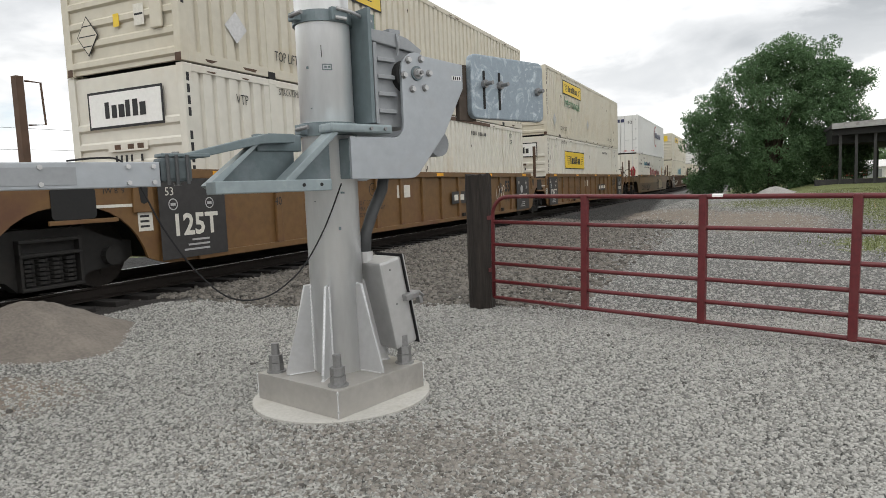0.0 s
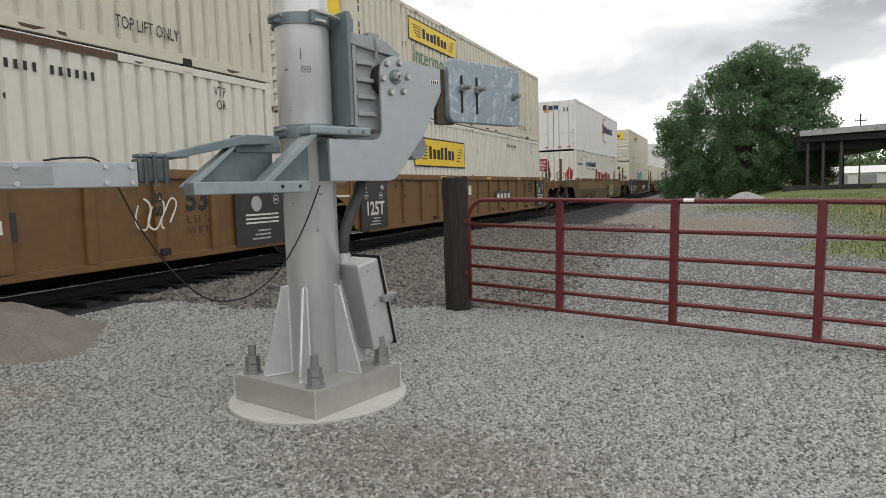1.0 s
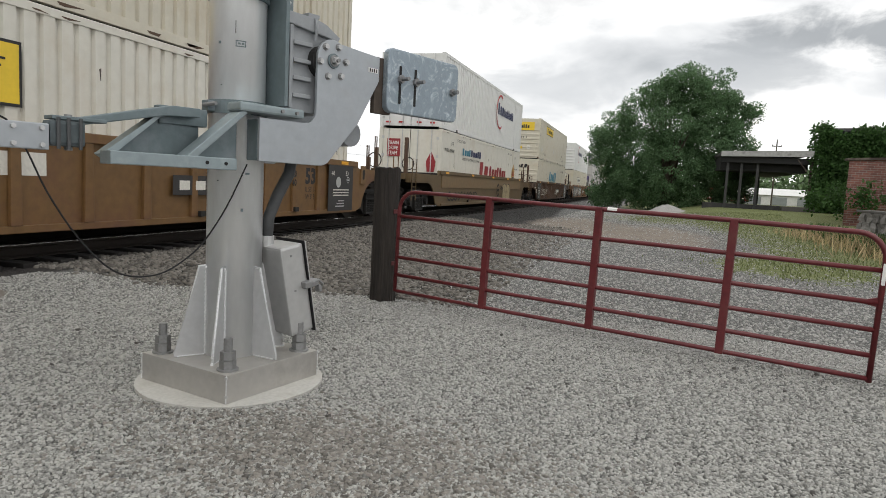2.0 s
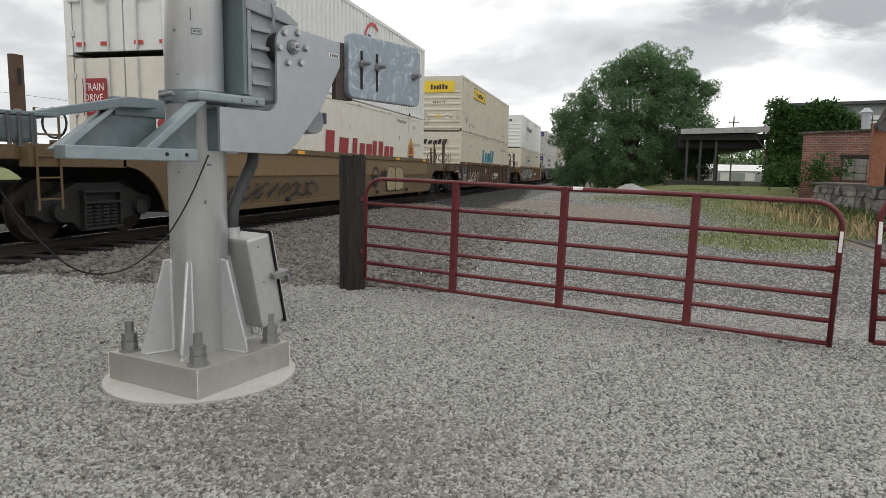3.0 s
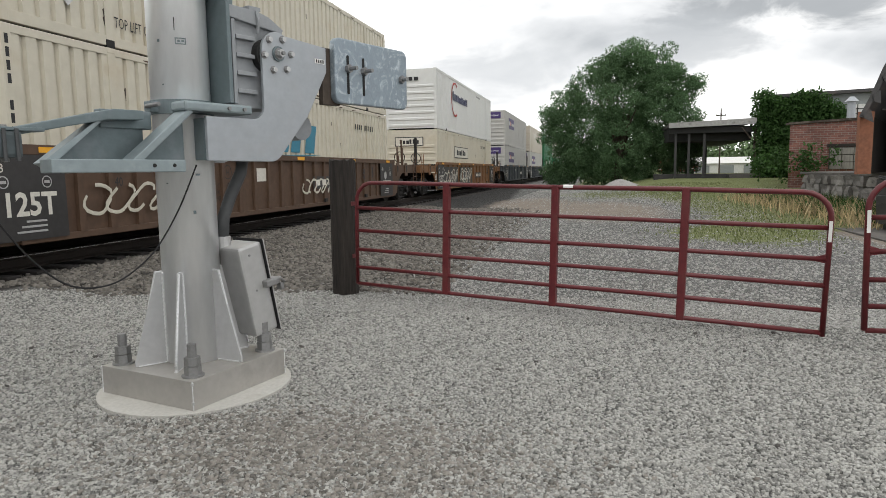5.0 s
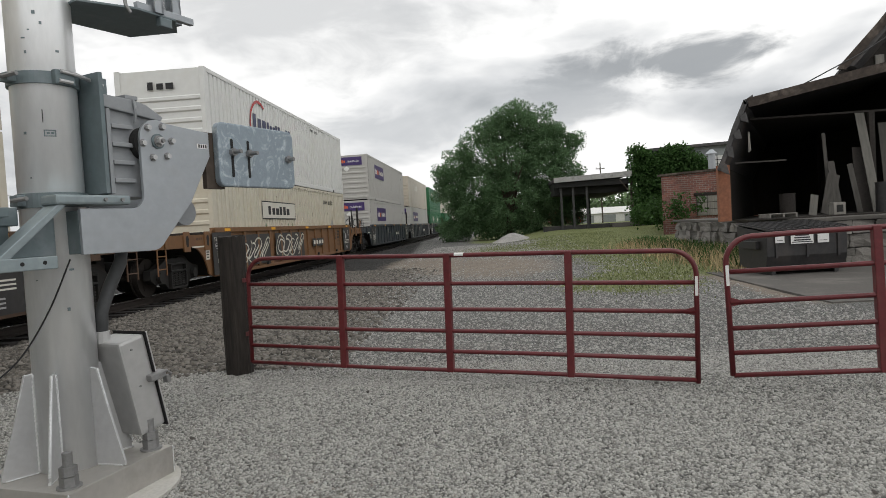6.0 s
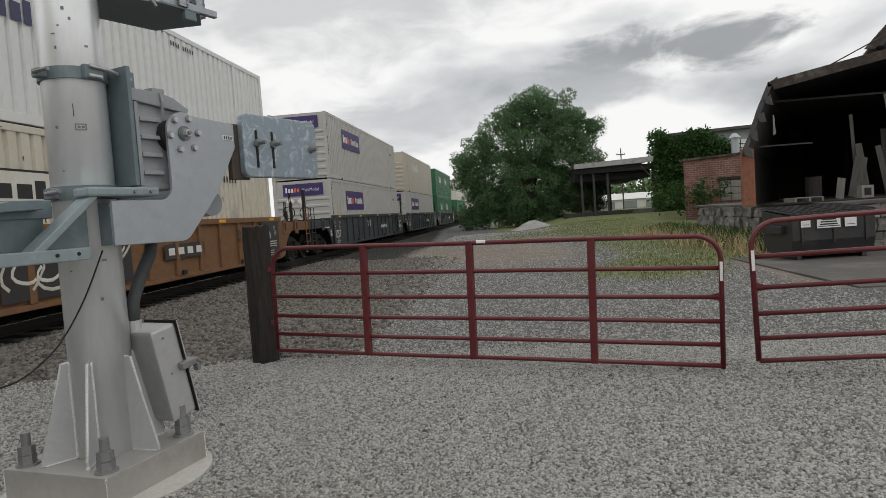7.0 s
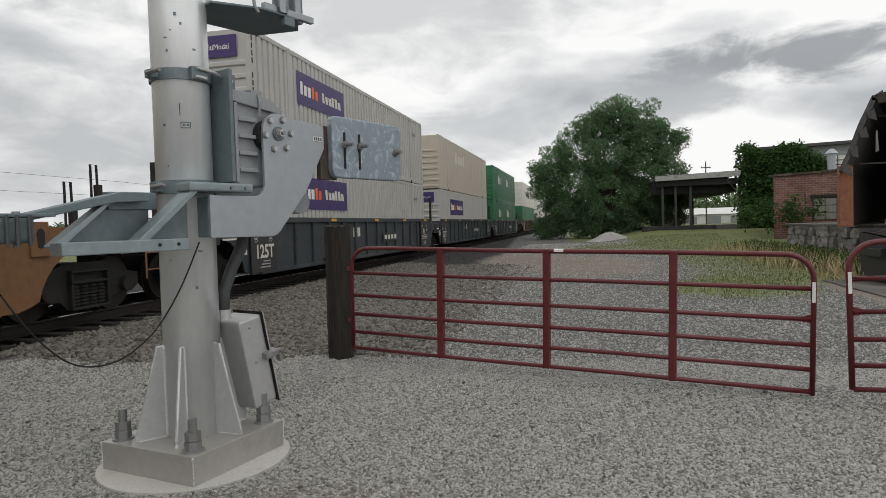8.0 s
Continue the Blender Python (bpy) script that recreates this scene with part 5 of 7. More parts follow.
        if own:
            part("coupler", box(-0.16, 0.16, min(s * (end + 1.7), s * (end + 2.25)), max(s * (end + 1.7), s * (end + 2.25)), 0.70, 1.0, 0.03), "truck", c, "dark cast coupler")
            part("ladder", tube([(1.42, s * (end + 1.7), 0.5), (1.42, s * (end + 1.7), 1.9), (1.42, s * (end + 1.3), 1.9), (1.42, s * (end + 1.3), 0.5)], 0.018, 6), paint, deck)
            for z in (0.65, 0.95, 1.25, 1.55):
                part("rung", rod((1.42, s * (end + 1.3), z), (1.42, s * (end + 1.7), z), 0.014, 6), paint, deck)
            part("brake_wheel", tube([(0.95 + 0.22 * math.cos(k * math.pi / 8), s * (end + 0.9), 1.75 + 0.22 * math.sin(k * math.pi / 8)) for k in range(17)], 0.018, 6), "truck", deck)
            part("side_sill_end", box(1.22, 1.40, min(s * (end - 0.05), s * (end + 1.8)), max(s * (end - 0.05), s * (end + 1.8)), 1.10, 1.42, 0.01), paint, deck)
            wheels += build_truck(c, s * (end + 0.25))
        elif s > 0:
            wheels += build_truck(c, s * behind)
    WHEELS.extend(wheels)
    if not ends[0] and posts:
        part("joint_opening", slab(round_box(-ahead - 0.36, -ahead + 0.24, 0.96, 1.36, 0.06), "x", 1.402, 1.41), "gap_black", c, "dark opening at the joint")
        part("joint_lip", box(1.38, 1.412, -ahead - 0.40, -ahead + 0.55, 0.90, 0.955, 0.006), paint, c)
    # stencils on the yard side
    if posts:
        def stencil(words, y, z, size, ink="ink", x=1.405, under=None, wide=1.0, bold=0.0):
            ob = tagged(part("stencil", letters(words, size, wide, bold), ink, under or c), kind="stuff")
            ob.matrix_basis = pose(x, y, z) @ SIDE
            return ob

        for y, lead in ((-ahead + 1.12, True), (half - 1.5, False)):
            p = part("stencil_panel", box(1.462, 1.468, y + 0.05, y + (1.33 if lead else 1.45), 0.30, 1.46), "panel_black", c, "black stencil panel")
            if lead:
                stencil("125T", y + 0.24, 0.64, 0.44, "pale_ink", 1.473, p, 0.98, 0.012)
                stencil("53", y + 0.16, 1.22, 0.17, "pale_ink", 1.471, p)
                stencil("48", y + 0.98, 1.22, 0.17, "pale_ink", 1.471, p)
            else:
                stencil("48", y + 0.2, 1.20, 0.17, "pale_ink", 1.471, p)
                stencil("53", y + 1.0, 1.20, 0.17, "pale_ink", 1.471, p)
                part("badge_ring", slab(arc(y + 0.6, 1.03, 0.14, 0, 360, 16)[:-1], "x", 1.469, 1.471), "chrome_grey", p)
                for k in range(3):
                    part("stencil_line", box(1.469, 1.472, y + 0.3, y + 1.2, 0.68 + 0.07 * k, 0.71 + 0.07 * k), "pale_ink", p)
            for dy in ((0.3, 1.0) if lead else (1.15,)):
                ring = part("stencil_ring", slab(arc(y + dy, 1.09, 0.085, 0, 360, 18) + arc(y + dy, 1.09, 0.07, 360, 0, 18), "x", 1.469, 1.471), "chrome_grey", p)
                part("ring_mark", box(1.469, 1.471, y + dy - 0.045, y + dy + 0.045, 1.07, 1.11), "chrome_grey", ring)
            for k in range(3):
                part("stencil_line", box(1.469, 1.472, y + 0.45 + 0.08 * k, y + 0.95, 0.40 + 0.07 * k, 0.428 + 0.07 * k), "chrome_grey", p)
        stencil("20\n40", -half + 1.80, 1.20, 0.21, "ink", 1.466, None, 0.9)
        stencil("45", -half + 1.42, 1.25, 0.2)
        stencil("IW 8' 9", -ahead + 0.35, 1.27, 0.11)
        mark = part("repair_label", box(1.402, 1.405, -ahead + 0.86, -ahead + 1.1, 0.74, 1.0), "pale_ink", c, "white label with dark bars")
        for k in range(3):
            part("label_bar", box(1.406, 1.408, -ahead + 0.89, -ahead + 1.04, 0.79 + 0.07 * k, 0.82 + 0.07 * k), "ink", mark)
        part("caution_strip", box(1.402, 1.405, -ahead + 0.1, -ahead + 0.95, 1.085, 1.125), "pale_ink", c)
        for end, s in ((ahead, -1), (behind, 1)):
            for f in (-0.22, 0.95):
                if not ends[0 if s < 0 else 1] and f < 0:
                    continue
                y = s * (end - f)
                lug = part("lifting_lug", slab([(y - 0.17, 1.0), (y + 0.17, 1.0), (y + 0.15, 1.5), (y - 0.15, 1.5)], "x", 1.402, 1.44, 0.01), paint, c)
                part("lug_hole", slab([(y + 0.075 * math.cos(q), 1.26 + (0.07 if math.sin(q) > 0 else -0.07) + 0.075 * math.sin(q)) for q in (0.01, 0.8, 1.57, 2.3, 3.13, 3.93, 4.71, 5.5)], "x", 1.4405, 1.444), "gap_black", lug)
        stencil("LD LMT", -half + 3.3, 0.95, 0.15)
        stencil("20 FT CONTAINER\nMAX. GROSS WEIGHT\n52,900 LB EACH", -half + 4.62, 0.88, 0.13, wide=0.85)
        part("plate_mark", slab(arc(-half + 5.2, 1.2, 0.15, 0, 360, 18) + arc(-half + 5.2, 1.2, 0.135, 360, 0, 18), "x", 1.401, 1.405), "ink", c)
        stencil("H", -half + 5.14, 1.14, 0.17)
        stencil("53", half - 2.5, 0.98, 0.50, bold=0.02)
        stencil("IL 53' 1-3/4\"\nIW 8' 9-7/8\"", half - 2.5, 0.78, 0.17, wide=0.9)
        stencil("20\n40", half - 3.18, 1.12, 0.2, "ink", 1.466, None, 0.9, 0.008)
        part("inspection_plate", box(1.402, 1.406, -half + 6.3, -half + 6.95, 0.98, 1.28), "pale_ink", c)
        badge = part("badge", box(1.457, 1.461, half * 0.14, half * 0.14 + 1.85, 0.72, 1.06), "panel_black", c, "black badge with pale bars")
        for k in range(4):
            part("badge_bar", box(1.462, 1.464, half * 0.14 + 0.16 + 0.42 * k, half * 0.14 + 0.42 + 0.42 * k, 0.81, 0.97), "pale_ink", badge)
    return c


def bubbles(car, y, z, wide, high, n, seed):
    """Fat sprayed shapes that touch, pale with dark rims, and spell nothing."""
    rng = random.Random(seed)
    w = wide / n
    for i in range(n):
        cy, k = y + w * (i + 0.5), rng.uniform(0, 6)
        ring = []
        for j in range(36):
            a = 2 * math.pi * j / 36
            c, q = math.cos(a), math.sin(a)
            r = (abs(c) ** 4 + abs(q) ** 4) ** -0.25 * (1 + 0.05 * math.sin(3 * a + k))
            notch = 0.30 * math.exp(-((q / 0.22) ** 2)) if (c > 0) == (i % 2 == 0) else 0.0
            ring.append((cy + 0.53 * w * r * c * (1 - notch), z + 0.5 * high * r * q))
        fill = part("spray_fill", slab(ring, "x", 1.4335, 1.4345 + 0.001 * (i % 3)), "bubble", car)
        slit = [(cy + 0.08 * w * math.sin(2 * f), z + high * (0.34 - 0.40 * f)) for f in (0, 0.2, 0.4, 0.6, 0.8, 1.0)]
        for path in (ring + ring[:2], slit, [(p - 0.2 * w, q - 0.22 * high) for p, q in slit[:4]]):
            bm = tube([(1.4375, p, q) for p, q in path], 0.016, 4)
            for v in bm.verts:
                v.co.x = 1.4375 + (v.co.x - 1.4375) * 0.06
            part("spray_rim", bm, "ink", fill)


def scrawl(car, y, z, wide, high, n, ink, seed, thick=0.03):
    """Sprayed loops that cannot be read."""
    rng = random.Random(seed)
    for i in range(n):
        cy = y + wide * (i + 0.5) / n
        pts = []
        a0, turn = rng.uniform(0, 6), rng.choice((-1, 1))
        for k in range(15):
            a = a0 + turn * 5.2 * k / 14
            pts.append((1.462, cy + wide / n * 0.55 * math.cos(a) * (1 + 0.25 * math.sin(2 * a + i)), z + high * 0.45 * math.sin(a + 0.4 * i)))
        bm = tube(pts, thick, 4)
        for v in bm.verts:
            v.co.x = 1.462 + (v.co.x - 1.462) * 0.1
        part("spray_loop", bm, ink, car)


def build_train():
    # an articulated ochre car: its leading unit has just gone by
    well_car(-13.2, 2.95, "car_yellow", "ochre well car with rusty side posts", (True, False), True, (1.75, 1.98))
    a = well_car(7.15, 23.3, "car_yellow", "ochre well car with rusty side posts and black stencil panels", (False, False), True, (1.96, 1.63))
    b = well_car(26.6, 42.75, "car_yellow", "ochre well car with rusty side posts and black stencil panels", (False, True), True, (1.63, 1.75))
    c = well_car(51.0, 67.15, "car_brown", "brown well car with smooth sides and sprayed loops", (True, True), False)
    d = well_car(74.5, 90.65, "car_rust", "rusty brown well car with close side posts", (True, True))
    e = well_car(98.4, 114.55, "car_orange", "faded orange well car with sprayed loops", (True, True))
    for y, ends in ((121.8, (True, False)), (141.6, (False, False)), (161.3, (False, True))):
        well_car(y, y + LONG, "car_navy", "dark navy well car with side posts", ends, True, (1.8, 1.78))
    for y, ends in ((185.2, (True, True)), (209, (True, False)), (229, (False, False))):
        well_car(y, y + LONG, "car_rust", "rusty brown well car", ends)
    scrawl(a, 4.7, 0.95, 0.7, 0.5, 3, "pale_ink", 3, 0.016)
    scrawl(c, -7.4, 0.62, 4.6, 0.36, 9, "gap_black", 8)
    bubbles(c, 3.0, 0.80, 1.85, 0.84, 2, 9)
    ring = part("logo_ring", slab(arc(1.84, 0.89, 0.34, 20, 330, 24) + arc(1.84, 0.89, 0.25, 330, 20, 24), "x", 1.4335, 1.4355), "truck", c, "dark logo ring with bars")
    part("logo_bar", box(1.4335, 1.4355, 1.66, 2.04, 0.82, 0.96), "truck", ring)
    for i in range(6):
        part("lettering_bar", box(1.4335, 1.4355, 2.32 + 0.115 * i, 2.395 + 0.115 * i, 0.93, 1.08 if i % 3 else 1.15), "truck", c)
    scrawl(d, -7.0, 0.8, 3.0, 0.5, 6, "graffiti", 12)
    scrawl(d, 0.5, 0.8, 2.0, 0.4, 5, "graffiti", 13)
    for y, z, w, h, n, k in ((-7.6, 0.85, 3.4, 0.85, 4, 14), (-3.4, 0.9, 3.2, 0.85, 4, 19)):
        panel = part("spray_ground", box(1.458, 1.460, y - 0.1, y + w + 0.1, 0.40, 1.36), "panel_black", e, "black sprayed ground")
        scrawl(panel, y, z, w, h, n, "graffiti", k)
        scrawl(panel, y + 0.2, z, w * 0.9, h * 0.6, n + 1, "pale_ink", k + 1)

    def hunt(y, level, paint, label, sign=(3.1, 6.6), words=True, style="ribs", top_lift=False, sign_z=(1.98, 2.60)):
        k = container(y, level, paint, label, style)
        yellow_sign(k, sign[0], sign[1], *sign_z)
        if words:
            lettering(k, "Intermodal", sign[0] + 0.22, sign_z[0] - 0.55, 0.66, "green_ink", 1.0)
        id_bars(k, 0.05, 2.6, "ink", True, 11, 0.13)
        if top_lift:
            for py in (2.15, 12.8):
                lettering(k, "TOP LIFT ONLY", py, 0.32, 0.25, "ink", 0.66)
            placard(k, 1.2, 0.7)
            placard(k, 7.6, 0.9)
        else:
            lettering(k, "STACK LIMIT 3 HIGH", 2.2, 2.62, 0.16, "ink", 0.7)
            lettering(k, "VTP", 1.1, 2.35, 0.24, "ink", 0.7)
            lettering(k, "VTP\n OR", LONG - 1.5, 2.5, 0.22, "ink", 0.75)
            id_bars(k, 11.2, 2.42, "ink", False, 11, 0.11)
        end = patch(k, "end_sign", -0.85, 0.85, 2.0, 2.6, "ink" if paint == "off_white" else "yellow", 0.004, True, "end sign with dark bars")
        patch(end, "sign_field", -0.81, 0.81, 2.04, 2.56, "white" if paint == "off_white" else "yellow", 0.008, True)
        blocks(end, -0.45, 0.5, 2.16, 2.42, "ink", 6, 0.014, True)
        id_bars(k, -0.3, 1.45, "ink", False, 6, 0.11, True)
        if top_lift:
            ring = [(-0.72, 0.28), (-0.47, 0.60), (-0.72, 0.92), (-0.97, 0.60)]
            d = part("placard_holder", slab(ring, "y", -0.009, -0.005), "ink", k, "diamond placard frame")
            part("placard_field", slab([(-0.72 + (p + 0.72) * 0.92, 0.60 + (q - 0.60) * 0.92) for p, q in ring], "y", -0.012, -0.0095), paint, d)
            for q in (0.44, 0.60, 0.76):
                part("placard_line", box(-0.72 - 0.2 + abs(q - 0.6) * 0.6, -0.72 + 0.2 - abs(q - 0.6) * 0.6, -0.014, -0.0125, q - 0.008, q + 0.008), "ink", d)
            part("sticker", box(-0.10, 0.03, -0.009, -0.005, 0.66, 0.86), "yellow", k, "small yellow sticker")
            plate = part("data_plate", box(0.36, 0.58, -0.010, -0.005, 0.62, 0.94), "pale_ink", k, "pale data plate")
            part("plate_line", box(0.38, 0.56, -0.0125, -0.0105, 0.77, 0.80), "ink", plate)
            part("document_box", box(0.74, 0.98, -0.05, -0.005, 0.52, 1.02, 0.02), paint, k)
        else:
            part("vent_plate", box(-0.45, 0.45, -0.012, -0.005, 1.62, 1.76, 0.002), paint, k)
            for q in (-0.3, 0.0, 0.22):
                part("plate_bar", box(q, q + 0.14, -0.0145, -0.0125, 1.65, 1.73), "car_rust", k)
        for sx in (-1, 1):
            part("rust_streak", box(min(sx * 1.16, sx * 1.28), max(sx * 1.16, sx * 1.28), -0.006, -0.002, 0.0, 0.12), "car_rust", k, "rusty corner casting face")
        return k

    k = hunt(7.15, 0, "off_white", "off-white ribbed container with yellow sign")
    streak = patch(k, "rust_streak", 9.4, 12.8, TALL - 0.12, TALL - 0.02, "car_rust", 0.005, label="rust along the top rail")
    hunt(7.15, 1, "cream", "cream ribbed container, stacked, with yellow sign", (2.6, 6.05), True, "ribs", True)
    hunt(26.6, 0, "off_white", "off-white ribbed container with yellow sign", (2.8, 6.6), False, sign_z=(1.5, 2.32))
    hunt(26.6, 1, "cream", "cream ribbed container, stacked, with yellow sign", (2.7, 6.15), True, "ribs", True)

    k = container(51.0, 1, "bright_white", "white ribbed container, stacked, with doors ahead", "ribs", True)
    lettering(k, "53", 0.55, 2.2, 0.34, "ink", 1.0, True)
    patch(k, "door_placard", -0.55, -0.25, 2.2, 2.6, "gold", 0.006, True)
    patch(k, "door_placard", -1.05, -0.85, 2.1, 2.5, "chrome_grey", 0.006, True)
    for x in (-0.95, -0.4, 0.35, 0.9):
        patch(k, "door_reflector", x - 0.1, x + 0.1, 0.16, 0.23, "red_ink", 0.006, True)
    blocks(k, 9.5, 10.9, 1.6, 2.2, "navy_ink", 3)
    blocks(k, 10.95, 13.4, 1.6, 2.05, "navy_ink", 9)
    part("logo_arc", slab(arc(10.0, 1.75, 0.9, 60, 300, 14) + arc(10.0, 1.75, 0.79, 300, 60, 14), "x", WIDE + 0.006, WIDE + 0.010), "red_ink", k)
    blocks(k, -0.6, 0.4, 2.35, 2.65, "navy_ink", 3, 0.012, True)
    k = container(51.0, 0, "off_white", "white smooth-sided container with dark and red lettering bars", "plain", True)
    lettering(k, "STACK LIMIT 3 HIGH", 2.2, 2.52, 0.17, "ink", 0.8)
    lettering(k, "STACK LIMIT 3 HIGH", 12.5, 2.55, 0.16, "ink", 0.8)
    lettering(k, "WTP", 1.3, 2.3, 0.24, "ink", 0.8)
    lettering(k, "WTP", 14.6, 2.4, 0.2, "ink", 0.8)
    id_bars(k, 0.5, 2.05, "ink", False, 10, 0.13)
    blocks(k, 3.1, 4.5, 2.02, 2.32, "teal_ink", 4)
    blocks(k, 4.5, 6.4, 2.02, 2.32, "navy_ink", 5)
    lettering(k, "REFRIGERATED INTERMODAL NETWORK", 3.1, 1.81, 0.155, "ink", 1.02)
    blocks(k, 6.2, 8.1, 1.15, 1.88, "maroon_ink", 2, lean=0.08)
    blocks(k, 8.2, 12.3, 1.15, 1.75, "maroon_ink", 7, lean=0.06)
    crest = part("crest", slab([(14.0, 0.8), (14.6, 0.8), (14.72, 1.2), (14.66, 1.7), (14.3, 2.1), (13.94, 1.7), (13.88, 1.2)], "x", WIDE + 0.004, WIDE + 0.008), "gold", k, "gold heraldic shield shape")
    part("crest_field", slab([(14.1, 0.9), (14.5, 0.9), (14.55, 1.35), (14.05, 1.35)], "x", WIDE + 0.009, WIDE + 0.012), "navy_ink", crest)
    part("crest_cap", slab([(14.05, 1.42), (14.55, 1.42), (14.3, 1.8)], "x", WIDE + 0.009, WIDE + 0.012), "maroon_ink", crest)
    p = patch(k, "door_sign", -0.95, -0.4, 1.75, 2.45, "maroon_ink", 0.006, True, "maroon sign")
    lettering(p, "TRAIN\nDRIVE\nTEAM", -0.92, 2.22, 0.20, "white", 0.8, True).location.y = -0.014
    p = part("crest", slab([(0.75, 1.2), (1.05, 1.2), (1.1, 1.6), (0.9, 2.0), (0.7, 1.6)], "y", -0.012, -0.006), "maroon_ink", k)
    blocks(k, -0.9, 0.1, 0.95, 1.15, "maroon_ink", 8, 0.012, True)
    part("lettering", letters("TARE WEIGHT", 0.14), "ink", k).matrix_basis = pose(WIDE + 0.004, 14.65, 1.75) @ SIDE

    hunt(74.5, 1, "cream", "cream ribbed container, stacked, with yellow sign", (3.0, 6.6), False, "ribs", True)
    k = container(74.5, 0, "cream", "cream ribbed container with teal lettering bars")
    blocks(k, 5.8, 9.9, 1.35, 2.1, "teal_ink", 5, lean=0.2)
    part("swoosh", slab([(5.6, 1.22), (8.0, 1.2), (10.2, 1.32), (8.0, 1.28), (5.65, 1.3)], "x", WIDE + 0.004, WIDE + 0.007), "teal_ink", k)
    blocks(k, -0.85, 0.5, 2.2, 2.45, "ink", 5, 0.012, True, 0.08)
    id_bars(k, 0.05, 2.6, "ink", True, 10, 0.13)
    id_bars(k, 12.9, 2.2, "ink", False, 10, 0.17)

    k = container(98.4, 1, "bright_white", "white ribbed container, stacked, with red arc and navy bars")
    part("logo_arc", slab(arc(4.2, 1.75, 0.92, 55, 300, 16) + arc(4.2, 1.75, 0.82, 300, 55, 16), "x", WIDE + 0.006, WIDE + 0.010), "red_ink", k)
    blocks(k, 3.6, 4.9, 1.68, 2.16, "navy_ink", 3)
    blocks(k, 4.95, 7.6, 1.66, 2.06, "navy_ink", 9)
    blocks(k, -0.35, 0.45, 2.3, 2.52, "ink", 3, 0.012, True)
    lettering(k, "53'", -1.05, 1.5, 0.26, "ink", 1.0, True)
    id_bars(k, 10.6, 2.5, "ink", False, 10, 0.11)
    k = container(98.4, 0, "cream", "cream ribbed container with green lettering and outlined sign")
    s = patch(k, "end_sign", -0.85, 0.6, 2.05, 2.5, "ink", 0.004, True, "outlined end sign")
    patch(s, "sign_field", -0.81, 0.56, 2.09, 2.46, "off_white", 0.008, True)
    blocks(s, -0.6, 0.4, 2.16, 2.38, "ink", 6, 0.014, True)
    s = patch(k, "sign_panel", 3.9, 7.6, 1.52, 2.15, "ink", 0.004, label="outlined sign with dark bars")
    patch(s, "sign_field", 3.94, 7.56, 1.56, 2.11, "off_white", 0.007)
    blocks(s, 4.5, 6.9, 1.68, 1.98, "ink", 6, 0.011)
    lettering(k, "Intermodal", 4.1, 0.92, 0.66, "green_ink", 1.05)
    id_bars(k, LONG - 4.2, 2.25, "ink", False, 10, 0.17)
    placard(k, 13.4, 1.3)

    for level in (0, 1):
        k = container(121.8, level, "grey_box", "grey ribbed container with purple sign" + (", stacked" if level else ""))
        purple_sign(k, 2.5, 6.0, 1.5, 2.4)
        purple_sign(k, -0.85, 0.95, 2.2, 2.72, True)
        id_bars(k, 0.05, 2.55, "ink", True, 10, 0.13)
        id_bars(k, 14.4, 2.1, "ink", False, 5, 0.13)
        for px in (-0.55, -0.05):
            part("diamond_placard", slab([(px - 0.2, 1.98), (px, 1.80), (px + 0.2, 1.98), (px, 2.16)], "y", -0.010, -0.006), "white", k)
    k = container(141.6, 1, "tan_box", "tan smooth-sided container, stacked", "plain")
    blocks(k, 4.2, 7.4, 1.7, 2.3, "pale_ink", 4)
    k = container(141.6, 0, "grey_box", "grey container with purple sign", "plain")
    purple_sign(k, 2.5, 6.4, 1.5, 2.4)
    purple_sign(k, -0.85, 0.95, 2.2, 2.72, True)
    for level in (0, 1):
        k = container(161.3, level, "green_box", "green ribbed container with white bars" + (", stacked" if level else ""))
        blocks(k, 3.2, 5.0, 1.5, 2.2, "pale_ink", 2)
        blocks(k, 9.0, 10.6, 1.5, 2.2, "pale_ink", 2)
    for y, lower, upper in ((185.2, "green_box", "off_white"), (209, "off_white", "bright_white"), (229, "grey_box", "blue_grey")):
        container(y, 0, lower, "far container in dull paint", "plain")
        container(y, 1, upper, "far container in dull paint, stacked", "plain")


build_train()

# ---- tree, ivy, weeds, woods ----
def leaf_cloud(blobs, per_area, size, rng, flatten=1.0):
    """Leaf bases and tips spread through the shells of many round clumps."""
    bases, tips = [], []
    for x, y, z, r in blobs:
        n = int(per_area * r * r)
        d = rng.normal(size=(n, 3))
        d /= np.linalg.norm(d, axis=1)[:, None]
        d[:, 2] *= flatten
        p = np.array((x, y, z)) + d * (r * rng.uniform(0.45, 1.08, n) ** 0.6)[:, None]
        t = d * 0.5 + rng.normal(size=(n, 3)) * 0.6 + np.array((0, 0, -0.3))
        t /= np.linalg.norm(t, axis=1)[:, None]
        s = size * rng.uniform(0.6, 1.4, n)
        bases.append(p)
        tips.append(p + t * s[:, None])
    return np.concatenate(bases), np.concatenate(tips)


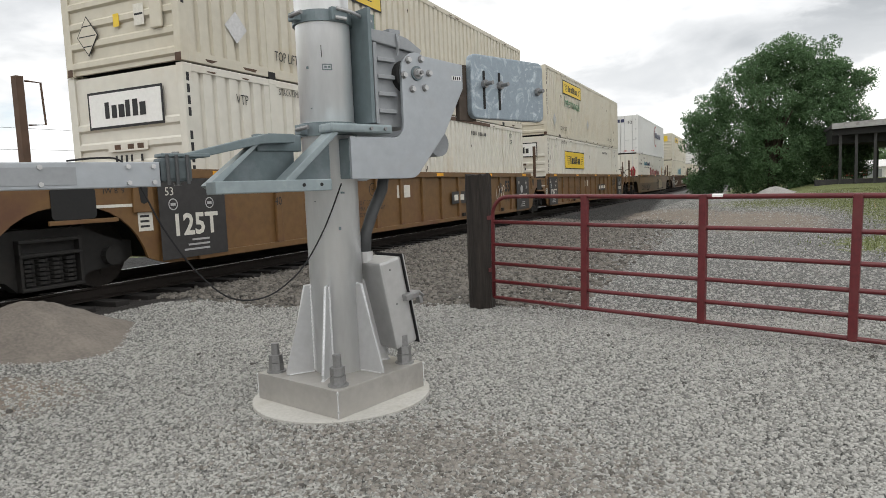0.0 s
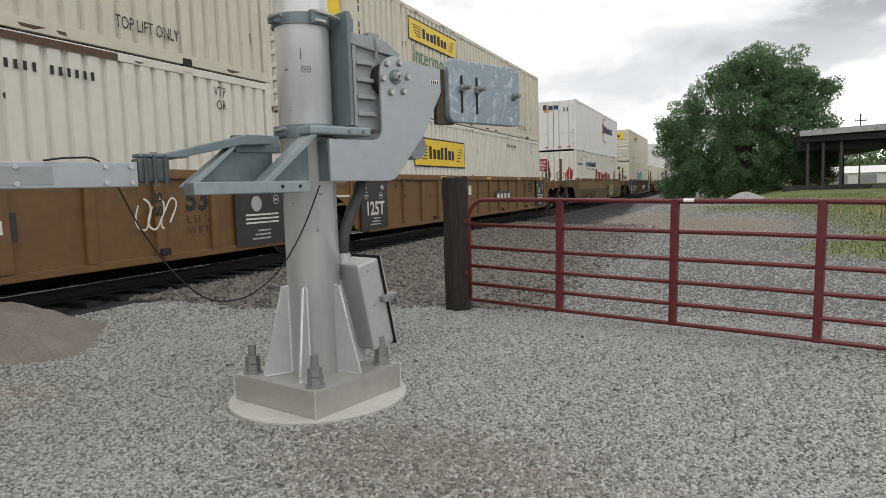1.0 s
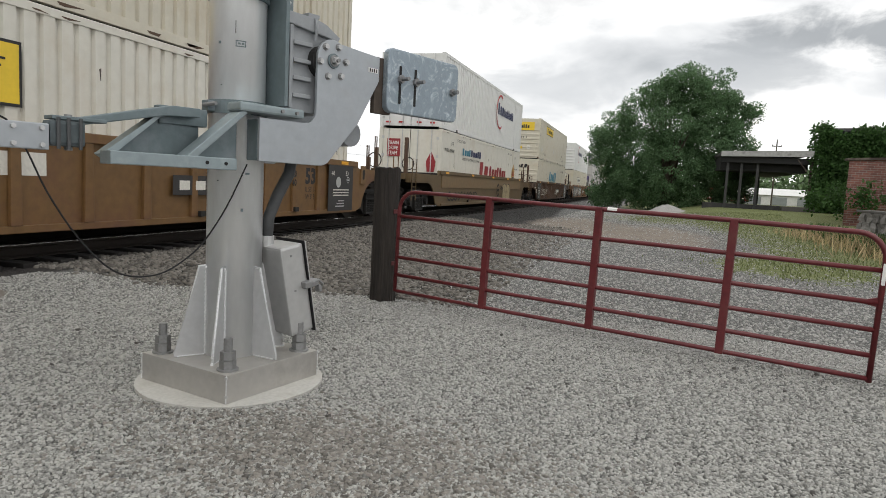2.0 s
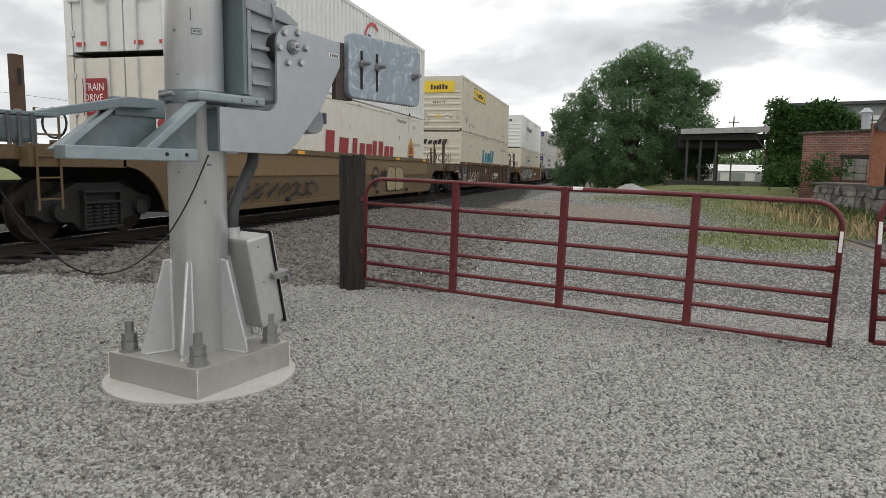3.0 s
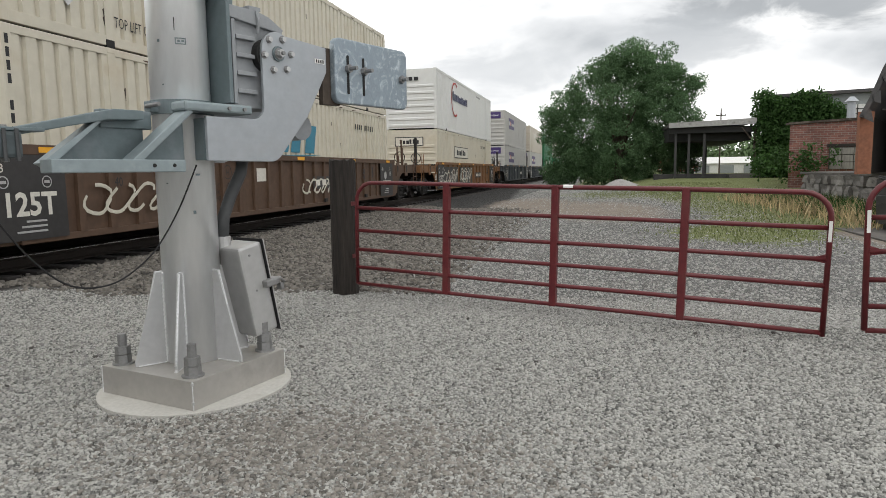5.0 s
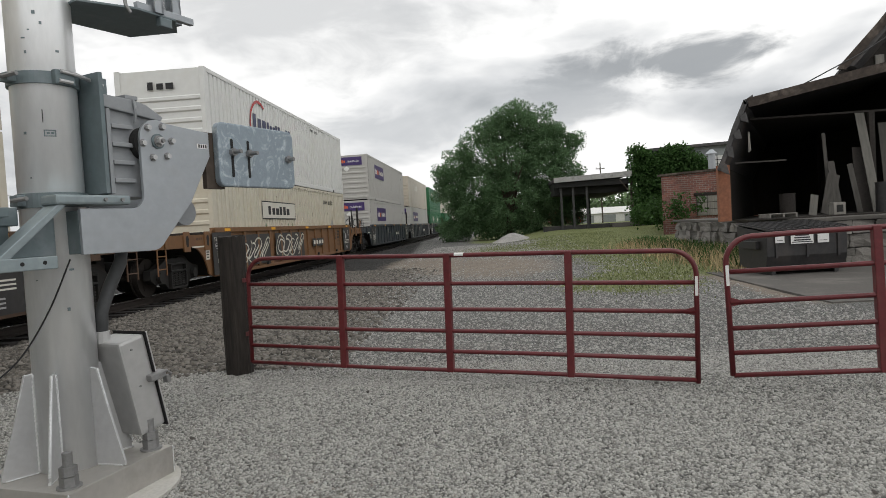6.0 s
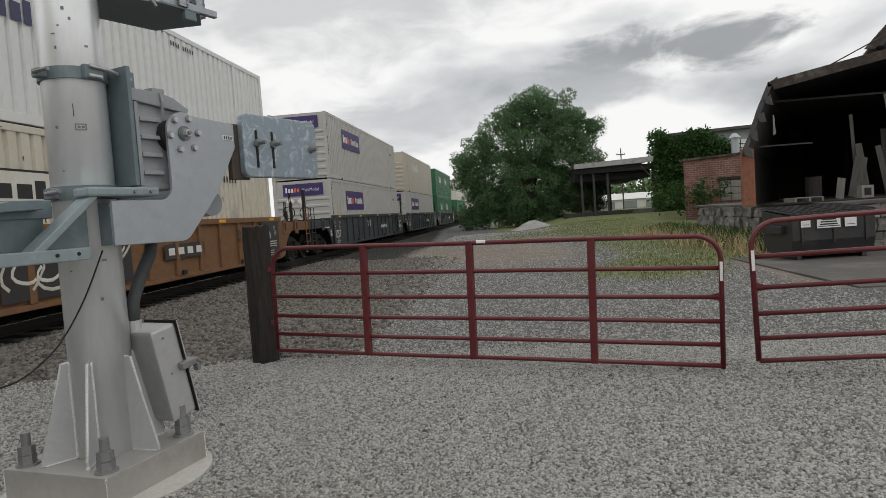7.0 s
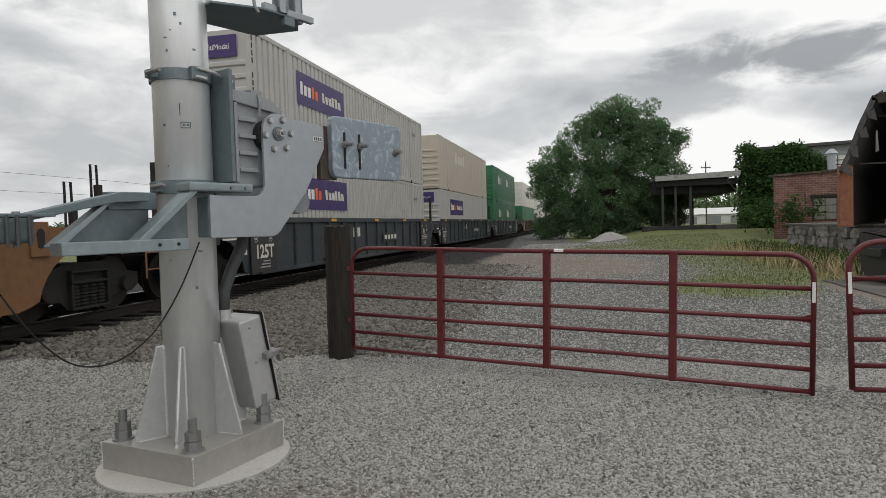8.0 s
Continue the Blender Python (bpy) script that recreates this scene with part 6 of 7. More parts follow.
def build_tree():
    rng = np.random.default_rng(7)
    t = thing("tree", "broad leafy tree with dense dark crown reaching the ground", "tree", pose(1.85, 62, 0.1))
    bm = bmesh.new()
    rod((0, 0, -0.3), (0.2, 0, 3.2), 0.38, 14, 0.28, bm)
    limbs = []
    for i in range(16):
        a, up = rng.uniform(0, 2 * np.pi), rng.uniform(4, 10.5)
        reach = rng.uniform(1.2, 4.6) * (1.25 - up / 14)
        p0 = Vector((0.2, 0, rng.uniform(1.6, 3.2)))
        p2 = Vector((reach * math.cos(a), reach * math.sin(a) * 0.8, up))
        p1 = p0.lerp(p2, 0.5) + Vector((0, 0, 0.5))
        rod(p0, p1, 0.17, 8, 0.11, bm)
        rod(p1, p2, 0.11, 8, 0.03, bm)
    part("trunk", bm, "bark", t, "dark trunk and limbs")
    # main masses of the crown: across, height, radius
    masses = [(1.0, 11.0, 2.0), (2.5, 10.4, 2.3), (-0.9, 9.7, 1.9), (-2.4, 8.2, 2.1), (3.6, 8.6, 2.2), (4.8, 9.6, 0.8), (6.6, 8.9, 0.75), (-4.6, 7.0, 1.6), (-5.8, 6.0, 1.2), (0.6, 7.2, 3.0), (3.4, 6.0, 2.8), (-3.0, 5.2, 2.7), (5.4, 6.0, 1.7), (-5.3, 3.9, 1.5), (0, 3.4, 3.2), (4.5, 3.2, 2.4), (-3.9, 2.2, 2.4), (2.2, 1.4, 2.0), (5.6, 1.3, 1.3), (-5.0, 1.0, 1.6), (-1.4, 1.2, 2.0), (5.6, 4.4, 1.5), (6.3, 2.6, 1.0), (5.0, 7.6, 1.2)]
    clumps = []
    for x, z, r in masses:
        for _ in range(int(10 * r * r) + 5):
            d = rng.normal(size=3)
            d *= r * rng.uniform(0.55, 1.05) / np.linalg.norm(d)
            clumps.append((x + d[0], d[1] * 1.15, max(0.4, z + d[2] * 0.9), rng.uniform(0.28, 0.85)))
    b, e = leaf_cloud(clumps, 430, 0.17, rng, 0.8)
    part("crown", blade_mesh("crown", b, e, 0.055, "leaf", rng, True), "leaf", t, "dark green crown with gaps at the edge")


build_tree()


def build_ivy():
    rng = np.random.default_rng(9)
    blobs = []
    for _ in range(460):
        x = 12.3 + 6.6 * rng.random() ** 1.2
        top = 6.65 - 0.30 * max(0, x - 16.0) ** 2 + 0.25 * math.sin(x * 2.1)
        z = rng.uniform(0.9 if x < 14.6 else 3.2, max(3.3, top))
        blobs.append((x, 55.5 + rng.uniform(-0.45, 0.1), z, rng.uniform(0.35, 0.75)))
    b, e = leaf_cloud(blobs, 190, 0.24, rng, 0.9)
    tagged(new("ivy", blade_mesh("ivy", b, e, 0.08, "ivy", rng, True)), "thick green ivy over the far building wall", "ivy", kind="stuff")
    blobs = [(x, y, z, r) for x, y, z, r in ((11.6, 41.2, 1.6, 0.8), (12.0, 41.3, 2.3, 0.6), (12.9, 41.4, 2.0, 0.45), (11.2, 43, 1.6, 0.9), (10.2, 46, 1.4, 0.8), (12.2, 50, 1.9, 1.2))]
    blobs = [(x + rng.normal(0, 0.35), y, z + rng.normal(0, 0.35), r * 0.5) for x, y, z, r in blobs for _ in range(8)]
    b, e = leaf_cloud(blobs, 220, 0.2, rng)
    tagged(new("shrubs", blade_mesh("shrubs", b, e, 0.07, "ivy", rng, True)), "green shrubs at the foot of the brick wall", "shrub", kind="stuff")


build_ivy()


def build_woods():
    rng = np.random.default_rng(15)
    blobs = []
    for _ in range(420):
        x = rng.uniform(-30, 95)
        blobs.append((x, 150 + rng.uniform(-8, 8), rng.uniform(0.5, 5.4 + 1.5 * math.sin(x * 0.21) + rng.uniform(0, 1.4)), rng.uniform(1.0, 2.2)))
    for _ in range(700):
        y = rng.uniform(-260, 320)
        blobs.append((-190 + rng.uniform(-8, 8), y, rng.uniform(0.5, 3.8 + 1.3 * math.sin(y * 0.1)), rng.uniform(1.2, 2.6)))
    b, e = leaf_cloud(blobs, 20, 1.0, rng)
    tagged(new("far_woods", blade_mesh("far_woods", b, e, 0.32, "far_leaf", rng, True)), "far line of green trees on the horizon", "woods", kind="stuff")


build_woods()


def build_weeds():
    rng = np.random.default_rng(21)

    def blades(name, x, y, high, mat, label, width):
        n = len(x)
        base = np.stack((x, y, lay(x, y)), -1)
        lean = rng.normal(size=(n, 3)) * np.array((0.35, 0.35, 0.05))
        tip = base + (np.array((0, 0, 1.0)) + lean) * (high * rng.uniform(0.5, 1.2, n))[:, None]
        tagged(new(name, blade_mesh(name, base, tip, width, mat, rng)), label, "grass", kind="stuff")

    n = 60000
    x, y = rng.uniform(-0.5, 9, n), 11 + 38 * rng.random(n) ** 1.3
    keep = rng.random(n) < grass_at(x, y) ** 2 * 0.55
    blades("grass", x[keep], y[keep], np.full(keep.sum(), 0.075), "grass", "short patchy green grass", 0.012)
    n = 5200
    x, y = 7.7 + rng.normal(0, 0.75, n), rng.uniform(16.5, 33, n)
    keep = x < 8.7
    x, y = x[keep], y[keep]
    blades("dry_weeds", x, y, 0.55 * np.ones(len(x)) * (1 - 0.4 * rng.random(len(x))), "dry_grass", "tall dry straw-coloured weeds along the dock", 0.014)
    n = 3600
    x, y = 8.0 + rng.normal(0, 0.45, n), rng.uniform(16.5, 34, n)
    blades("green_weeds", x, y, 0.5 * np.ones(n), "ivy", "green weeds among dry stalks at the dock", 0.03)


build_weeds()


# ---- dock, sheds and buildings ----
def build_dock():
    d = thing("loading_dock", "old rubble-stone loading dock with worn top", "loading dock", kind="structure")
    part("dock_fill", box(8.75, 30, 17.4, 30, -0.2, 1.16), "slab", d)
    part("dock_top", box(8.55, 30, 17.2, 30.2, 1.165, 1.26, 0.02), "slab", d, "worn concrete deck edge")
    rng = random.Random(8)
    stone = []
    for k in range(5):
        bm = box(-0.5, 0.5, -0.12, 0.12, -0.5, 0.5)
        bmesh.ops.subdivide_edges(bm, edges=bm.edges[:], cuts=1, use_grid_fill=True)
        for v in bm.verts:
            v.co += Vector([rng.uniform(-0.06, 0.06) for _ in range(3)])
        stone.append(mesh_of("stone", bm))
    for z, high in ((0.02, 0.42), (0.45, 0.36), (0.82, 0.34)):
        y = 17.3
        while y < 29.5:
            w = rng.uniform(0.45, 0.95)
            ob = part("stone", rng.choice(stone), "dock_stone", d)
            ob.matrix_basis = pose(8.66 + rng.uniform(-0.05, 0.05), y + w / 2, z + high / 2, 0, 0, 90) @ Matrix.Diagonal((w * 0.97, 1, high * 0.95, 1))
            y += w
        x = 8.8
        while x < 14:
            w = rng.uniform(0.45, 0.95)
            ob = part("stone", rng.choice(stone), "dock_stone", d)
            ob.matrix_basis = pose(x + w / 2, 17.34 + rng.uniform(-0.04, 0.04), z + high / 2) @ Matrix.Diagonal((w * 0.97, 1, high * 0.95, 1))
            x += w
    apron = single("concrete_apron", box(5.9, 30, 10.8, 17.2, -0.3, 0.014, 0.004), "slab", "stained concrete apron before the dock", "pavement", kind="structure")


build_dock()


def skew(bm, rate=0.46, y0=20.0):
    """The sheds stand at an angle to the track: move each point across by its depth."""
    for v in bm.verts:
        v.co.x += rate * (v.co.y - y0)
    return bm


def build_dock_shed():
    s = thing("dock_shed", "derelict open-ended timber shed with sagging dark roof", "shed")
    y0, y1 = 20.0, 31.0
    part("roof", skew(slab([(8.1, 4.82), (11.6, 5.52), (15.0, 6.15), (15.0, 6.03), (11.6, 5.38), (8.1, 4.68)], "y", y0 - 0.3, y1)), "tin", s, "dark sagging roof sheets")
    part("fascia", slab([(8.05, 4.85), (15.0, 6.2), (15.0, 5.92), (8.1, 4.58)], "y", y0 - 0.36, y0 - 0.305, 0.006), "fascia", s, "rotten timber fascia")
    part("eave_skirt", skew(slab([(7.25, 2.80), (7.5, 3.35), (7.75, 4.05), (8.1, 4.82), (8.2, 4.70), (7.87, 3.95), (7.62, 3.3), (7.38, 2.78)], "y", y0 - 0.3, y1)), "tin", s, "torn roof sheets hanging down at the eave")
    rng = random.Random(2)
    for i in range(5):
        f = i / 4
        x, z = 7.30 + 0.83 * f, 2.75 + 1.95 * f
        part("hanging_sheet", slab([(x - 0.10, z + 0.12), (x + 0.08, z + 0.25), (x + 0.10 + rng.uniform(0, 0.08), z - rng.uniform(0.0, 0.12)), (x - 0.05, z - rng.uniform(0.0, 0.06))], "y", y0 - 0.33 - 0.003 * i, y0 - 0.315 - 0.003 * i), "tin", s)
    part("end_wall", box(7.22, 7.56, y0 - 0.1, y0 + 0.1, 1.26, 2.95), "orange_brick", s, "faded orange plank end wall")
    # Walls, floor and ceiling inside are coloured near black for the shed's shade.
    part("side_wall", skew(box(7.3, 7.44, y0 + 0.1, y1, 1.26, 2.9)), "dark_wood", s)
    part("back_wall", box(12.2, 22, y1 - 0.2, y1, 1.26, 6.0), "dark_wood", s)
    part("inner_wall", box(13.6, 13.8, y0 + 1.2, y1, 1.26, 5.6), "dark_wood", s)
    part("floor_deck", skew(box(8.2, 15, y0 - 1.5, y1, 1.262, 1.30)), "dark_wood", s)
    part("inner_ceiling", skew(box(8.2, 15, y0 + 0.4, y1, 4.3, 4.36)), "dark_wood", s, "boarded ceiling, coloured dark for the shade inside")
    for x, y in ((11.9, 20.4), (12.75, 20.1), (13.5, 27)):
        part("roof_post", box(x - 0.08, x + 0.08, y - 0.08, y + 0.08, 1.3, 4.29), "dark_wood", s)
    part("tie_beam", box(7.9, 9.4, 20.35, 20.41, 3.00, 3.04), "old_board", s)
    part("loose_strip", slab([(8.18, 3.3), (8.26, 3.35), (8.23, 3.9), (8.19, 3.9)], "y", 20.05, 20.08), "pale_wood", s)
    # boarded house behind the lean-to
    h = thing("boarded_house", "tall boarded shed with steep gable roof", "building")
    part("wall", skew(box(13.0, 24, 20.6, 30, 1.26, 6.0), 0.75), "dark_wood", h)
    part("gable", slab([(11.3, 5.6), (24, 5.6), (24, 14), (17.4, 12.2), (13.9, 8.6)], "y", 21.0, 21.2), "dark_wood", h)
    for i in range(24):
        x = 13.0 + 0.42 * i
        part("board", box(x, x + 0.36, 20.53, 20.57 + 0.012 * (i % 2), 1.3, 5.3 + 0.1 * (i % 3)), "pale_wood" if i % 3 else "dark_wood", h)
    for i in range(12):
        x = 12.4 + 0.42 * i
        part("gable_board", box(x, x + 0.26, 20.93, 20.99, 5.75, 6.1 + 0.42 * i), "pale_wood", h)
    part("roof", skew(slab([(10.9, 5.70), (13.2, 8.15), (17.0, 12.2), (17.0, 11.9), (13.35, 7.9), (11.2, 5.68)], "y", 20.3, 30), 0.75), "tin", h, "steep dark roof")
    part("barge_board", slab([(10.9, 5.62), (13.2, 8.05), (17.0, 12.1), (17.0, 11.8), (13.3, 7.8), (11.15, 5.58)], "y", 20.22, 20.29), "fascia", h)


build_dock_shed()


def build_dock_clutter():
    def lean_board(x, y, w, high, tilt, mat, label, turn=0.0):
        single("leaning_board", box(-w / 2, w / 2, -0.015, 0.015, 0, high, 0.003), mat, label, "board", pose(x, y, 1.303, -10, tilt, turn), "boards leaning in the shed")

    lean_board(9.75, 19.6, 0.22, 0.62, 12, "shed_board", "small pale panel leaning in the shed")
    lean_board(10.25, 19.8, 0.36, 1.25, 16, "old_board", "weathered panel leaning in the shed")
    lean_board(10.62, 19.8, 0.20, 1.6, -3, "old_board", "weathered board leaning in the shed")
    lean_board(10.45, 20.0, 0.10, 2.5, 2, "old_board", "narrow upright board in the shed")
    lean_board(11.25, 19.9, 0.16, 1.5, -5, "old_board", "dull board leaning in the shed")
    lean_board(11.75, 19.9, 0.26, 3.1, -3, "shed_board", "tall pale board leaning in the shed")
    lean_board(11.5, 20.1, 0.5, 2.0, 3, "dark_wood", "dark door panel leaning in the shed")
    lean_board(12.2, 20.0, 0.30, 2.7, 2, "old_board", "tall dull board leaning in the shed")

    def drum(x, y, r, high, mat, label):
        t = thing("drum", label, "drum", pose(x, y, 1.302))
        part("shell", rod((0, 0, 0), (0, 0, high), r, 20), mat, t)
        for z in (0.02, high / 3, 2 * high / 3, high - 0.02):
            part("hoop", rod((0, 0, z - 0.012), (0, 0, z + 0.012), r + 0.012, 20), mat, t)

    drum(9.4, 20.4, 0.22, 0.7, "dark_wood", "dark drum on the dock")
    drum(11.55, 19.2, 0.22, 0.85, "bin", "black drum on the dock")

    def chair(x, y, turn):
        t = thing("wooden_chair", "old wooden chair on the dock", "chair", pose(x, y, 1.302, 0, 0, turn))
        part("seat", box(-0.2, 0.2, -0.2, 0.2, 0.42, 0.45, 0.006), "pale_wood", t)
        for a in (-0.18, 0.18):
            part("leg", rod((a, -0.18, 0), (a, -0.18, 0.42), 0.018, 8), "pale_wood", t)
            part("back_leg", rod((a, 0.18, 0), (a, 0.24, 0.92), 0.018, 8), "pale_wood", t)
        for z in (0.6, 0.75, 0.88):
            part("back_slat", box(-0.17, 0.17, 0.20, 0.225, z - 0.025, z + 0.025, 0.004), "pale_wood", t)

    chair(12.35, 18.9, 200)

    def ladder(x, y, turn, tilt, high):
        t = thing("ladder", "weathered ladder leaning on the dock", "ladder", pose(x, y, 0.03, tilt, -8, turn))
        for a in (-0.2, 0.2):
            part("rail", box(a - 0.025, a + 0.025, -0.03, 0.03, 0, high, 0.004), "pale_wood", t)
        for i in range(int(high / 0.3)):
            part("rung", rod((-0.2, 0, 0.25 + 0.3 * i), (0.2, 0, 0.25 + 0.3 * i), 0.016, 8), "pale_wood", t)

    ladder(11.4, 15.9, 10, -16, 3.3)
    t = thing("pallet", "small broken pallet on the dock edge", "pallet", pose(8.6, 19.2, 1.302))
    for i in range(4):
        part("slat", box(-0.4, 0.4, -0.35 + 0.2 * i, -0.22 + 0.2 * i, 0.10, 0.12), "pale_wood", t)
    for x in (-0.38, 0.0, 0.34):
        part("bearer", box(x, x + 0.05, -0.36, 0.39, 0.0, 0.099), "pale_wood", t)
    box_thing = thing("small_crate", "small pale crate on the dock", "crate", pose(10.1, 18.9, 1.302))
    part("side", box(-0.16, 0.16, -0.14, 0.14, 0.0, 0.34, 0.006), "pale_wood", box_thing)
    part("opening", box(-0.09, 0.09, -0.146, -0.1405, 0.07, 0.27), "gap_black", box_thing)


build_dock_clutter()


def build_dumpster():
    t = thing("dumpster", "black steel dumpster with plastic lids and white notices", "dumpster", pose(7.62, 16.3, 0.015, 0, 0, 4) @ Matrix.Diagonal((0.82, 1, 1, 1)))
    body = slab([(-0.72, 0.14), (0.62, 0.14), (0.72, 1.0), (0.72, 1.16), (-0.82, 1.02), (-0.82, 0.45)], "x", -1.14, 1.14, 0.008)
    part("body", body, "bin", t)
    for x in (-0.88, 0.0, 0.88):
        part("side_rib", box(x - 0.03, x + 0.03, -0.86, -0.82, 0.4, 1.0, 0.006), "bin", t)
    part("rim", slab([(-0.86, 0.98), (-0.80, 0.98), (-0.80, 1.05), (-0.86, 1.05)], "x", -1.17, 1.17, 0.008), "bin", t)
    for s in (-1, 1):
        lid = part("lid", slab([(-0.88, 1.05), (0.74, 1.19), (0.74, 1.22), (-0.88, 1.085)], "x", 0.02 if s > 0 else -1.16, 1.16 if s > 0 else -0.02, 0.008), "bin", t, "black ribbed plastic lid")
        for i in range(7):
            x = s * (0.12 + 0.16 * i)
            part("lid_rib", slab([(-0.89, 1.085), (0.70, 1.22), (0.70, 1.25), (-0.89, 1.115)], "x", x - 0.025, x + 0.025, 0.006), "bin", lid)
        part("pocket", box(s * 1.145 if s > 0 else -1.27, 1.27 if s > 0 else s * 1.145, -0.5, 0.4, 0.62, 0.80, 0.01), "bin", t)
        part("skid", box(s * 0.9 - 0.06, s * 0.9 + 0.06, -0.7, 0.6, 0.0, 0.138, 0.006), "bin", t)
    for x0, x1, z0, z1 in ((-0.92, -0.66, 0.76, 0.96), (-0.48, 0.16, 0.72, 0.98), (0.28, 0.60, 0.72, 0.96)):
        p = part("notice", box(x0, x1, -0.868, -0.862, z0, z1), "paper", t, "white notice")
        if x1 - x0 > 0.5:
            part("notice_border", box(x0 + 0.03, x1 - 0.03, -0.8715, -0.869, z0 + 0.03, z0 + 0.05), "ink", p)
            for k in range(3):
                part("notice_bar", box(x0 + 0.08 + 0.02 * k, x1 - 0.08 - 0.02 * k, -0.8715, -0.869, z0 + 0.07 + 0.055 * k, z0 + 0.10 + 0.055 * k), "ink", p)
        else:
            part("notice_bar", box(x0 + 0.05, x1 - 0.05, -0.8715, -0.869, z0 + 0.05, z0 + 0.062), "ink", p)


build_dumpster()


def build_far_side():
    b = thing("brick_outbuilding", "low old red-brick building with bricked-up pale opening", "building")
    part("wall", skew(box(11.1, 20, 42, 50, 0.2, 3.90), 0.35, 42), "brick", b)
    part("coping", slab([(11.0, 3.91), (20.1, 4.36), (20.1, 4.48), (11.0, 4.03)], "y", 41.9, 42.6), "fascia", b)
    part("parapet", slab([(11.1, 3.89), (20, 3.89), (20, 4.35), (11.1, 3.905)], "y", 42, 42.3), "brick", b)
    op = part("opening", box(13.2, 17.0, 41.96, 42.02, 1.3, 2.55), "slab", b, "pale block infill")
    for i in range(3):
        for j in range(6):
            part("block", box(13.25 + 0.62 * j, 13.83 + 0.62 * j, 41.90, 41.955, 1.30 + 0.42 * i, 1.68 + 0.42 * i, 0.01), "pale_wood", op)
    part("lintel", box(13.1, 17.1, 41.88, 42.01, 2.57, 2.75, 0.01), "dark_wood", b)
    g = thing("grey_warehouse", "long grey flat-roofed warehouse behind ivy", "building")
    part("wall", skew(box(12.6, 48, 56, 80, 0.3, 6.75), 0.3, 56), "grey_wall", g)
    part("roof_edge", slab([(12.3, 6.75), (48, 7.75), (48, 8.0), (12.3, 6.98)], "y", 55.6, 57), "tin", g)
    part("upper_wall", slab([(12.6, 6.74), (48, 6.74), (48, 7.75), (12.6, 6.77)], "y", 56, 56.3), "grey_wall", g)
    for i in range(6):
        x = 18.6 + 1.5 * i
        w = part("window", box(x, x + 1.25, 55.93, 55.99, 4.7, 6.1), "pale_shed", g, "dusty steel window")
        for k in range(1, 4):
            part("glazing_bar", box(x, x + 1.25, 55.90, 55.925, 4.7 + 0.35 * k - 0.03, 4.7 + 0.35 * k + 0.03), "wire", w)
        part("glazing_bar", box(x + 0.6, x + 0.66, 55.90, 55.925, 4.7, 6.1), "wire", w)
    f = thing("roof_vent", "galvanised chimney vent on the brick building roof", "vent", pose(15.55, 46, 3.9))
    part("pipe", rod((0, 0, -0.1), (0, 0, 1.55), 0.24, 18), "galvanised", f)
    part("cap", rod((0, 0, 1.55), (0, 0, 1.85), 0.40, 18, 0.12), "galvanised", f)
    s = thing("open_canopy", "open steel canopy with dark roof on thin posts", "canopy")
    part("roof", slab([(5.6, 4.72), (12.0, 4.92), (12.0, 5.12), (5.6, 4.95)], "y", 55, 72), "tin", s)
    part("fascia", slab([(5.6, 4.62), (12.02, 4.78), (12.02, 5.24), (5.6, 5.02)], "y", 54.9, 54.98, 0.01), "fascia_paint", s, "pale peeling fascia")
    # Black soffit block and eave beam stand in for the shade under the roof.
    part("soffit", box(5.7, 11.9, 56.0, 71.5, 3.6, 4.70), "gap_black", s, "black block standing in for the shade under the roof")
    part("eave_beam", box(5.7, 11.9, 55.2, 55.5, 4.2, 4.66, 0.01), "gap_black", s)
    for x, y in ((6.2, 55.5), (7.2, 55.5), (8.35, 55.5), (12.0, 55.3), (6.9, 64), (9.6, 64), (10.6, 70)):
        part("post", box(x - 0.09, x + 0.09, y - 0.09, y + 0.09, 0.3, 4.6), "wire" if x < 11 else "fascia", s)
    part("brace", rod((11.7, 55.25, 3.7), (11.0, 55.25, 4.6), 0.06, 6), "fascia", s)
    part("dark_curb", box(4.6, 10.2, 55.6, 56.2, 0.2, 1.0, 0.02), "bin", s, "dark low wall under the canopy")
    part("pale_curb", box(10.25, 12.6, 55.2, 55.8, 0.3, 1.0, 0.02), "slab", s)
    w = thing("white_shed", "low white sheet-metal shed beyond the canopy", "shed")
    part("wall", box(11.5, 40, 92, 104, 0.2, 2.0), "pale_shed", w)
    part("roof", slab([(91.8, 2.0), (98, 2.9), (104.2, 2.0)], "x", 11.2, 40), "pale_shed", w)
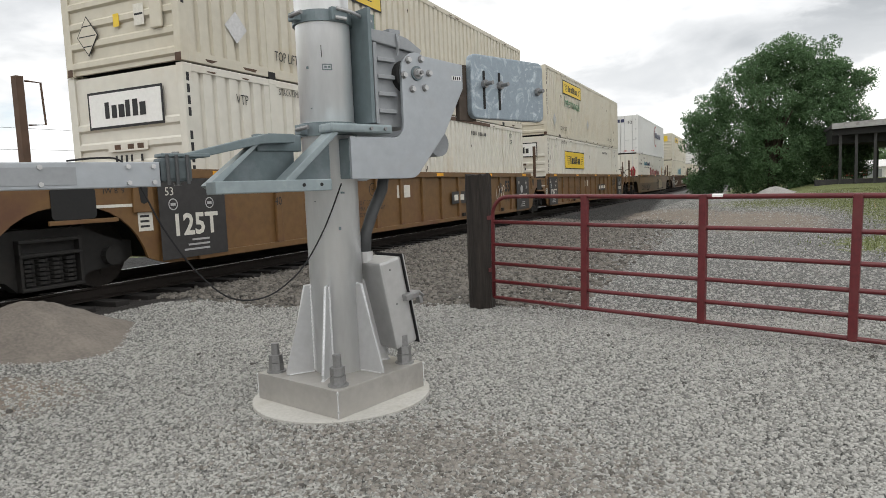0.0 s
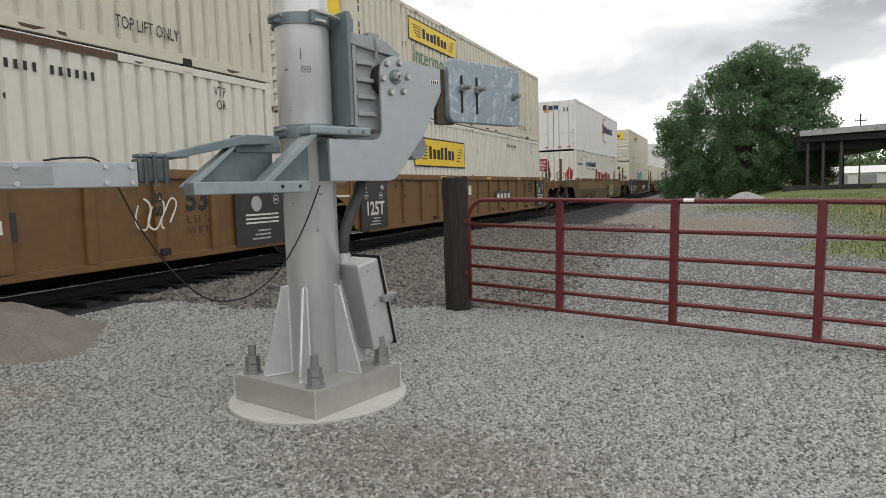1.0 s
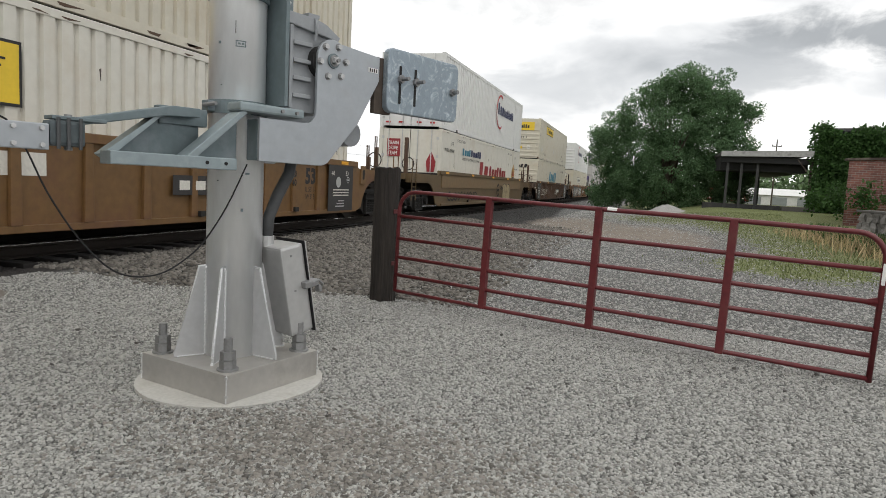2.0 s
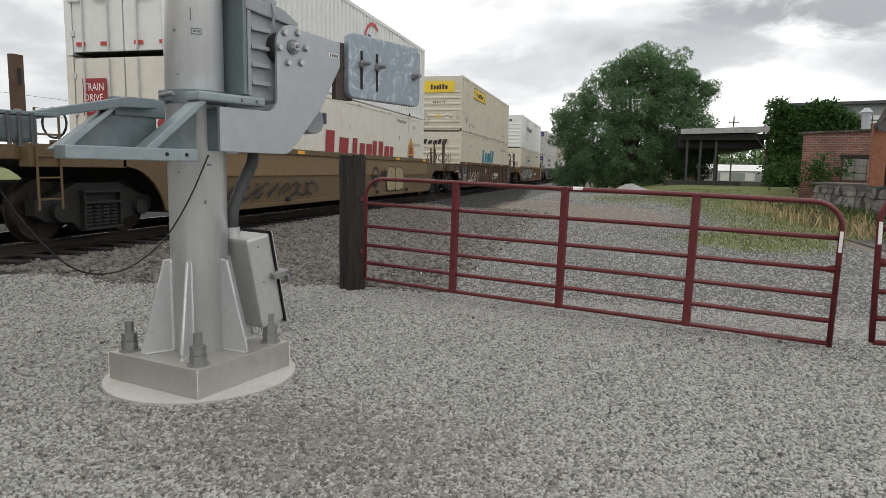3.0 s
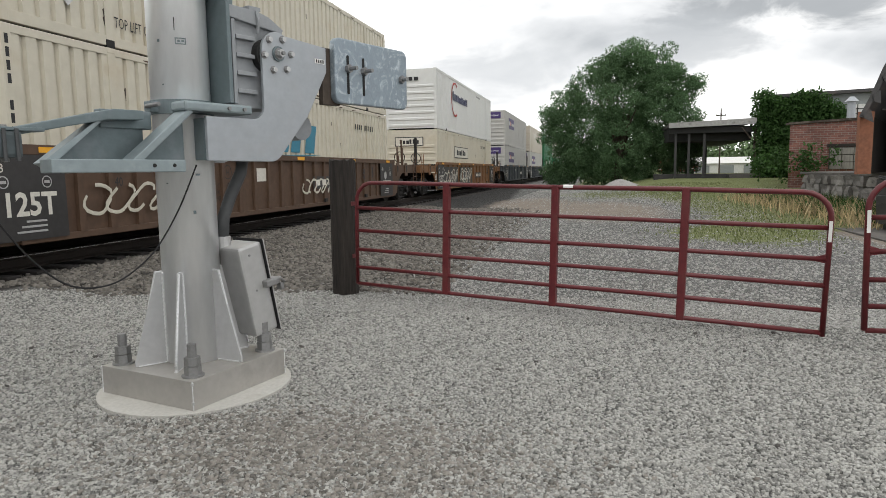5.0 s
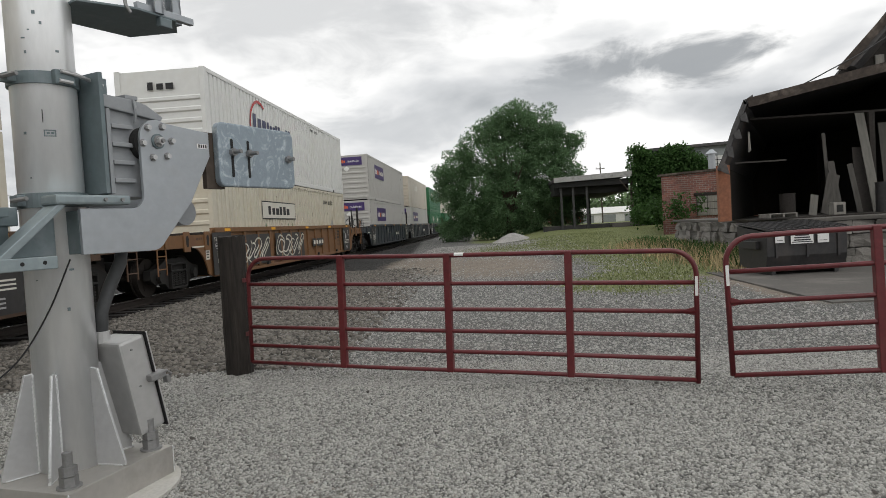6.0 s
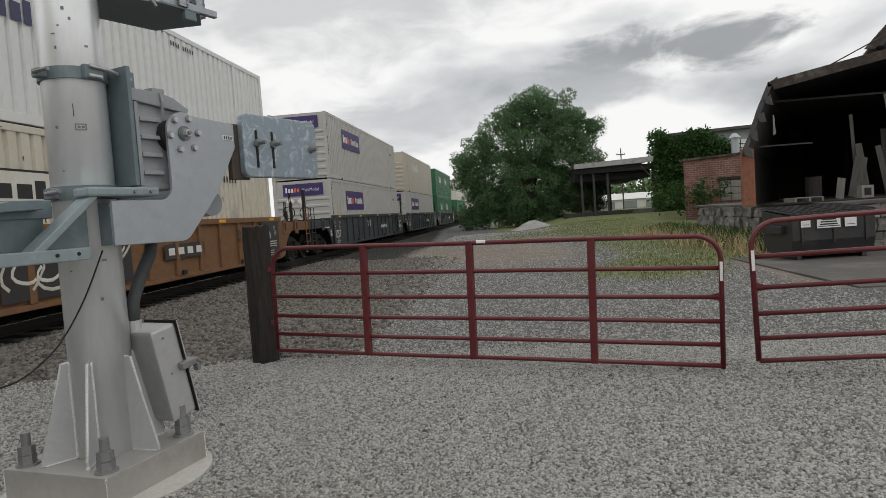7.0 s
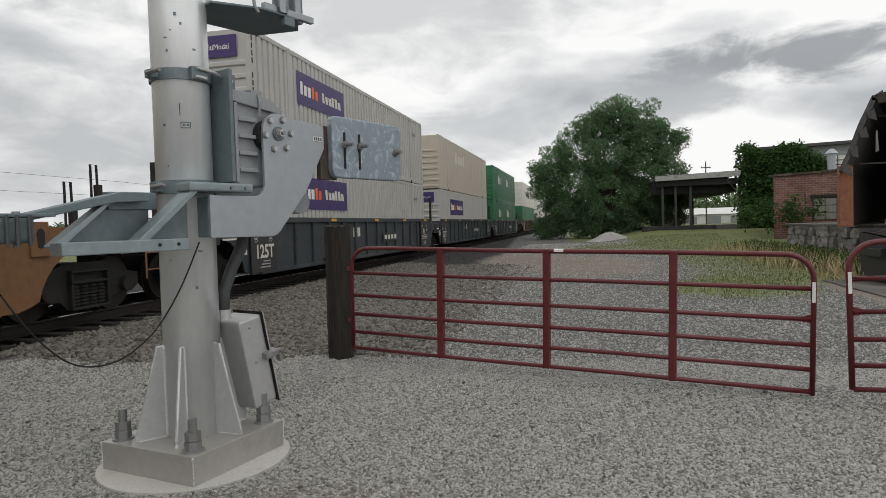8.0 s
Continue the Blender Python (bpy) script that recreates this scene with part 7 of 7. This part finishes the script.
    for i in range(5):
        part("door", box(12.5 + 3 * i, 14.3 + 3 * i, 91.9, 91.99, 0.3, 1.75), "grey_wall", w)
    r = thing("red_vehicle", "red and white parked truck half hidden beyond the canopy", "truck", pose(9.6, 85, 0.55))
    part("body", box(-2.2, 2.2, -0.9, 0.9, 0.5, 1.2, 0.08), "red_ink", r)
    part("cab", box(-2.1, -0.7, -0.85, 0.85, 1.2, 2.0, 0.15), "red_ink", r)
    part("stripe", box(-2.21, 2.21, -0.91, -0.902, 0.75, 0.9), "white", r)
    for x in (-1.4, 1.4):
        part("wheel", rod((x, -0.95, 0.42), (x, -0.7, 0.42), 0.42, 18), "rubber", r)
        part("wheel", rod((x, 0.7, 0.42), (x, 0.95, 0.42), 0.42, 18), "rubber", r)
    p = thing("utility_pole", "far utility pole with crossarm", "utility pole", pose(14.2, 84, 0))
    part("pole", rod((0, 0, 0), (0, 0, 8.3), 0.09, 10, 0.07), "bark", p)
    part("crossarm", box(-0.55, 0.55, -0.05, 0.05, 7.55, 7.66), "bark", p)
    for x in (-0.6, 0.0, 0.6):
        part("insulator", rod((x * 0.8, 0, 7.66 if x else 8.3), (x * 0.8, 0, 7.8 if x else 8.45), 0.05, 8), "chrome_grey", p)
    single("service_wire", tube([(9.6, 20.0, 5.1), (11.5, 19.8, 6.0), (16, 19.0, 8.8)], 0.018, 6), "wire", "black service wire to the shed roof", "wire")
    for z in (4.6, 5.9):
        single("line_wire", tube([(-40, -60 + 22 * i, z + 0.5 * math.sin(i * math.pi / 3) ** 2 + 0.0) for i in range(12)], 0.012, 5), "wire", "thin overhead line beyond the track", "wire")


build_far_side()


# ---- what moves: the train, at an even pace along the track, and its wheels ----
SPEED = 13.5


def motions():
    for ob in MOVING:
        p = ob.matrix_basis.translation.copy()
        walk(ob, [(t, pose(p.x, p.y - SPEED * t, p.z)) for t in (0, 2, 4, 6, 8)])
    for ob, p in WHEELS:
        step = 1 / FPS
        walk(ob, [(k * step, pose(*p, math.degrees(SPEED * k * step / 0.456), 0, 0)) for k in range(8 * FPS + 1)])


motions()
